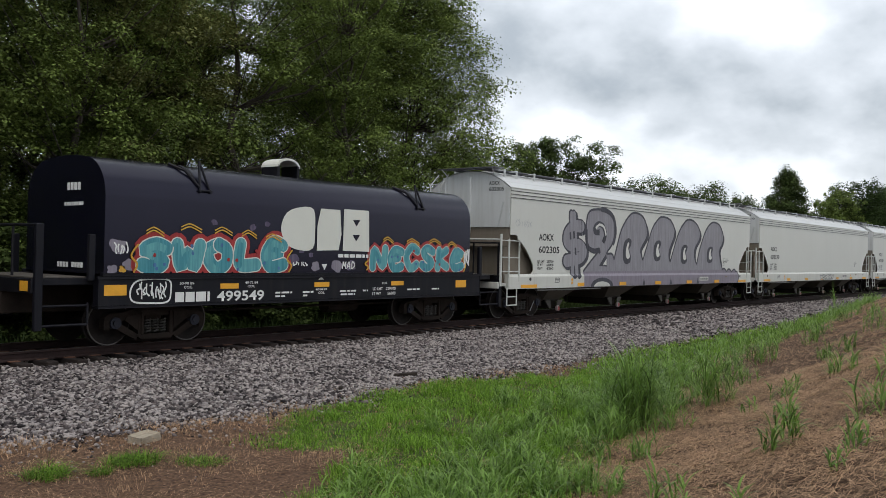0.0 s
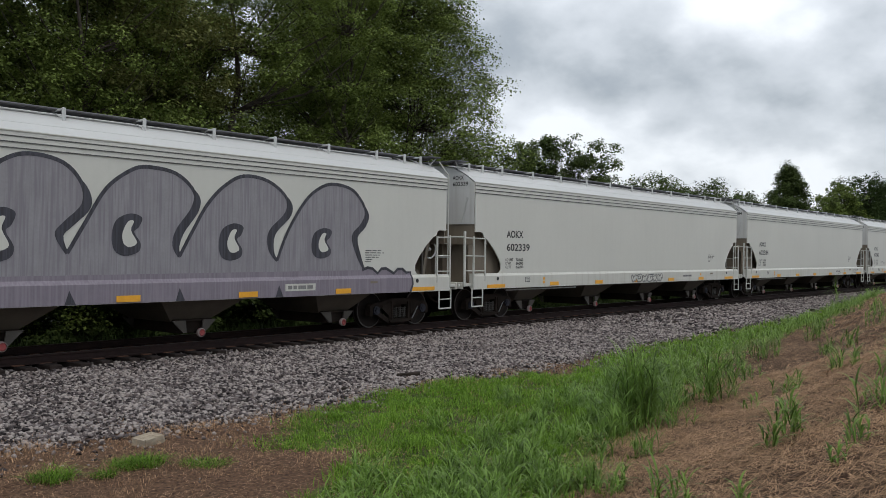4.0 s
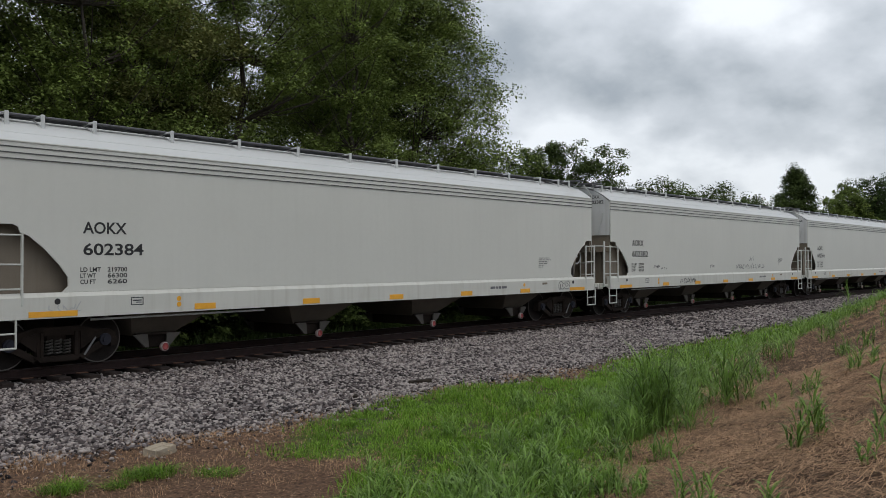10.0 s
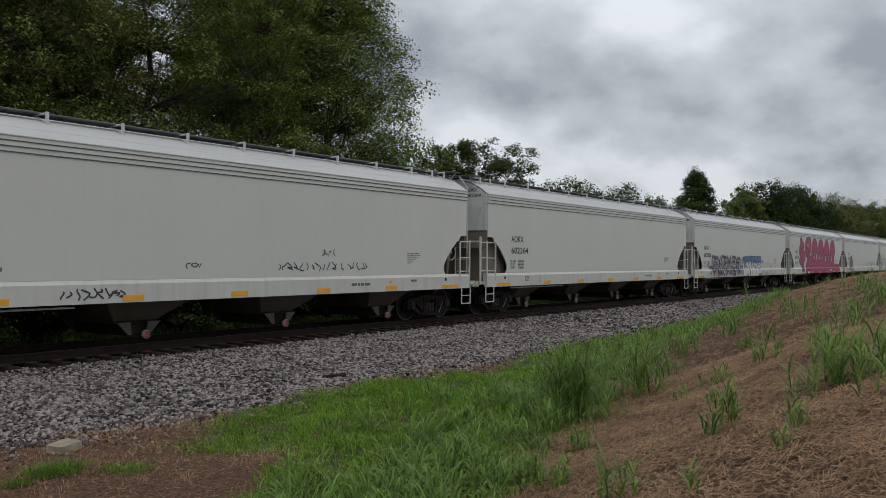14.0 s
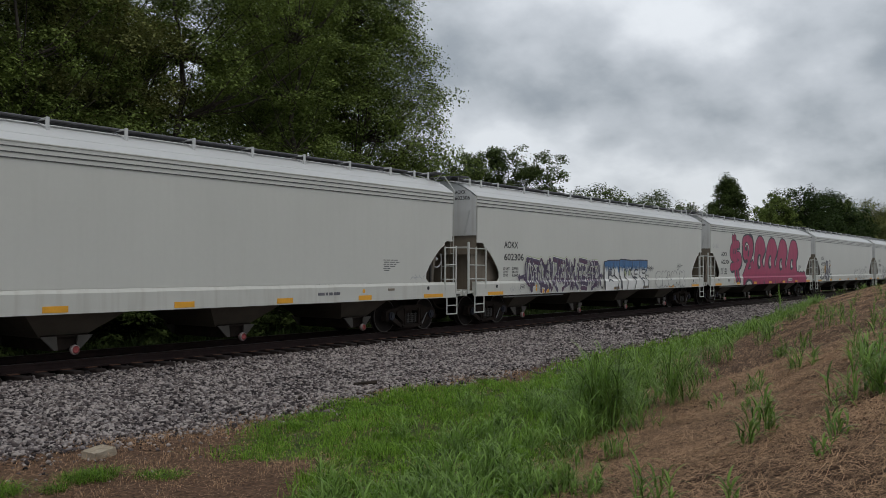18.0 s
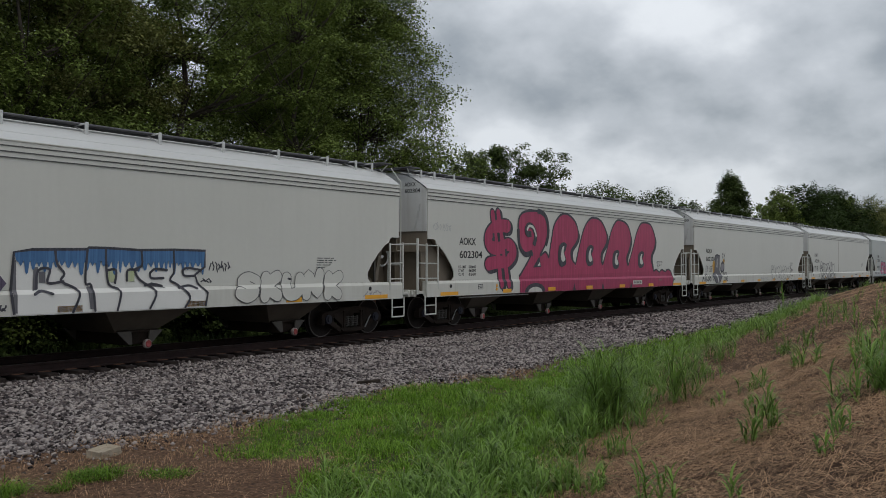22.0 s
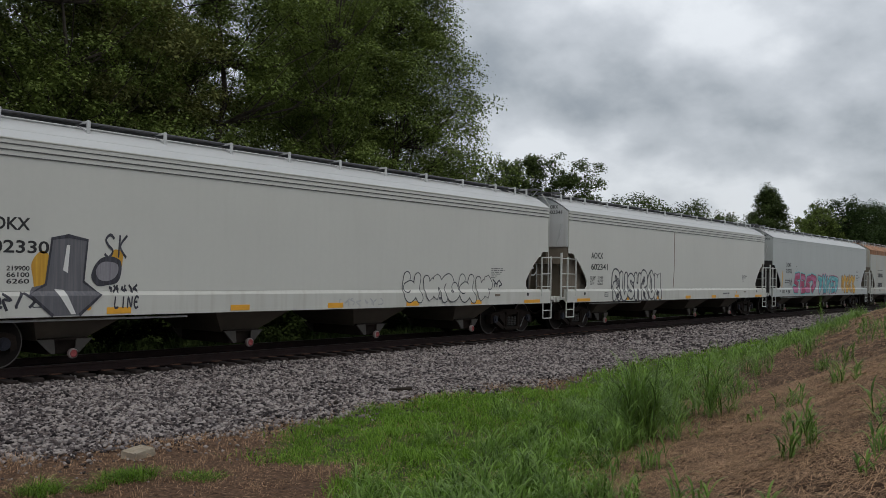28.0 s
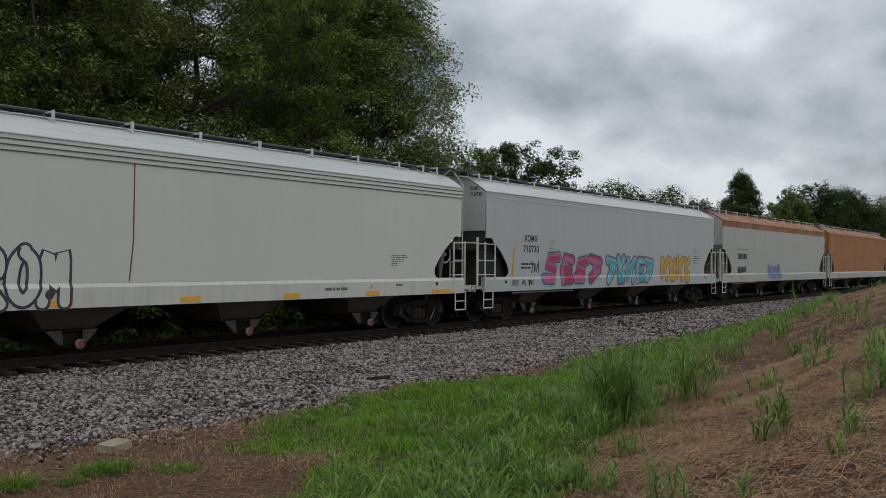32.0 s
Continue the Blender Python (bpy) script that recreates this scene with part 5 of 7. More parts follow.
for pts in ([(9.62, 2.10), (9.66, 1.84), (9.80, 1.66), (9.74, 1.52), (10.08, 1.33), (9.95, .96)], [(9.26, 1.40), (9.30, 1.72), (9.52, 1.74), (9.48, 1.50), (9.78, 1.52)], [(10.26, 2.11), (10.22, 1.50), (10.34, 1.44), (10.40, .97)],
            [(10.64, 2.13), (10.66, 1.70), (10.72, 1.44), (10.94, 1.32), (10.87, .96)], [(10.68, 1.72), (10.86, 1.72), (10.84, 1.48)], [(11.42, 2.10), (11.44, 1.82), (11.28, 1.72), (11.40, 1.52), (11.74, 1.30), (11.60, .97)], [(11.10, 1.52), (11.12, 1.72), (11.34, 1.72)],
            [(12.18, 2.11), (12.20, 1.70), (12.10, 1.52), (12.28, 1.42), (12.56, 1.18), (12.44, .96)], [(11.62, 1.66), (11.74, 1.74), (12.02, 1.72)], [(11.62, 1.66), (11.66, 1.56), (11.94, 1.56)], [(12.40, 1.70), (12.52, 1.76), (12.84, 1.72)], [(12.40, 1.70), (12.46, 1.60), (12.72, 1.60)],
            [(9.22, 1.30), (9.36, 1.36), (9.56, 1.30)], [(11.5, 1.42), (11.72, 1.44), (11.9, 1.40)], [(12.3, 1.36), (12.56, 1.40), (12.76, 1.34)]):
    paint("graffiti_stroke", thick(curve(pts, False, 4), .048), SPRAY["ink"], car, 6, label=CAPS)
for pts in ([(9.20, 1.36), (9.22, 1.78), (9.30, 1.78), (9.30, 1.40)], [(8.83, .98), (8.84, 1.9), (8.90, 1.9), (8.91, .98)], [(10.30, 1.0), (10.24, 1.42), (10.34, 1.42), (10.42, 1.0)], [(12.0, 1.36), (11.5, 1.42), (11.66, 1.48)]):
    paint("graffiti_flank", [pts], SPRAY["slate"], car, 5.2, label=CAPS)
for x, w in ((10.70, .17), (11.13, .14), (9.32, .12)):
    paint("graffiti_counter", [[(x, 1.50), (x + w, 1.50), (x + w, 1.70), (x, 1.70)]], SPRAY["lime" if x > 10 else "slate"], car, 5, label=CAPS)
scribble(car, 13.08, 13.67, 1.66, 1.92, 7, 55, SPRAY["ink"], .03)
scribble(car, 12.87, 13.18, 1.44, 1.55, 4, 56, SPRAY["ink"], .025)
scribble(car, 8.5, 8.74, 1.0, 1.14, 3, 57, SPRAY["ink"], .03)
known = {c.name for c in car.children}
scribble(car, 1.9, 2.6, 1.0, 1.22, 6, 57, SPRAY["faint"], .02)
throw_up(car, 13.80, 17.2, .97, 1.72, 5, 58, None, SPRAY["ink"], thick_line=.016, lean=.2, what="thin black outlined letters", layer=4, word="SKUNK", fat=.42)
scribble(car, 18.0, 18.7, 1.02, 1.18, 4, 59, SPRAY["haze"], .03)
# eighth hopper: grey arrow, gold haze, big outlined name
car = fleet[7]
known = {c.name for c in car.children}
paint("graffiti_arrow", [[(3.05, .95), (2.35, 1.32), (2.45, 1.45), (2.85, 1.5), (3.0, 2.3), (3.5, 2.36), (4.1, 2.3), (4.0, 1.55), (4.35, 1.42), (4.55, 1.32), (3.85, .95)]], SPRAY["slate"], car, 2, label="grey sprayed arrow")
paint("graffiti_outline", ribbon([(3.05, .95), (2.35, 1.32), (2.85, 1.5), (3.0, 2.3), (3.5, 2.36), (4.1, 2.3), (4.0, 1.55), (4.55, 1.32), (3.85, .95)], .07), SPRAY["ink"], car, 3, label="dark outline")
paint("graffiti_haze", [blob(2.72, 1.7, .28, .36, rng)], SPRAY["gold"], car, 1, label="gold haze")
paint("graffiti_haze", [blob(5.1, 1.95, .2, .18, rng)], SPRAY["gold"], car, 1)
paint("graffiti_ball", [blob(4.75, 1.74, .48, .28, rng, .2)], SPRAY["ink"], car, 2, label="dark sprayed ball")
paint("graffiti_ball", [blob(4.75, 1.74, .36, .18, rng, .2)], SPRAY["silver"], car, 2.5)
paint("graffiti_flash", [[(3.35, 1.75), (3.45, 2.2), (3.55, 2.2), (3.5, 1.7)], [(3.1, 1.42), (3.4, 1.4), (3.75, .97), (3.6, .97)]], M["white"], car, 3.5)
tag_word(car, "SK", 4.6, 5.5, 2.0, 2.42, SPRAY["ink"], .055)
tag_word(car, "LINE", 4.95, 5.85, 1.06, 1.28, SPRAY["ink"], .045)
scribble(car, 4.8, 5.8, 1.34, 1.5, 7, 72, SPRAY["ink"], .05)
slide(car, known, .61, 2.35, 2.52)
scribble(car, 1.0, 2.6, 1.0, 1.45, 9, 73, SPRAY["ink"], .05)
throw_up(car, 12.35, 16.3, .96, 1.86, 5, 74, None, SPRAY["ink"], thick_line=.028, lean=.1, what="black outlined bubble letters")
scribble(car, 16.1, 16.9, 1.42, 1.68, 5, 75, SPRAY["ink"], .04)
scribble(car, 10.0, 11.6, .98, 1.2, 8, 76, SPRAY["faint"], .03)
# ninth hopper: outlined name, seam
car = fleet[8]
throw_up(car, 3.20, 7.25, .94, 2.02, 7, 81, None, SPRAY["ink"], thick_line=.055, lean=.06, what="black outlined graffiti letters", word="RUSHROM", fat=.34)
for x, z, q in ((3.62, 1.62, .15), (3.55, 1.12, .11), (5.72, 1.62, .13), (5.70, 1.16, .11), (6.86, 1.18, .09)):
    paint("graffiti_spiral", ribbon([(x + q * (1 - i / 40) * math.cos(i * .5), z + q * (1 - i / 40) * math.sin(i * .5)) for i in range(38)], .028), SPRAY["ink"], car, 4, label="black sprayed spiral")
part("side_seam", Shape().slab([(8.49, 1.40), (8.57, 2.2), (8.575, 3.66), (8.60, 3.66), (8.595, 2.2), (8.515, 1.40)], -1.557, -1.54), M["rusty"], car, "vertical weld seam")
scribble(car, 5.2, 6.0, 1.55, 1.75, 5, 82, SPRAY["ink"], .035)
scribble(fleet[4], 17.4, 18.2, 1.45, 1.6, 4, 91, SPRAY["faint"], .02)
# bluish car: three coloured words
for car in (XG,):
    k = M["black"]
    write("XOMX", 2.30, 2.50, .22, k, car, SIDE, width=.85)
    write("710730", 2.25, 2.16, .22, k, car, SIDE, width=.98)
    for text, z, w in (("XOMX", 4.02, .36), ("710730", 3.84, .46)):
        ob = write(text, 0, 0, .11, k, car, 0, width=w)
        ob.matrix_basis = pose(.079, -.95, z, 0, 0, -90)
    bars(car, 2.1, 1.75, (.8, .6), .06, .12, k, seed=6)
    bars(car, 16.9, 2.45, (.5, .4, 0, .5, .8, .5, .4), .035, .10, k, seed=7)
    paint("framed_letter", ribbon([(3.95, 2.30), (4.2, 2.30), (4.2, 2.55), (3.95, 2.55)], .02, True), k, car)
    paint("primer_streak", [[(1.52, 1.4), (1.66, 1.4), (1.76, 2.3), (1.68, 2.3)]], SPRAY["gold"], car, 1, label="ochre primer streak")
    throw_up(car, 3.5, 7.7, 1.0, 2.2, 4, 101, [SPRAY["pink"], SPRAY["rose"]], SPRAY["ink"], SPRAY["aqua"], SPRAY["rose"], thick_line=.035, fat=.32, glow_wide=1.6, lean=.25, sharp=True, what="pink graffiti word")
    throw_up(car, 8.1, 12.4, 1.0, 2.15, 5, 102, [SPRAY["aqua"], SPRAY["teal"]], SPRAY["ink"], SPRAY["pink"], SPRAY["teal"], thick_line=.035, fat=.34, glow_wide=1.5, lean=.2, sharp=True, what="aqua graffiti word")
    throw_up(car, 13.2, 16.5, 1.0, 2.2, 4, 103, [SPRAY["gold"]], SPRAY["ink"], None, SPRAY["red"], thick_line=.035, fat=.34, lean=.2, sharp=True, what="gold graffiti word")
    scribble(car, 2.75, 3.25, 1.45, 1.9, 5, 104, SPRAY["ink"], .05)
    scribble(car, 2.1, 2.7, 1.05, 1.3, 4, 105, SPRAY["ink"], .05)
    part("sill_placard", Shape().box(1.5, 1.9, -HALF - .006, -HALF + .01, 1.10, 1.28, .002), M["faint_mark"], car)
bars(TN, 2.3, 2.1, (1.4, 0, 1.3), .28, .34, M["black"], seed=9)
paint("stencil_frame", ribbon([(2.2, 1.7), (3.8, 1.7), (3.8, 2.6), (2.2, 2.6)], .03, True), M["black"], TN)
bars(TN, 2.2, 1.5, (.9, .7), .06, .12, M["black"], seed=10)
throw_up(TN, 7.2, 9.6, 1.05, 1.75, 3, 111, [SPRAY["indigo"]], SPRAY["indigo"], None, SPRAY["blue"], thick_line=.1, lean=.2, what="blue graffiti")


# ---- coil car ----
def coil_car():
    """A covered coil car: a dark hood on a deep-silled frame; x from the leading end of its sill."""
    car = thing("coil_car", (0, CENTRE, 0), "dark navy covered coil car with teal and red graffiti", "freight car", GROUP)
    L = 11.72
    prof = [(-1.5, 1.42)] + [(-1.5 + .78 * (1 - math.cos(a)), 2.88 + .78 * math.sin(a)) for a in [math.pi / 2 * i / 8 for i in range(9)]]
    prof[-1] = (-.72, 3.665)
    top = [(-.4, 3.70), (0, 3.715), (.4, 3.70)]
    full = prof + top + [(-y, z) for y, z in reversed(prof)]
    part("hood", Shape().sweep(full, .14, L - .42, True, True), M["navy"], car, "dark navy steel hood with rounded shoulders", smooth=True)
    for s in (-1, 1):
        part("hood_flange", Shape().box(.08, L - .36, s * 1.50, s * 1.58, 1.36, 1.44, .01), M["navy2"], car)
        part("side_sill", Shape().box(0, L, s * 1.40, s * 1.56, .82, 1.37, .015), M["navy2"], car, "deep navy side sill")
        part("lower_flange", Shape().box(0, L, s * 1.36, s * 1.58, .78, .835, .008), M["navy2"], car)
        part("upper_flange", Shape().box(-.02, L + .02, s * 1.38, s * 1.59, 1.33, 1.385, .008), M["navy2"], car)
        for x in (2.25, 9.05):
            part("lifting_lug", Shape().path([(x - .02, s * 1.50, 3.08), (x + .10, s * 1.26, 3.74), (x + .24, s * 1.50, 3.08)], .028, 6).path([(x - .06, s * 1.49, 3.12), (x + .28, s * 1.49, 3.12)], .02, 6), M["navy2"], car, "dark triangular lifting lug")
            part("lug_strap", Shape().path([(x - .42, s * .95, 3.66), (x - .22, s * 1.25, 3.52), (x - .02, s * 1.46, 3.2)], .03, 6), M["navy2"], car, "curved steel strap")
    for x in (2.15, 9.0):
        part("hood_band", Shape().sweep([(y * 1.008, z + .012) for y, z in full[4:-4]], x - .05, x + .05), M["navy2"], car)
    # lifting bail: a pale arched hood on posts
    arc = [(5.62 + .36 * math.cos(a), 3.94 + .22 * math.sin(a)) for a in [math.pi * i / 12 for i in range(13)]]
    inner = [(5.62 + .31 * math.cos(a), 3.94 + .17 * math.sin(a)) for a in [math.pi * i / 12 for i in range(12, -1, -1)]]
    part("lifting_bail", Shape().slab(arc + inner, -.30, .30), M["cream"], car, "pale arched lifting bail")
    part("bail_post", Shape().box(5.27, 5.35, -.3, .3, 3.68, 4.0, .015), M["navy2"], car)
    part("bail_post", Shape().box(5.89, 5.97, -.3, .3, 3.68, 4.0, .015), M["navy2"], car)
    part("deck", Shape().box(-1.15, L + .75, -1.38, 1.38, 1.22, 1.34, .01), M["navy2"], car)
    part("centre_sill", Shape().box(-1.2, L + .8, -.3, .3, .66, 1.22, .02), M["grime"], car)
    for e in (0, 1):
        f = (lambda x: x) if e == 0 else (lambda x: L - x)
        a, b = sorted((f(-1.2), f(-1.12)))
        part("end_sill", Shape().box(a, b, -1.45, 1.45, 1.08, 1.34, .01), M["navy2"], car)
        part("walkway", Shape().box(*sorted((f(-1.12), f(-.1))), -1.3, 1.3, 1.345, 1.375, .005), M["outlet"], car, "grey grating end walkway")
        for s in (-1, 1):
            y = s * 1.47
            part("handrail_post", Shape().box(*sorted((f(-1.16), f(-1.02))), y - .05, y + .05, .42, 2.32, .012), M["navy2"], car)
            part("handrail_post", Shape().box(*sorted((f(-.16), f(-.04))), y - .05, y + .05, 1.3, 2.16, .012), M["navy2"], car)
            part("stirrup_step", Shape().path([(f(-1.09), y, .5), (f(-.15), y, .5), (f(-.15), y, .9)], .025, 8).path([(f(-1.09), y, .85), (f(-.15), y, .85)], .022, 8), M["navy2"], car)
            part("yellow_plate", Shape().box(*sorted((f(-1.22), f(-1.205))), y * .82 - .14, y * .82 + .14, 1.12, 1.3, .003), M["yellow"], car, "yellow reflective plate")
        part("crossover_rail", Shape().tube((f(-1.09), -1.47, 2.3), (f(-1.09), 1.47, 2.3), .026, 8).tube((f(-1.09), -.5, 1.35), (f(-1.09), -.5, 2.3), .026, 8).tube((f(-1.09), .5, 1.35), (f(-1.09), .5, 2.3), .026, 8), M["navy2"], car)
        c = part("coupler", ME_COUPLER, None, car, "rusty knuckle coupler")
        c.matrix_basis = pose(f(-1.15), 0, 0, 0, 0, 180 * e)
        h = part("air_hose", ME_HOSE, None, car)
        h.matrix_basis = pose(f(-1.15), .4 * (1 - 2 * e), .85, 0, 0, 180 * e)
        truck(car, f(1.55))
    part("brake_reservoir", Shape().tube((6.6, -.6, .62), (7.6, -.6, .62), .2, 14), M["grime"], car, smooth=True)
    part("brake_rod", Shape().tube((1.5, -.8, .62), (10, -.8, .62), .03, 6), M["grime"], car)
    for x, w in ((.12, .46), (2.74, .47), (5.37, .471), (7.99, .47), (10.62, .46)):
        part("reflector", Shape().box(x, x + w, -1.572, -1.56, 1.02 if w < .47 else 1.11, 1.22, .002), M["yellow"], car, "yellow reflective plate")
    return car


coil = coil_car()
ahead_car = copy_thing(coil, pose(0, CENTRE, 0))
tagged(ahead_car, "plain dark navy covered coil car coupled ahead")
HOOD = -1.506
k = M["white"]
fc = face_coil
# emblem as three plain blocks
def emblem(x, z, w, h):
    what = "plain cream block of an emblem"
    paint("emblem_block", [curve([(x, z + h * .5), (x + w * .06, z + h * .86), (x + w * .2, z + h), (x + w * .34, z + h * .97), (x + w * .36, z + h * .5), (x + w * .34, z + h * .05), (x + w * .2, z), (x + w * .06, z + h * .14)], True, 3)], M["cream"], coil, 3, fc, what, ())
    paint("emblem_block", [[(x + w * .385, z), (x + w * .63, z + .02), (x + w * .66, z + h * .4), (x + w * .64, z + h), (x + w * .42, z + h), (x + w * .385, z + h * .6)]], M["cream"], coil, 3, fc, what, ())
    paint("emblem_block", [[(x + w * .68, z + .01), (x + w, z), (x + w * .985, z + h * 1.03), (x + w * .685, z + h * 1.03)]], M["cream"], coil, 3, fc, what, ())
    for q in (.25, .62):
        paint("emblem_mark", [[(x + w * .79, z + h * (q + .16)), (x + w * .88, z + h * (q + .16)), (x + w * .835, z + h * q)]], M["navy"], coil, 3.6, fc, "", ())


emblem(4.38, 1.95, 2.84, .98)
bars(coil, 6.15, 1.80, (1.05,), .08, .1, k, fc, 3, layer=3)
bars(coil, 1.63, .86, (.85,), .20, .1, k, fc, 5, "reporting_mark")
write("499549", 2.66, .86, .20, k, coil, -1.566, width=1.24, name="car_number")
for x, r in ((4.2, (.5, .3)), (5.0, (.35, .2)), (6.2, (.55, .5)), (6.95, (.2,)), (8.6, (.5,)), (9.6, (.3,))):
    bars(coil, x, .98, r, .04, .08, k, fc, int(x * 7))
write("COIL", 1.85, 1.13, .05, k, coil, -1.566, width=.2)
write("COIL", 3.45, 1.13, .05, k, coil, -1.566, width=.2)
write("COIL", 5.5, .95, .05, k, coil, -1.566, width=.2)
write("COIL", 7.65, 1.15, .05, k, coil, -1.566, width=.2)
write("40-72 IN", 3.38, 1.21, .05, k, coil, -1.566, width=.34)
write("50-90 IN", 1.75, 1.21, .05, k, coil, -1.566, width=.34)
write("40-84 IN", 5.42, 1.03, .05, k, coil, -1.566, width=.34)
write("LD LMT", 7.32, 1.0, .07, k, coil, -1.566, width=.36)
write("229100", 7.8, 1.0, .07, k, coil, -1.566, width=.36)
write("LT WT", 7.3, .88, .07, k, coil, -1.566, width=.32)
write("56900", 7.86, .88, .07, k, coil, -1.566, width=.30)
for z, w, h, y0, n in ((3.02, .10, .15, -.6, 4), (2.72, .07, .07, -.72, 8), (1.52, .085, .10, -.75, 4), (1.52, .085, .10, -.2, 4)):
    for i in range(n):
        part("end_marking", Shape().box(.132, .139, y0 + i * w * 1.3, y0 + i * w * 1.3 + w, z, z + h, .001), k, coil, "plain white marking on the hood end")
paint("white_tag", ribbon(curve([(.72, .90), (.66, 1.1), (.78, 1.28), (1.1, 1.33), (1.5, 1.30), (1.55, 1.1), (1.48, .88), (1.1, .86)], True, 4), .035, True), k, coil, 2, fc, "white sprayed outline on the sill", ())
scribble(coil, .8, 1.45, .93, 1.28, 10, 5, k, .03, fc, "white scrawled tag", 2.5)
scribble(coil, .34, .62, 1.78, 2.04, 5, 6, k, .03, fc, "white scrawled tag", 2)
for x, z, r, c in ((.3, 1.52, .10, "mauve"), (.52, 1.52, .07, "gold"), (.66, 1.6, .12, "mauve"), (.42, 1.95, .16, "mauve"), (4.75, 1.72, .16, "violet"), (5.0, 1.95, .08, "violet"), (5.45, 1.58, .12, "mauve"), (6.15, 1.58, .16, "mauve"), (6.6, 1.6, .14, "violet"), (4.0, 2.5, .07, "violet"), (3.6, 2.42, .09, "violet"), (4.25, 2.28, .06, "violet"), (2.6, 2.48, .07, "violet"), (5.3, 1.85, .06, "violet")):
    paint("sprayed_cloud", [blob(x, z, r, r * .8, rng, 0, 11, .25)], SPRAY[c], coil, 1, fc, "", ())
face_hood = lambda z: -1.50
TEAL = "teal graffiti letters with white edge and red glow"
throw_up(coil, .82, 4.55, 1.40, 2.24, 5, 61, [SPRAY["lagoon"], SPRAY["mist"]], M["cream"], SPRAY["red"], None, face_hood, .024, .06, TEAL, 2, .37, word="SWOLE", glow_wide=1.8)
throw_up(coil, 7.25, 11.0, 1.42, 2.16, 6, 63, [SPRAY["mist"], SPRAY["lagoon"]], M["cream"], SPRAY["red"], None, face_hood, .016, .06, TEAL, 2, .35, word="NECSKE", glow_wide=1.8)
r7 = random.Random(7)
for x0, z0, w in ((1.0, 2.2, .4), (1.78, 2.3, .5), (2.6, 2.26, .45), (3.3, 2.22, .4), (3.95, 2.16, .45), (7.7, 2.2, .4), (8.6, 2.18, .5), (9.5, 2.2, .5), (10.3, 2.14, .4)):
    for j in range(2):
        paint("graffiti_crown", ribbon(curve([(x0, z0 + j * .06), (x0 + w * .35, z0 + .07 + j * .06), (x0 + w * .6, z0 + .05 + j * .055), (x0 + w, z0 - .04 + j * .06)], False, 4), .028), SPRAY["gold"], coil, 6 + j * .2, fc, "gold lines over the letters", ())
for x0, z0, z1 in ((.74, 1.45, 2.0), (4.62, 1.45, 1.95), (7.12, 1.5, 1.75), (11.02, 1.45, 2.05)):
    paint("graffiti_flame", ribbon(curve([(x0 + .1, z1), (x0 - .05, z0 * .4 + z1 * .6), (x0 + .08, z0 * .7 + z1 * .3), (x0, z0)], False, 4), .04), SPRAY["gold"], coil, 6, fc, "gold line beside the letters", ())
for i in range(26):
    x, z = (r7.uniform(1.0, 4.4) if i % 2 else r7.uniform(7.4, 10.9)), r7.uniform(1.47, 2.1)
    paint("paint_spot", [blob(x, z, .035, .035, rng, 0, 7, .2)], SPRAY["blue" if i % 3 else "red"], coil, 6.4, fc, "", ())
scribble(coil, 4.73, 5.19, 1.58, 1.70, 6, 65, k, .026, fc, "white scrawled tag", 2)
tag_word(coil, "MAD", 6.30, 6.75, 1.53, 1.70, k, .03, fc, 2)
scribble(coil, 11.0, 11.25, 1.55, 2.15, 8, 67, k, .03, fc, "white scrawled tag", 6.5)
paint("white_triangle", [[(5.64, 1.64), (5.82, 1.64), (5.73, 1.50)]], k, coil, 2, fc, "small white triangle", ())
paint("white_triangle", [[(5.49, 1.28), (5.67, 1.28), (5.58, 1.345)]], k, coil, 2, fc, "small white triangle", ())

COIL_AT = -13.11          # its sill's leading end, from the first hopper's
AHEAD_AT = COIL_AT - 15.75
for car in fleet + [coil, ahead_car]:
    car.location.x = 0

# ---- ground ----
def ground_h(x, y):
    """Height of the ground: the ballast bed, the flat beside it and the straw-covered bank that rises away from the track."""
    x, y = np.asarray(x, float), np.asarray(y, float)
    near = np.interp(y, [8.5, 10.2, 15.0, 15.4, 18.1, 18.5, 20.6, 26, 60, 400], [-.38, -.36, -.29, -.27, -.27, -.29, -.62, -.7, -.3, 0])
    toe = np.minimum(2.14 + .227 * x, 11.2)
    b = .45 * .5 * np.logaddexp(0, (toe - y) / .5)
    b = 2.15 * np.tanh(b / 2.15) * np.clip((x + 60) / 50, 0, 1)
    wob = .03 * np.sin(1.7 * x + .6 * y) * np.sin(1.3 * y - .4 * x) * np.clip((11 - y) / 3, 0, 1)
    rough = np.sin(5.3 * x + 2.1 * np.sin(3.1 * y)) * np.sin(6.1 * y + 1.7 * np.sin(4.3 * x)) + .6 * np.sin(11.9 * x - 3.0 * y) * np.sin(10.3 * y + 5.0 * x)
    return near + b + wob + .022 * rough * np.clip((toe - y) / 1.5, 0, 1) * (np.abs(x) < 70)


def toe_y(x):
    return np.minimum(2.14 + .227 * np.asarray(x, float), 11.2)


def straw_edge(x):
    """Where the straw of the bank gives way to green."""
    return np.interp(x, [0, 5, 7.2, 10, 12.5, 15, 19.5, 24, 34, 60], [2.6, 3.6, 4.2, 5.2, 5.9, 6.8, 8.0, 8.6, 9.4, 10.5])


def green_top(x):
    """The edge of the grass towards the ballast."""
    return np.interp(x, [6.8, 7.3, 8.8, 10.5, 12.0, 13.6, 14.6, 15.8, 20, 28, 40, 60], [8.3, 8.7, 9.4, 9.8, 9.9, 9.5, 8.7, 9.3, 10.2, 10.4, 11.3, 11.6])


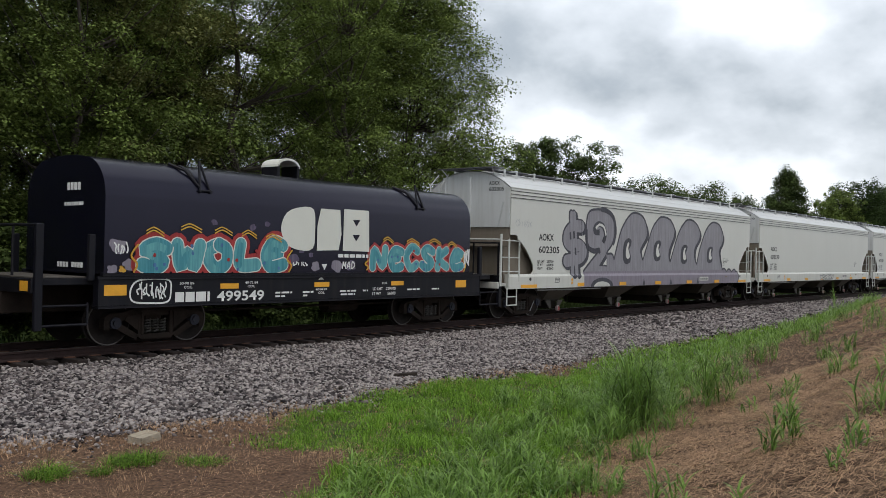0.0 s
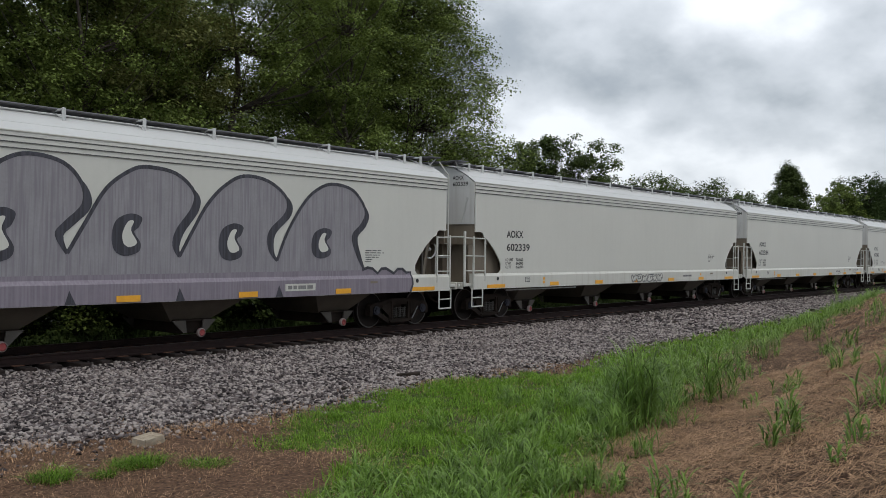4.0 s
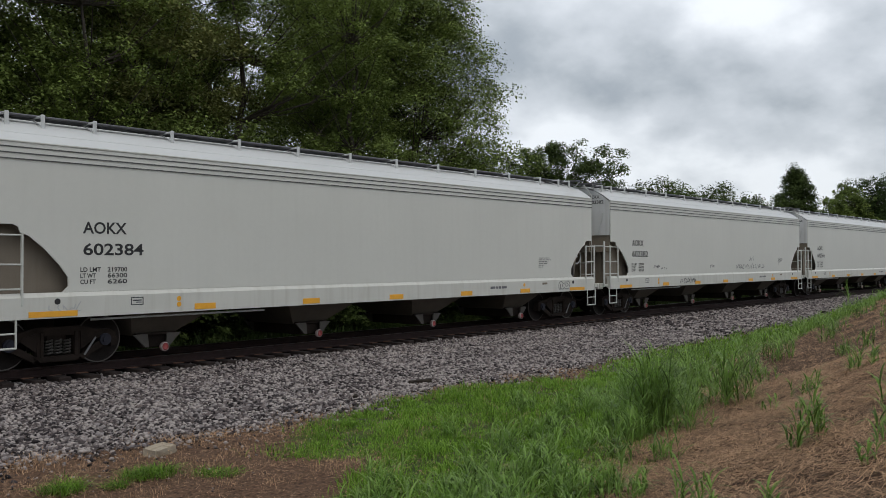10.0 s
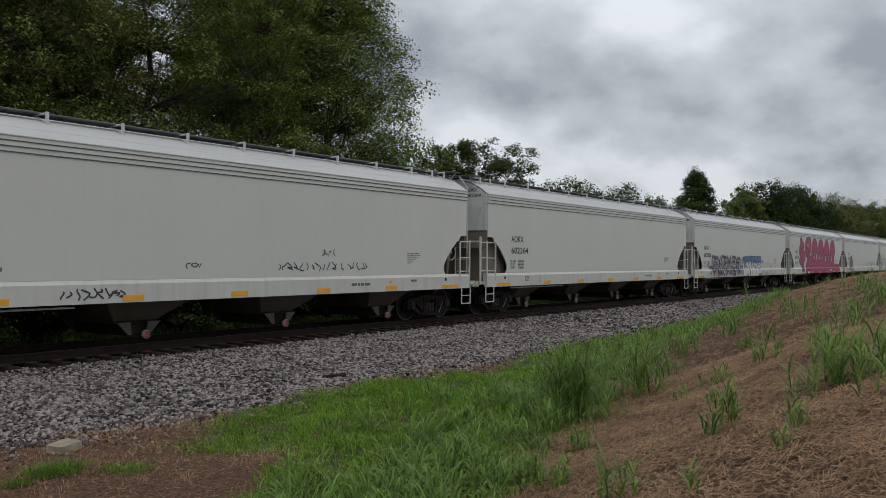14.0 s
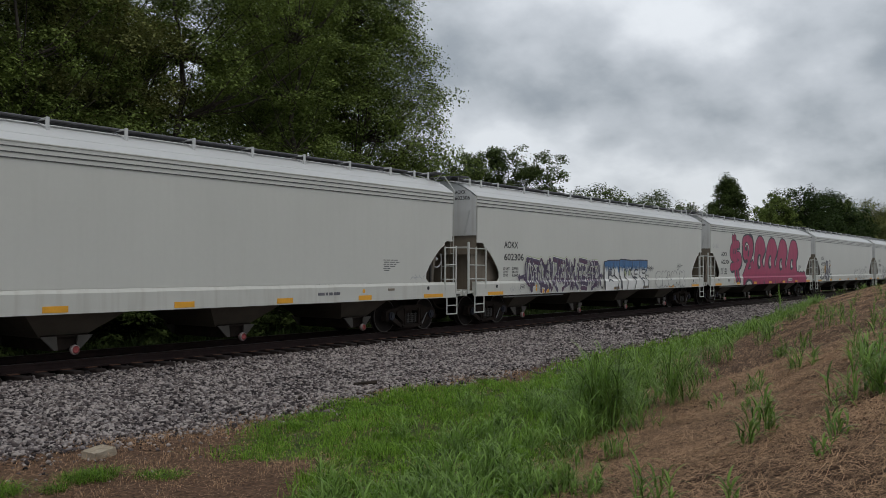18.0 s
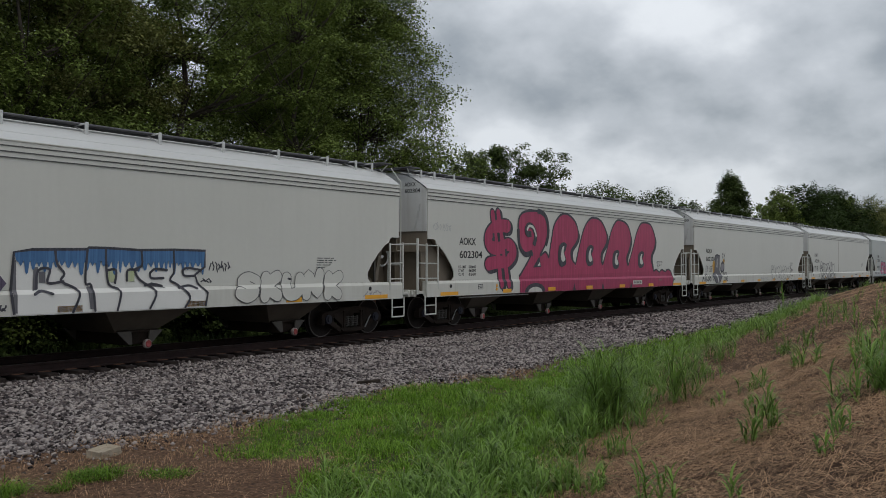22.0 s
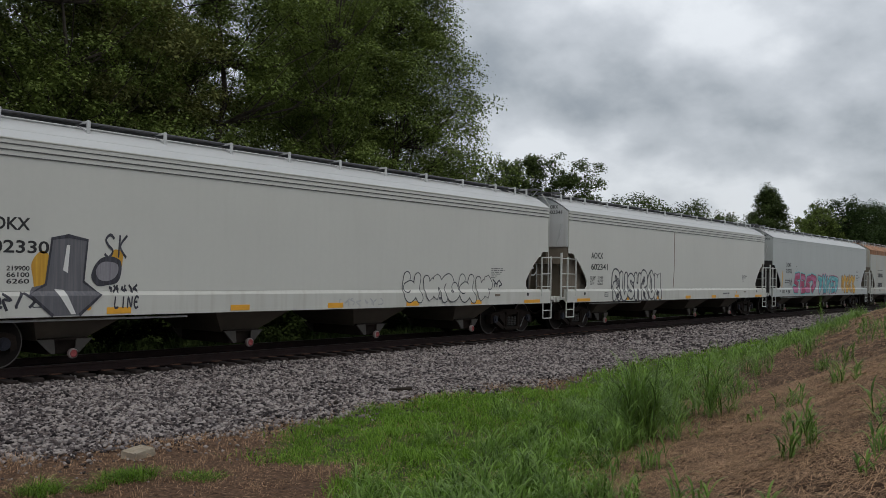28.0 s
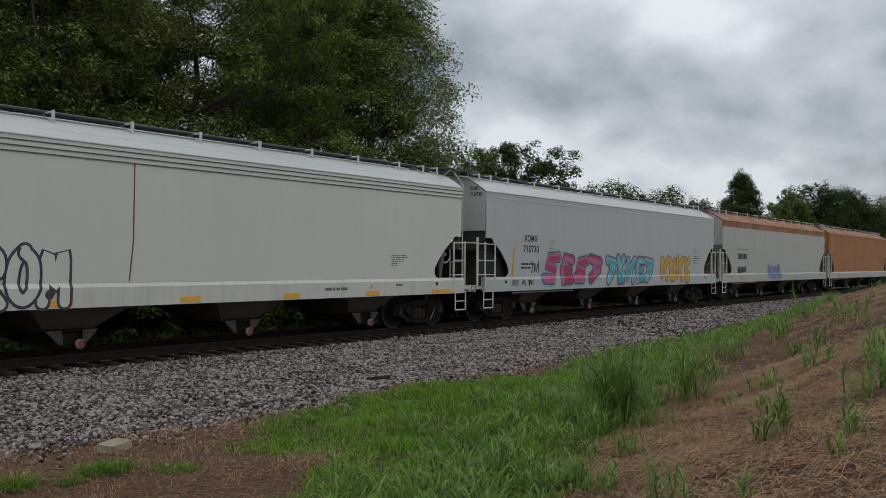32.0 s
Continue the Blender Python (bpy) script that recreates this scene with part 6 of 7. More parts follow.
def green_left(y):
    return np.interp(y, [0, 3, 4.5, 6, 7.2, 7.9, 8.4], [5.6, 5.2, 4.7, 5.4, 7.6, 7.0, 6.8])


def ballast_foot(x):
    return np.interp(x, [-60, 4, 6, 8.5, 10.5, 12, 14, 17, 22, 30, 45, 90], [10.4, 10.4, 10.2, 9.9, 10.2, 10.4, 10.1, 10.3, 10.8, 11.0, 11.7, 12.4])


xs = np.concatenate([-np.geomspace(1800, 12, 26), np.arange(-10, 20, .16), np.arange(20, 60, .4), np.geomspace(60.5, 2500, 40)])
ys = np.concatenate([-np.geomspace(1800, 7, 26), np.arange(-6, 21, .16), np.geomspace(21.2, 2500, 40)])
gx, gy = np.meshgrid(xs, ys, indexing="ij")
rs = np.random.RandomState(4)
gz = ground_h(gx, gy) + rs.normal(0, .006, gx.shape) * (np.abs(gx) < 70)
idx = np.arange(gx.size).reshape(gx.shape)
quads = np.stack([idx[:-1, :-1], idx[1:, :-1], idx[1:, 1:], idx[:-1, 1:]], -1).reshape(-1, 4)
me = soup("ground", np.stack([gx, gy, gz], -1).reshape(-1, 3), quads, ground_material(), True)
soft = lambda a: 1 / (1 + np.exp(-np.clip(a, -30, 30)))
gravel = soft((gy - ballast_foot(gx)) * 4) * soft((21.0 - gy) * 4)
green = soft((green_top(gx) - gy) * 5) * soft((gy - straw_edge(gx)) * 4) * soft((gx - green_left(gy)) * 5) * (gx < 200)
green = np.maximum(green, soft((gy - 20.6) * 4))
far = np.maximum(soft((-gy - 30) * 1), soft((np.abs(gx) - 120) * .3))
green = np.maximum(green, .7 * far)
straw = soft((straw_edge(gx) - gy + .2) * 4) * (1 - .8 * far)
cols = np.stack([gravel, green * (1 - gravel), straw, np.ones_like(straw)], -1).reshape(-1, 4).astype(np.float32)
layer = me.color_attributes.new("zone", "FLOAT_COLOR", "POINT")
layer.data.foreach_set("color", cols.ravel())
tagged(new("ground", me), "bare dirt, straw-mulched bank and grassy trackside ground", "ground", kind="structure")

# ---- track ----
track = thing("track", (0, CENTRE, 0), "single railway track with rusty rails on dark timber ties", "railway track", kind="structure")
prof = [(-.07, -.17), (.07, -.17), (.07, -.155), (.012, -.13), (.012, -.045), (.037, -.035), (.037, -.004), (.028, 0), (-.028, 0), (-.037, -.004), (-.037, -.035), (-.012, -.045), (-.012, -.13), (-.07, -.155)]
for s in (-1, 1):
    part("rail", Shape().sweep([(y + s * .755, z) for y, z in prof], -150, 420, True, True), M["rail"], track, "rusty steel rail")
    part("rail_head", Shape().box(-150, 420, s * .755 - .03, s * .755 + .03, -.001, .0015), M["tread"], track, "bright worn rail head")
TIES = [Shape().box(-.11, .11, -1.30, 1.30, -.34, -.165, .012).mesh("tie", M["tie"]), Shape().box(-.115, .115, -1.27, 1.33, -.34, -.162, .02).mesh("tie", M["tie"])]
PLATE = Shape().box(-.1, .1, -.17, .17, -.168, -.152, .004).mesh("tie_plate", M["rusty"])
rng = random.Random(3)
for i in range(290):
    x = -6 + i * .52
    t = part("tie", TIES[i % 2], None, track)
    t.matrix_basis = pose(x + rng.uniform(-.03, .03), rng.uniform(-.05, .05), rng.uniform(-.012, .008), 0, 0, rng.uniform(-1.2, 1.2))
for i in range(0, 70):
    for s in (-1, 1):
        part("tie_plate", PLATE, None, track, at=(-6 + i * .52, s * .755, .0))
rest = Shape()
for i in range(520):
    rest.box(145 + i * .52, 145 + i * .52 + .22, -1.3, 1.3, -.34, -.165)
tagged(part("far_ties", rest, M["tie"], track), kind="stuff")


def patchy(x, y, k=1.0):
    return .5 + .5 * np.sin(2.1 * k * x + 1.3 * np.sin(1.7 * k * y)) * np.sin(1.9 * k * y + 1.1 * np.sin(1.3 * k * x))


# ---- loose stuff on the ground ----
def scatter_stones(name, n, xr, yr, size, seed, keep=None, label=""):
    """Broken stones, each an uneven six-sided lump of its own."""
    r = np.random.RandomState(seed)
    x, y = r.uniform(*xr, n), r.uniform(*yr, n)
    if keep is not None:
        ok = keep(x, y, r)
        x, y = x[ok], y[ok]
        n = len(x)
    unit = np.array([(-1, -1, -.6), (1, -1, -.6), (1, 1, -.6), (-1, 1, -.6), (-.7, -.8, .7), (.8, -.7, .6), (.7, .8, .7), (-.8, .7, .6)])
    s = size * r.uniform(.55, 1.45, (n, 1, 1)) * r.uniform(.6, 1.15, (n, 1, 3)) / 2
    v = unit[None] * s * (1 + r.uniform(-.45, .45, (n, 8, 3)))
    a, b, c = r.uniform(0, 6.28, n), r.uniform(-1.3, 1.3, n), r.uniform(-1.3, 1.3, n)
    for ang, i, j in ((b, 1, 2), (c, 0, 2), (a, 0, 1)):
        p, q = v[:, :, i].copy(), v[:, :, j].copy()
        v[:, :, i], v[:, :, j] = p * np.cos(ang)[:, None] - q * np.sin(ang)[:, None], p * np.sin(ang)[:, None] + q * np.cos(ang)[:, None]
    z = ground_h(x, y) + size * .15 + r.uniform(-.35, .45, n) * size + .02 * (patchy(x, y, 1.9) - .5)
    v[:, :, 2] *= .8
    v += np.stack([x, y, z], -1)[:, None]
    box = np.array([(3, 2, 1, 0), (4, 5, 6, 7), (0, 1, 5, 4), (1, 2, 6, 5), (2, 3, 7, 6), (3, 0, 4, 7)])
    f = (box[None] + 8 * np.arange(n)[:, None, None]).reshape(-1, 4)
    return tagged(new(name, soup(name, v.reshape(-1, 3), f, M["stone"])), label, "gravel", kind="stuff")


on_bed = lambda x, y, r: (y > ballast_foot(x) - r.exponential(.22, len(x))) & (y < 15.55 + r.normal(0, .05, len(x)))
scatter_stones("ballast", 130000, (2.5, 26), (9.0, 15.8), .052, 1, on_bed, "grey crushed-stone ballast beside the track")
scatter_stones("ballast", 70000, (26, 75), (10.0, 16.2), .078, 2, on_bed, "grey crushed-stone ballast beside the track")
scatter_stones("ballast", 14000, (-3, 60), (15.3, 18.3), .075, 3, None, "grey crushed-stone ballast between the ties")
scatter_stones("dirt_stones", 12000, (3, 17), (6.6, 10.6), .026, 5, lambda x, y, r: (y < ballast_foot(x) + .2) & (r.random_sample(len(x)) < np.exp((y - ballast_foot(x)) * 1.6)), "small stones scattered on the dirt")


def blades(x, y, z, length, width, seed, lean=.5, segs=3, tilt=None):
    """Grass blades as bent, tapering strips. Returns verts and faces."""
    r = np.random.RandomState(seed)
    n = len(x)
    a = r.uniform(0, 2 * np.pi, n) if tilt is None else tilt
    out = length * lean * r.uniform(.3, 1.4, n)
    t = np.linspace(0, 1, segs + 1)
    px = x[:, None] + np.cos(a)[:, None] * out[:, None] * t ** 1.7
    py = y[:, None] + np.sin(a)[:, None] * out[:, None] * t ** 1.7
    pz = z[:, None] + length[:, None] * (t - .62 * np.clip(out / length, 0, 1.1)[:, None] * t ** 2.6)
    w = width[:, None] * np.interp(t, [0, .35, 1], [.55, 1, .03]) / 2
    sa = a + np.pi / 2 + r.uniform(-.5, .5, n)
    dx, dy = np.cos(sa)[:, None] * w, np.sin(sa)[:, None] * w
    v = np.stack([np.stack([px - dx, py - dy, pz], -1), np.stack([px + dx, py + dy, pz], -1)], 2).reshape(n, -1, 3)
    k = 2 * (segs + 1)
    f = np.array([(2 * i, 2 * i + 1, 2 * i + 3, 2 * i + 2) for i in range(segs)])
    return v.reshape(-1, 3), (f[None] + k * np.arange(n)[:, None, None]).reshape(-1, 4)


def grass_field(name, n, xr, yr, lo, hi, width, seed, keep, material, label, lean=.5, segs=3, tufts=0):
    r = np.random.RandomState(seed)
    if tufts:
        tx, ty = r.uniform(*xr, tufts), r.uniform(*yr, tufts)
        pick = r.randint(0, tufts, n)
        x, y = tx[pick] + r.normal(0, .055, n), ty[pick] + r.normal(0, .055, n)
        ok = keep(tx[pick], ty[pick], r)
        scale = r.uniform(.6, 1.2, tufts)[pick]
    else:
        x, y = r.uniform(*xr, n), r.uniform(*yr, n)
        ok = keep(x, y, r)
        scale = np.ones(n)
    x, y, scale = x[ok], y[ok], scale[ok]
    ln = r.uniform(lo, hi, len(x)) * scale * (.45 + 1.1 * patchy(x, y, 1.6))
    v, f = blades(x, y, ground_h(x, y) - .01, ln, width * r.uniform(.6, 1.3, len(x)), seed + 1, lean, segs)
    return tagged(new(name, soup(name, v, f, material)), label, "grass", kind="stuff")


in_green = lambda x, y, r: (y < green_top(x) + r.normal(0, .12, len(x))) & (y > straw_edge(x) + r.normal(0, .25, len(x))) & (x > green_left(y) + r.normal(0, .15, len(x)))
grass_field("short_grass", 130000, (4, 16), (2.5, 10.2), .06, .19, .010, 11, in_green, M["grass"], "short bright green grass between bank and ballast", .8, 3, 9000)
grass_field("short_grass", 60000, (16, 60), (4.5, 11.9), .06, .22, .018, 12, in_green, M["grass"], "short bright green grass between bank and ballast", .6)
tall_zone = lambda x, y, r: (y < straw_edge(x) + 1.9 + r.normal(0, .4, len(x))) & (y > straw_edge(x) - .25 + r.normal(0, .25, len(x))) & (patchy(x, y, .9) > .24) & (x > green_left(y) - .1) & (y < green_top(x) - .6)
grass_field("far_grass", 30000, (-10, 80), (20.3, 24.5), .2, .6, .03, 16, lambda x, y, r: r.random_sample(len(x)) < .8, M["needle"], "rank green weeds behind the track", .5, 3)
# dirt tufts
spots = ((5.28, 8.44, .32), (5.80, 7.92, .30), (4.40, 8.55, .26), (4.82, 8.30, .16), (14.3, 9.4, .3))
def near_spot(x, y, r):
    ok = np.zeros(len(x), bool)
    for a, b, c in spots:
        ok |= ((x - a) ** 2 + (y - b) ** 2) < (c * r.uniform(.3, 1, len(x))) ** 2
    return ok
grass_field("grass_tuft", 150000, (3.8, 15), (7.4, 10), .06, .2, .007, 17, near_spot, M["grass"], "low green grass tufts on bare dirt", 1.3)
dead_zone = lambda x, y, r: ((np.abs(y - ballast_foot(x) + .25) < r.exponential(.25, len(x))) & (patchy(x, y, .8) > .35)) | ((y < ballast_foot(x)) & (r.random_sample(len(x)) < .22) & (patchy(x, y, 2.3) > .4))
grass_field("dead_grass", 130000, (3, 16), (7.0, 10.8), .02, .10, .004, 18, dead_zone, M["dry"], "dead brown grass along the ballast edge", .8)


def straw_field(n, xr, yr, seed, keep, length):
    """Lying straws, thin strips that cross one another."""
    r = np.random.RandomState(seed)
    x, y = r.uniform(*xr, n), r.uniform(*yr, n)
    ok = keep(x, y, r)
    x, y = x[ok], y[ok]
    n = len(x)
    a = r.normal(.5, .9, n)
    ln, w = r.uniform(.3, 1, n) ** 1.5 * length, r.uniform(.0016, .0036, n) * (1 + x / 14)
    dx, dy = np.cos(a) * ln / 2, np.sin(a) * ln / 2
    ox, oy = -np.sin(a) * w / 2, np.cos(a) * w / 2
    up = r.uniform(.004, .05, n) ** 1.0
    rise = r.normal(0, .12, n) * ln
    pts = []
    for k, (u, o) in enumerate(((-1, -1), (-1, 1), (1, 1), (1, -1))):
        qx, qy = x + u * dx + o * ox, y + u * dy + o * oy
        pts.append(np.stack([qx, qy, ground_h(qx, qy) + up + u * rise * .5 + .004], -1))
    v = np.stack(pts, 1).reshape(-1, 3)
    return tagged(new("straw_mulch", soup("straw_mulch", v, np.arange(4 * n).reshape(-1, 4), M["dry"])), "dry brown straw mulch lying on the bank", "straw", kind="stuff")


straw_field(340000, (4.5, 16), (-1.5, 6.5), 21, lambda x, y, r: (y < straw_edge(x) + r.normal(.1, .25, len(x))) & (r.random_sample(len(x)) < .35 + .65 * patchy(x, y, 1.1)), .17)
straw_field(90000, (16, 45), (-2, 11), 22, lambda x, y, r: y < straw_edge(x) + r.normal(0, .3, len(x)), .27)
straw_field(22000, (3.2, 8), (5.5, 9.9), 23, lambda x, y, r: r.random_sample(len(x)) < .6 * patchy(x, y) + .1, .10)


def arching(base, heading, length, width, start, bend, segs=6):
    """Arching leaf blades: each leaves its stem at an angle and bends over under its weight."""
    n = len(length)
    th = start[:, None] + bend[:, None] * np.linspace(0, 1, segs + 1) ** 1.3
    step = (length / segs)[:, None]
    out = np.concatenate([np.zeros((n, 1)), np.cumsum(np.sin(th[:, :-1]) * step, 1)], 1)
    up = np.concatenate([np.zeros((n, 1)), np.cumsum(np.cos(th[:, :-1]) * step, 1)], 1)
    c, s = np.cos(heading)[:, None], np.sin(heading)[:, None]
    p = np.stack([base[:, 0:1] + c * out, base[:, 1:2] + s * out, base[:, 2:3] + up], -1)
    w = width[:, None] * np.interp(np.linspace(0, 1, segs + 1), [0, .3, .7, 1], [.5, 1, .7, .04]) / 2
    side = np.stack([-s * w, c * w, np.zeros_like(w)], -1)
    v = np.stack([p - side, p + side], 2).reshape(-1, 3)
    f = np.array([(2 * i, 2 * i + 1, 2 * i + 3, 2 * i + 2) for i in range(segs)])
    return v, (f[None] + 2 * (segs + 1) * np.arange(n)[:, None, None]).reshape(-1, 4)


def grass_stand(r, x, y, height, leaves=6, wide=.016):
    """Leaves and stems of many leafy grass stalks standing at x, y. Returns both soups."""
    n = len(x)
    z = ground_h(x, y) - .02
    lean_a, lean = r.uniform(0, 2 * np.pi, n), r.uniform(.03, .28, n)
    stems = arching(np.stack([x, y, z], -1), lean_a, height, np.full(n, wide * .45), lean * .3, lean * 1.6, 4)
    k = np.repeat(np.arange(n), leaves)
    t = np.tile(np.linspace(.05, .85, leaves), n) + r.uniform(-.06, .06, n * leaves)
    t = np.clip(t, .03, 1)
    off = height[k] * np.sin(lean[k] * .8) * t
    base = np.stack([x[k] + np.cos(lean_a[k]) * off, y[k] + np.sin(lean_a[k]) * off, z[k] + height[k] * t * np.cos(lean[k] * .7)], -1)
    ln = height[k] * r.uniform(.75, 1.35, len(k)) * np.interp(t, [0, .5, 1], [.85, .9, .5])
    lv = arching(base, r.uniform(0, 2 * np.pi, len(k)), ln, wide * r.uniform(.7, 1.4, len(k)), r.uniform(.2, .62, len(k)) * np.interp(t, [0, 1], [1.2, .7]), r.uniform(1.1, 2.6, len(k)), 6)
    return lv, stems


def grass_clump(x, y, height, stalks, spread, seed, label):
    """One plant of tall grass: thin stalks that carry drooping leaves."""
    r = np.random.RandomState(seed)
    z = float(ground_h(x, y))
    ob = thing("grass_clump", (x, y, z), label, "grass plant", "tall grass plants on the bank")
    qx, qy = x + r.normal(0, spread * .4, stalks), y + r.normal(0, spread * .4, stalks)
    lv, st = grass_stand(r, qx, qy, height * .68 * r.uniform(.55, 1.05, stalks), 7, .016)
    for name, (v, f) in (("foliage", lv), ("stalk", st)):
        part(name, soup(name, v - np.array([x, y, z]), f, M["weed"]), None, ob)
    return ob


def grass_cover(n, xr, yr, lo, hi, seed, keep, label, tufts, leaves=4, wide=.018):
    """A stand of leafy grass in tufts."""
    r = np.random.RandomState(seed)
    tx, ty = r.uniform(*xr, tufts), r.uniform(*yr, tufts)
    ok = keep(tx, ty, r)
    tx, ty = tx[ok], ty[ok]
    pick = r.randint(0, len(tx), n)
    x, y = tx[pick] + r.normal(0, .09, n), ty[pick] + r.normal(0, .09, n)
    size = r.uniform(.65, 1.15, len(tx))[pick]
    lv, st = grass_stand(r, x, y, r.uniform(lo, hi, n) * size, leaves, wide)
    v, f = np.concatenate([lv[0], st[0]]), np.concatenate([lv[1], st[1] + len(lv[0])])
    return tagged(new("tall_grass", soup("tall_grass", v, f, M["weed"])), label, "grass", kind="stuff")


grass_cover(1700, (4.3, 17), (2.5, 8.0), .14, .36, 13, tall_zone, "tall arching green grass along the foot of the bank", 420, 6, .0145)
grass_cover(1300, (17, 60), (5.0, 11.5), .17, .37, 14, lambda x, y, r: (y < straw_edge(x) + 1.0) & (y > straw_edge(x) - .5), "tall arching green grass along the foot of the bank", 700, 5, .017)
grass_cover(1500, (12, 75), (-2, 11), .15, .36, 15, lambda x, y, r: (y < straw_edge(x) - .4) & (y > straw_edge(x) - 9) & (r.random_sample(len(x)) < np.clip((x - 13) / 12, 0, 1) * (.04 + .96 * patchy(x, y, .6) ** 3)), "scattered green weeds growing through the straw", 1300, 5, .016)

BIG = "dense tall clump of arching green grass on the bank"
THIN = "sparse tall grass plant growing through the straw"
for i, (x, y, h, n, s, t) in enumerate(((10.73, 5.3, 1.40, 80, .5, BIG), (13.04, 5.16, 1.05, 32, .35, BIG), (8.37, 2.53, .62, 9, .16, THIN), (7.96, 2.61, .55, 6, .12, THIN), (7.48, 1.75, .42, 5, .14, THIN), (9.06, 1.88, .6, 14, .25, THIN),
                                      (8.96, 1.58, .65, 16, .3, BIG), (9.23, 1.30, .75, 22, .35, BIG), (8.2, 1.1, .5, 10, .25, THIN), (10.2, 1.9, .6, 14, .3, BIG), (11.4, 2.2, .6, 12, .3, THIN), (12.3, 3.9, .5, 8, .2, THIN), (6.27, 2.73, .55, 8, .2, THIN), (19.6, 6.7, .75, 16, .35, BIG), (12.5, 2.5, .6, 10, .3, BIG), (15.2, 2.6, .7, 14, .4, BIG), (18.1, 2.5, .7, 16, .45, BIG),
                                      (37.1, 10.2, 1.75, 4, .12, "single tall seeding weed at the edge of the ballast"), (20.0, 7.2, .7, 14, .35, BIG), (14.8, 6.8, .6, 14, .35, BIG), (8.1, 5.2, .55, 16, .35, BIG), (9.0, 4.9, .55, 14, .35, BIG), (7.3, 4.5, .5, 14, .35, BIG),
                                      (15.5, 5.6, .6, 9, .25, THIN), (12.0, 5.9, .6, 16, .35, BIG), (6.4, 5.1, .5, 14, .3, BIG), (7.2, 5.6, .5, 14, .3, BIG), (5.9, 4.3, .5, 14, .3, BIG), (10.9, 1.4, .55, 9, .3, THIN), (13.6, 3.4, .5, 6, .2, THIN), (10.6, 3.4, .3, 4, .15, THIN), (11.4, 4.1, .3, 4, .15, THIN),
                                      (16.3, 6.4, .6, 12, .3, BIG), (18.0, 6.9, .6, 12, .3, BIG), (22.5, 6.6, .7, 12, .35, BIG), (25.0, 7.2, .7, 12, .35, BIG), (17.2, 4.4, .6, 9, .3, THIN), (20.5, 4.6, .7, 14, .4, BIG), (14.4, 1.3, .6, 12, .35, BIG), (7.0, 3.6, .35, 4, .15, THIN), (5.9, 2.0, .3, 3, .1, THIN), (6.7, 1.6, .25, 3, .1, THIN))):
    grass_clump(x, y, h, n, s, 200 + 7 * i, t)


def lump(name, at, size, seed, material, label, category, turn=0):
    b = bmesh.new()
    bmesh.ops.create_icosphere(b, subdivisions=3, radius=1)
    for v in b.verts:
        n = noise.noise(v.co * 1.4 + Vector((seed, 0, 0))) * .35 + noise.noise(v.co * 3.5 + Vector((0, seed, 0))) * .15
        c = v.co * (1 + n)
        c = Vector([max(-.72, min(.72, q)) for q in c])
        v.co = Vector((c.x * size[0], c.y * size[1], c.z * size[2]))
    me = bpy.data.meshes.new(name)
    b.to_mesh(me)
    b.free()
    me.materials.append(material)
    ob = new(name, me)
    ob.matrix_basis = pose(*at, 4, -3, turn)
    return tagged(ob, label, category)


def stone_block(at, turn):
    """A squared stone with a worn hollow in its top."""
    b = bmesh.new()
    bmesh.ops.create_cube(b, size=1)
    bmesh.ops.scale(b, vec=(.34, .24, .12), verts=b.verts)
    top = max(b.faces, key=lambda f: f.calc_center_median().z)
    bmesh.ops.inset_individual(b, faces=[top], thickness=.045)
    bmesh.ops.translate(b, vec=(0, 0, -.05), verts=top.verts)
    bmesh.ops.bevel(b, geom=b.edges[:], offset=.018, segments=2, affect="EDGES")
    bmesh.ops.subdivide_edges(b, edges=[e for e in b.edges if e.calc_length() > .08], cuts=4, use_grid_fill=True)
    for v in b.verts:
        v.co *= 1 + .10 * noise.noise(v.co * 9) + .05 * noise.noise(v.co * 25)
    me = bpy.data.meshes.new("stone_block")
    b.to_mesh(me)
    b.free()
    me.materials.append(M["block"])
    ob = new("stone_block", me)
    ob.matrix_basis = pose(*at, 3, -4, turn)
    return tagged(ob, "pale weathered stone block with a hollow top on dirt", "stone")


stone_block((6.0, 9.35, float(ground_h(6.0, 9.35)) + .04), 12)
lump("wood_scrap", (12.36, 10.8, float(ground_h(12.36, 10.8)) + .04), (.30, .07, .06), 5.0, M["darkwood"], "dark broken piece of wood on the ballast", "wood scrap", -30)
lump("wood_scrap", (10.4, 10.5, float(ground_h(10.4, 10.5)) + .04), (.12, .05, .04), 7.0, M["darkwood"], "dark broken piece of wood on the ballast", "wood scrap", 40)
lump("dark_rock", (37.8, 11.35, float(ground_h(37.8, 11.35)) + .06), (.13, .12, .10), 8.0, M["darkwood"], "dark lump of rock at the ballast edge", "stone")
lump("wood_scrap", (28.0, 12.8, float(ground_h(28, 12.8)) + .05), (.35, .06, .05), 9.0, M["darkwood"], "dark broken piece of wood on the ballast", "wood scrap", 10)


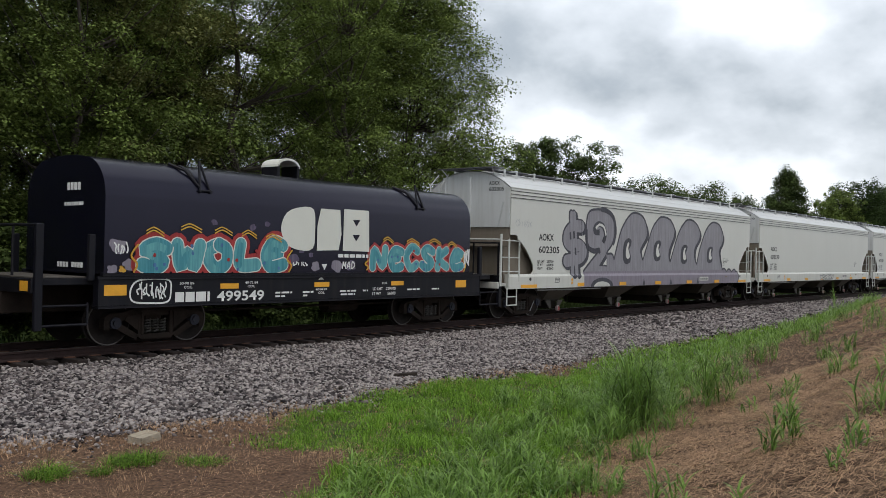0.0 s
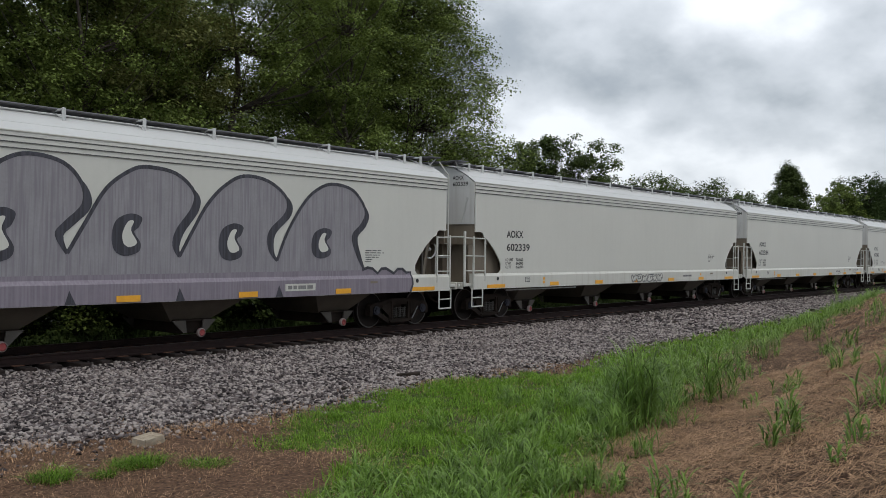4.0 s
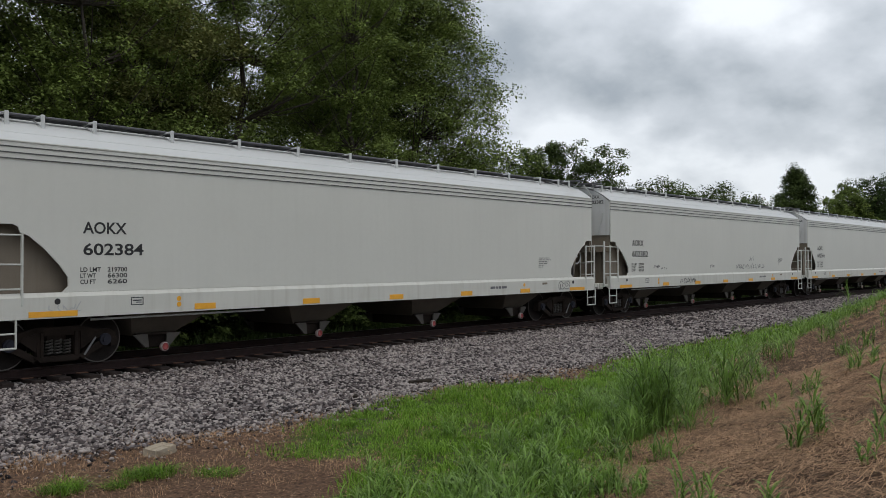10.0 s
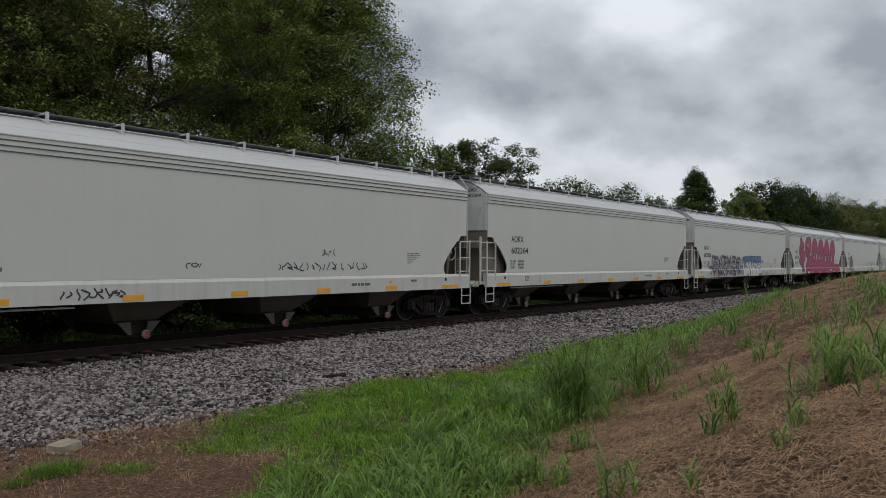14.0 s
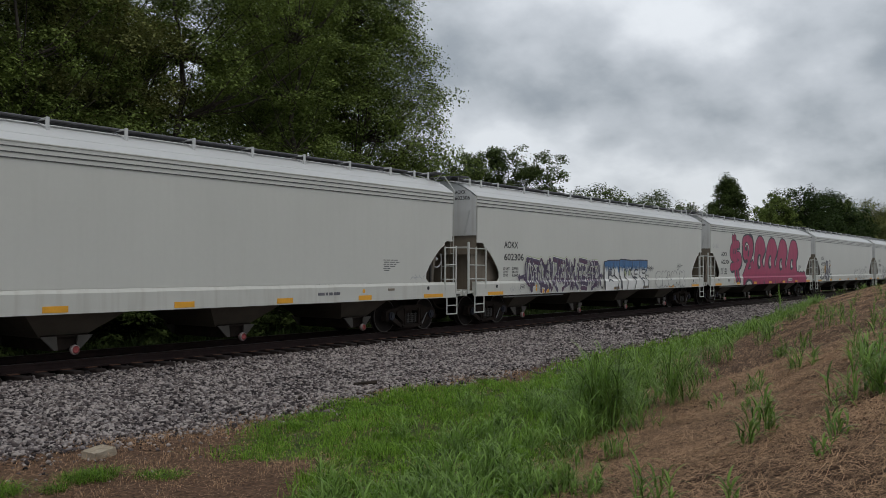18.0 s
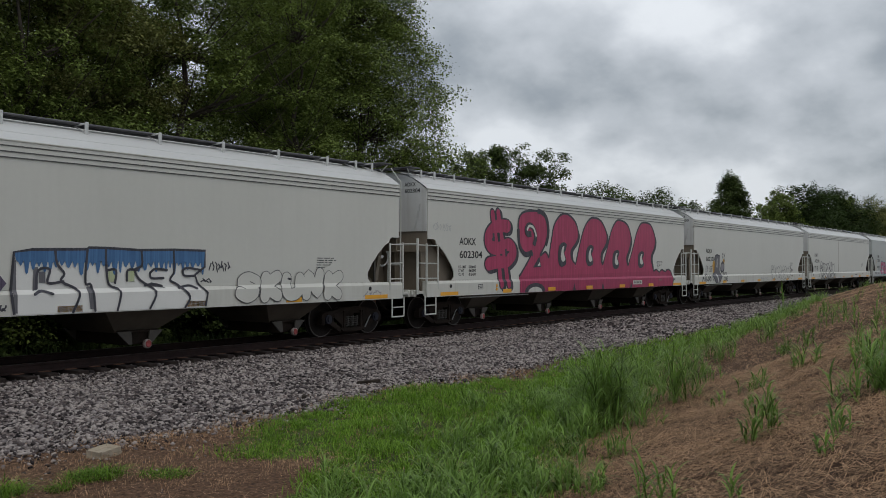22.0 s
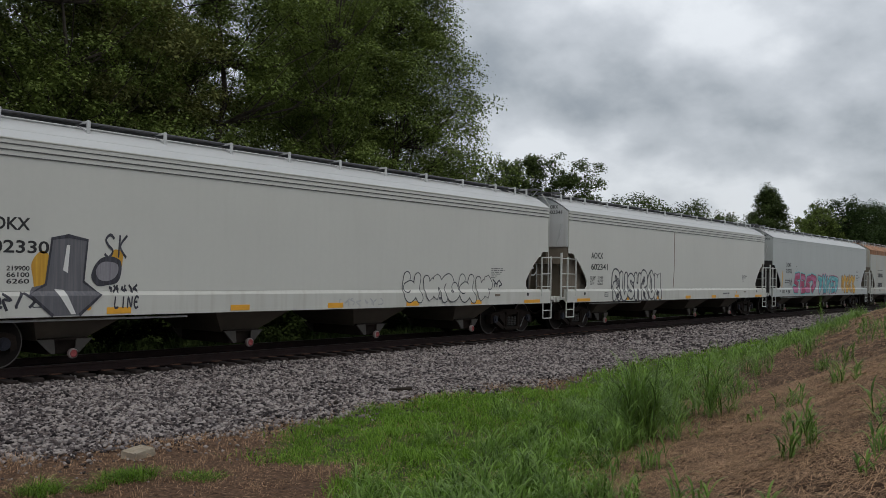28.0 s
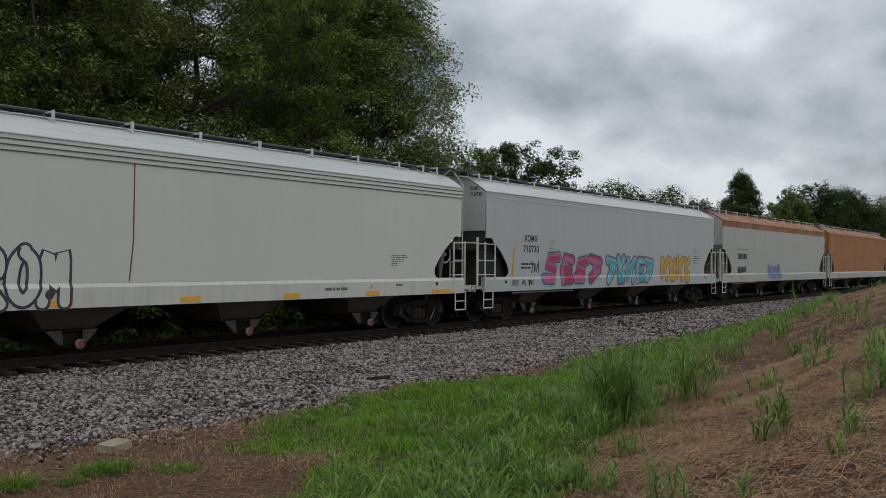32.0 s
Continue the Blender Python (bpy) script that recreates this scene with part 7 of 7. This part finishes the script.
# ---- trees ----
def leaf_cloud(centres, radii, per, size, seed, flat=.6):
    """Leaves as small folded lozenges, gathered in flat sprays round each lobe."""
    r = np.random.RandomState(seed)
    radii = np.asarray(radii)
    sprays = np.maximum(4, 8 * (radii / radii.mean()) ** 2).astype(int)
    c, rad = np.repeat(np.asarray(centres), sprays, 0), np.repeat(radii, sprays)
    n = len(c)
    d = r.normal(0, 1, (n, 3))
    d /= np.linalg.norm(d, axis=1, keepdims=True)
    d[:, 2] = np.where(d[:, 2] < -.3, -d[:, 2], d[:, 2])
    c = c + d * (rad * r.uniform(.45, 1.1, n))[:, None] * np.array([1, 1, .85])
    sr = rad * r.uniform(.28, .55, n)
    each = np.maximum(8, per / 8 * (sr / sr.mean()) ** 2).astype(int)
    c, d, sr = np.repeat(c, each, 0), np.repeat(d, each, 0), np.repeat(sr, each)
    n = len(c)
    off = np.clip(r.normal(0, .55, (n, 3)), -.95, .95)
    p = c + off * sr[:, None] * np.array([1, 1, flat])
    p[:, 2] -= .12 * sr * (off ** 2).sum(1)
    nrm = d * .45 + off * .35 + r.normal(0, .42, (n, 3)) + np.array([0, 0, .75])
    nrm /= np.linalg.norm(nrm, axis=1, keepdims=True)
    a = np.cross(nrm, r.normal(0, 1, (n, 3)))
    a /= np.linalg.norm(a, axis=1, keepdims=True)
    b = np.cross(nrm, a)
    s = size * r.uniform(.6, 1.4, n)[:, None]
    v = np.stack([p - a * s, p + b * s * .6 + nrm * s * .18, p + a * s, p - b * s * .6 + nrm * s * .18], 1).reshape(-1, 3)
    return v, np.arange(4 * n).reshape(-1, 4)


def tree(name, height, spread, lobes, per, size, seed, leafm, label, shape="round", base=.22, group="trees behind the track", category="tree", tips=None, fat=1.0, flat=.6, soft_top=.5, taper=.75):
    """A tapered trunk that forks into leaders, limbs to the lobes and a crown of leaf sprays with gaps between them."""
    r = np.random.RandomState(seed)
    ob = thing(name, (0, 0, 0), label, category, group)
    trunk = Shape()
    knots = [Vector((r.normal(0, .3) * i / 3, r.normal(0, .3) * i / 3, height * .7 * i / 6)) for i in range(7)]
    r0 = height * .013
    for i in range(6):
        trunk.tube(knots[i], knots[i + 1], r0 * (1 - i / 6.6), 8, r0 * (1 - (i + 1) / 6.6), False)
    if tips is None:
        tips = [(0, 0, 1.0)]
        for i in range(6):
            a, q = i * 2.4 + r.uniform(-.5, .5), r.uniform(.35, .8)
            tips.append((math.cos(a) * q * spread, math.sin(a) * q * spread, 1 - .42 * q ** 1.5 * r.uniform(.5, 1.4)))
    centres, radii = [], []
    for i in range(lobes):
        t = (i + .5) / lobes
        a = i * 2.4 + r.uniform(-.5, .5)
        if shape == "cone":
            z = height * (base + (1 - base) * t) * .96
            reach = spread * min(1, 1.25 * (1.02 - t)) ** taper * r.uniform(.75, 1.1)
            q = reach * math.sqrt(r.uniform(.2, 1))
            c = Vector((math.cos(a) * q, math.sin(a) * q, z - .12 * q))
            rad = fat * .17 * spread * r.uniform(.55, 1.4) + .15
        else:
            tx, ty, top = tips[i % len(tips)]
            s = r.uniform(0, 1) ** .85
            q = spread * .62 * (1 - soft_top * s) * math.sqrt(r.uniform(.05, 1.3))
            bow = s ** .7
            z = height * (base + (top * .97 - base) * s)
            c = Vector((tx * bow + math.cos(a) * q, ty * bow + math.sin(a) * q, z - .1 * q))
            rad = fat * (.19 * spread * (1 - .25 * s) * r.uniform(.7, 1.35) + .2)
        centres.append(c)
        radii.append(rad)
        q = math.hypot(c.x, c.y)
        k = min(5, int(max(0, c.z - q * .6) / (height * .7) * 6))
        root = knots[k].lerp(knots[k + 1], .5)
        mid = root.lerp(c, .5) + Vector((0, 0, -.15 * q))
        w = r0 * .2 * (1 - t * .6)
        trunk.tube(root, mid, w, 5, w * .7, False).tube(mid, c, w * .7, 5, w * .25, False)
    part("trunk", trunk, M["bark"], ob, smooth=True)
    v, f = leaf_cloud(centres, radii, per, size, seed + 1, flat)
    part("crown", soup("crown", v, f, leafm), None, ob)
    return ob


kinds = [tree("broadleaf_tree", 19, 4.2, 210, 600, .052, 301, M["leaf"], "tall broad-leaved tree in dark green leaf", base=.10),
         tree("broadleaf_tree", 16, 4.0, 180, 600, .052, 302, M["leaf"], "broad-leaved tree in full leaf at the edge of the wood", base=.06),
         tree("broadleaf_tree", 12.5, 3.6, 140, 600, .05, 303, M["leaf2"], "olive green broad-leaved tree with an uneven crown", base=.05)]
EDGE = tree("broadleaf_tree", 20, 5.9, 400, 520, .055, 313, M["leaf"], "tall broad-based tree with a tapering crown", "cone", base=.12, taper=1.05, fat=.9)
kinds.append(tree("broadleaf_tree", 18, 4.2, 150, 420, .052, 312, M["leaf"], "tall thin-leaved tree with sky showing through", base=.10, fat=.85))
FAR = dict(low=tree("broadleaf_tree", 9, 3.4, 130, 380, .09, 304, M["leaf3"], "smaller far broad-leaved tree in green leaf", base=.08, fat=1.15, flat=1.0),
           round=tree("broadleaf_tree", 9, 4.0, 140, 380, .09, 311, M["leaf3"], "broad low tree of the far tree line", base=.06, fat=1.2, flat=1.0),
           pine=tree("pine_tree", 12.6, 4.0, 200, 260, .10, 305, M["leaf3"], "dark ovate pine above the tree line", "cone", .1, flat=1.0),
           dark=tree("broadleaf_tree", 14, 4.6, 220, 260, .12, 306, M["needle"], "dark dense tree of the far wood", base=.05, fat=1.2, flat=1.1),
           slim=tree("broadleaf_tree", 14, 2.4, 120, 340, .10, 309, M["leaf"], "slim light green tree beside the dark wood", base=.08, fat=1.2, flat=1.0),
           olive=tree("broadleaf_tree", 14, 4.6, 200, 260, .12, 310, M["leaf2"], "olive brown tree of the far wood", base=.05, fat=1.2, flat=1.1),
           airy=tree("broadleaf_tree", 10.8, 3.3, 140, 380, .075, 308, M["leaf3"], "airy broad-leaved tree with gaps in its crown", base=.2, fat=.95, flat=.9, soft_top=.75,
                     tips=[(-1.3, .4, .97), (.15, -.3, 1.0), (2.4, .2, .92), (-2.9, -.5, .90), (.8, .9, .86)]))
bush = tree("shrub", 3.2, 1.9, 30, 300, .07, 307, M["leaf3"], "leafy green undergrowth shrub behind the track", base=.02, group="undergrowth behind the track", category="shrub")


def place(kind, x, y, s, turn):
    m = pose(x, y, float(ground_h(x, y)) - .1, 0, 0, turn) @ Matrix.Scale(s, 4)
    ob = copy_thing(kind, m)
    ob.matrix_basis = m
    return ob


rng = random.Random(12)
# the near wood: rows of tall trees, ending where the sky opens
for row, (y, step, x0, x1) in enumerate(((25.0, 3.8, -8, 25.2), (29.5, 4.4, -6, 30.4), (36, 6.2, -4, 38.5))):
    x = x0
    while x < x1:
        k = kinds[rng.choice((0, 0, 1, 1, 2))]
        if abs(x / y - .857) < .055 or (row and abs(x / y - 1.04) < .05):
            x += .6
            continue
        if .74 < x / y < 1.12:
            k = kinds[3]
        place(k, x + rng.uniform(-.8, .8), y + rng.uniform(-1, 1), rng.uniform(.88, 1.12), rng.uniform(0, 360))
        x += step * rng.uniform(.8, 1.2)
x = -9
while x < 62:
    place(bush, x, 23.2 + rng.uniform(-.6, .8), rng.uniform(.6, 1.05), rng.uniform(0, 360))
    x += rng.uniform(1.3, 2.2)
place(EDGE, 29.2, 26.1, 1.0, 60)
place(EDGE, 28.4, 29.6, 1.06, 200)
place(bush, 36.4, 27.2, 1.5, 15)
place(FAR["low"], 38.6, 29.6, 1.0, 20)
# past the gap: the airy tree, the low line, the pine and the dark wood; height in metres
place(FAR["airy"], 49.8, 30.3, 1.0, -58)
place(FAR["airy"], 47.2, 33.0, .86, 130)
for kind, x, y, h in (("low", 42.6, 30.5, 7.6), ("low", 45.2, 32, 7.4), ("round", 51.5, 33, 7.0), ("low", 58.5, 31.2, 8.5), ("round", 54.8, 33, 6.8), ("round", 66.0, 32, 8.9), ("low", 63.4, 33, 7.6), ("low", 69.6, 33, 7.8),
                      ("low", 72.6, 32, 8.7), ("round", 76.9, 32, 9.2), ("low", 80.5, 32, 8.4), ("low", 84.1, 32, 8.9), ("round", 88, 34, 8.4), ("pine", 96.9, 32, 12.3), ("pine", 101.5, 33.5, 8.9), ("low", 99, 36, 8),
                      ("low", 106, 33, 8.6), ("slim", 109.9, 32, 11.8), ("slim", 116.5, 31.6, 13.8), ("dark", 121.5, 30.6, 13.9), ("low", 108, 29, 7.6), ("dark", 127, 30, 13.0), ("dark", 131.5, 29, 14.0), ("slim", 134, 28.4, 14.4), ("dark", 139, 28.8, 12.4), ("olive", 145, 27.6, 12.6),
                      ("low", 115, 27.5, 5.4), ("olive", 151, 27.0, 13.2), ("olive", 158, 26.6, 12.6), ("dark", 164, 26.2, 13.0), ("slim", 170, 26, 13.0), ("olive", 178, 26, 13.6), ("dark", 187, 26, 13.8), ("olive", 197, 26, 14.5), ("dark", 208, 27, 15), ("dark", 222, 27, 16)):
    tall = dict(low=9, round=9, pine=12.6, dark=14, slim=14, olive=14)[kind]
    place(FAR[kind], x, y, h / tall, rng.uniform(0, 360))
for k in kinds + list(FAR.values()) + [bush, EDGE]:
    for o in (*k.children_recursive, k):
        bpy.data.objects.remove(o)


# ---- what moves ----
def motions():
    """The train rolls to the left; every wheelset turns with it."""
    offsets = [(car, i * PITCH) for i, car in enumerate(fleet)] + [(coil, COIL_AT), (ahead_car, AHEAD_AT)]
    for car, off in offsets:
        walk(car, [(t, pose(s + off, CENTRE, 0)) for t, s in TRAIN])
    times = [i * .12 for i in range(267)] + [32.0]
    gone = [np.interp(t, [a for a, _ in TRAIN], [b for _, b in TRAIN]) for t in times]
    for k in (-1, 1):
        sets = [o for car, _ in offsets for o in car.children_recursive if o.name.startswith("wheelset") and o.location.x * k > 0]
        walk(sets[0], [(t, pose(k * .9, 0, .457, 0, math.degrees((s - TRAIN[0][1]) / .457), 0)) for t, s in zip(times, gone)])
        for o in sets[1:]:
            o.rotation_mode = "QUATERNION"
            o.animation_data_create()
            o.animation_data.action = sets[0].animation_data.action
            o.animation_data.action_slot = sets[0].animation_data.action_slot


motions()
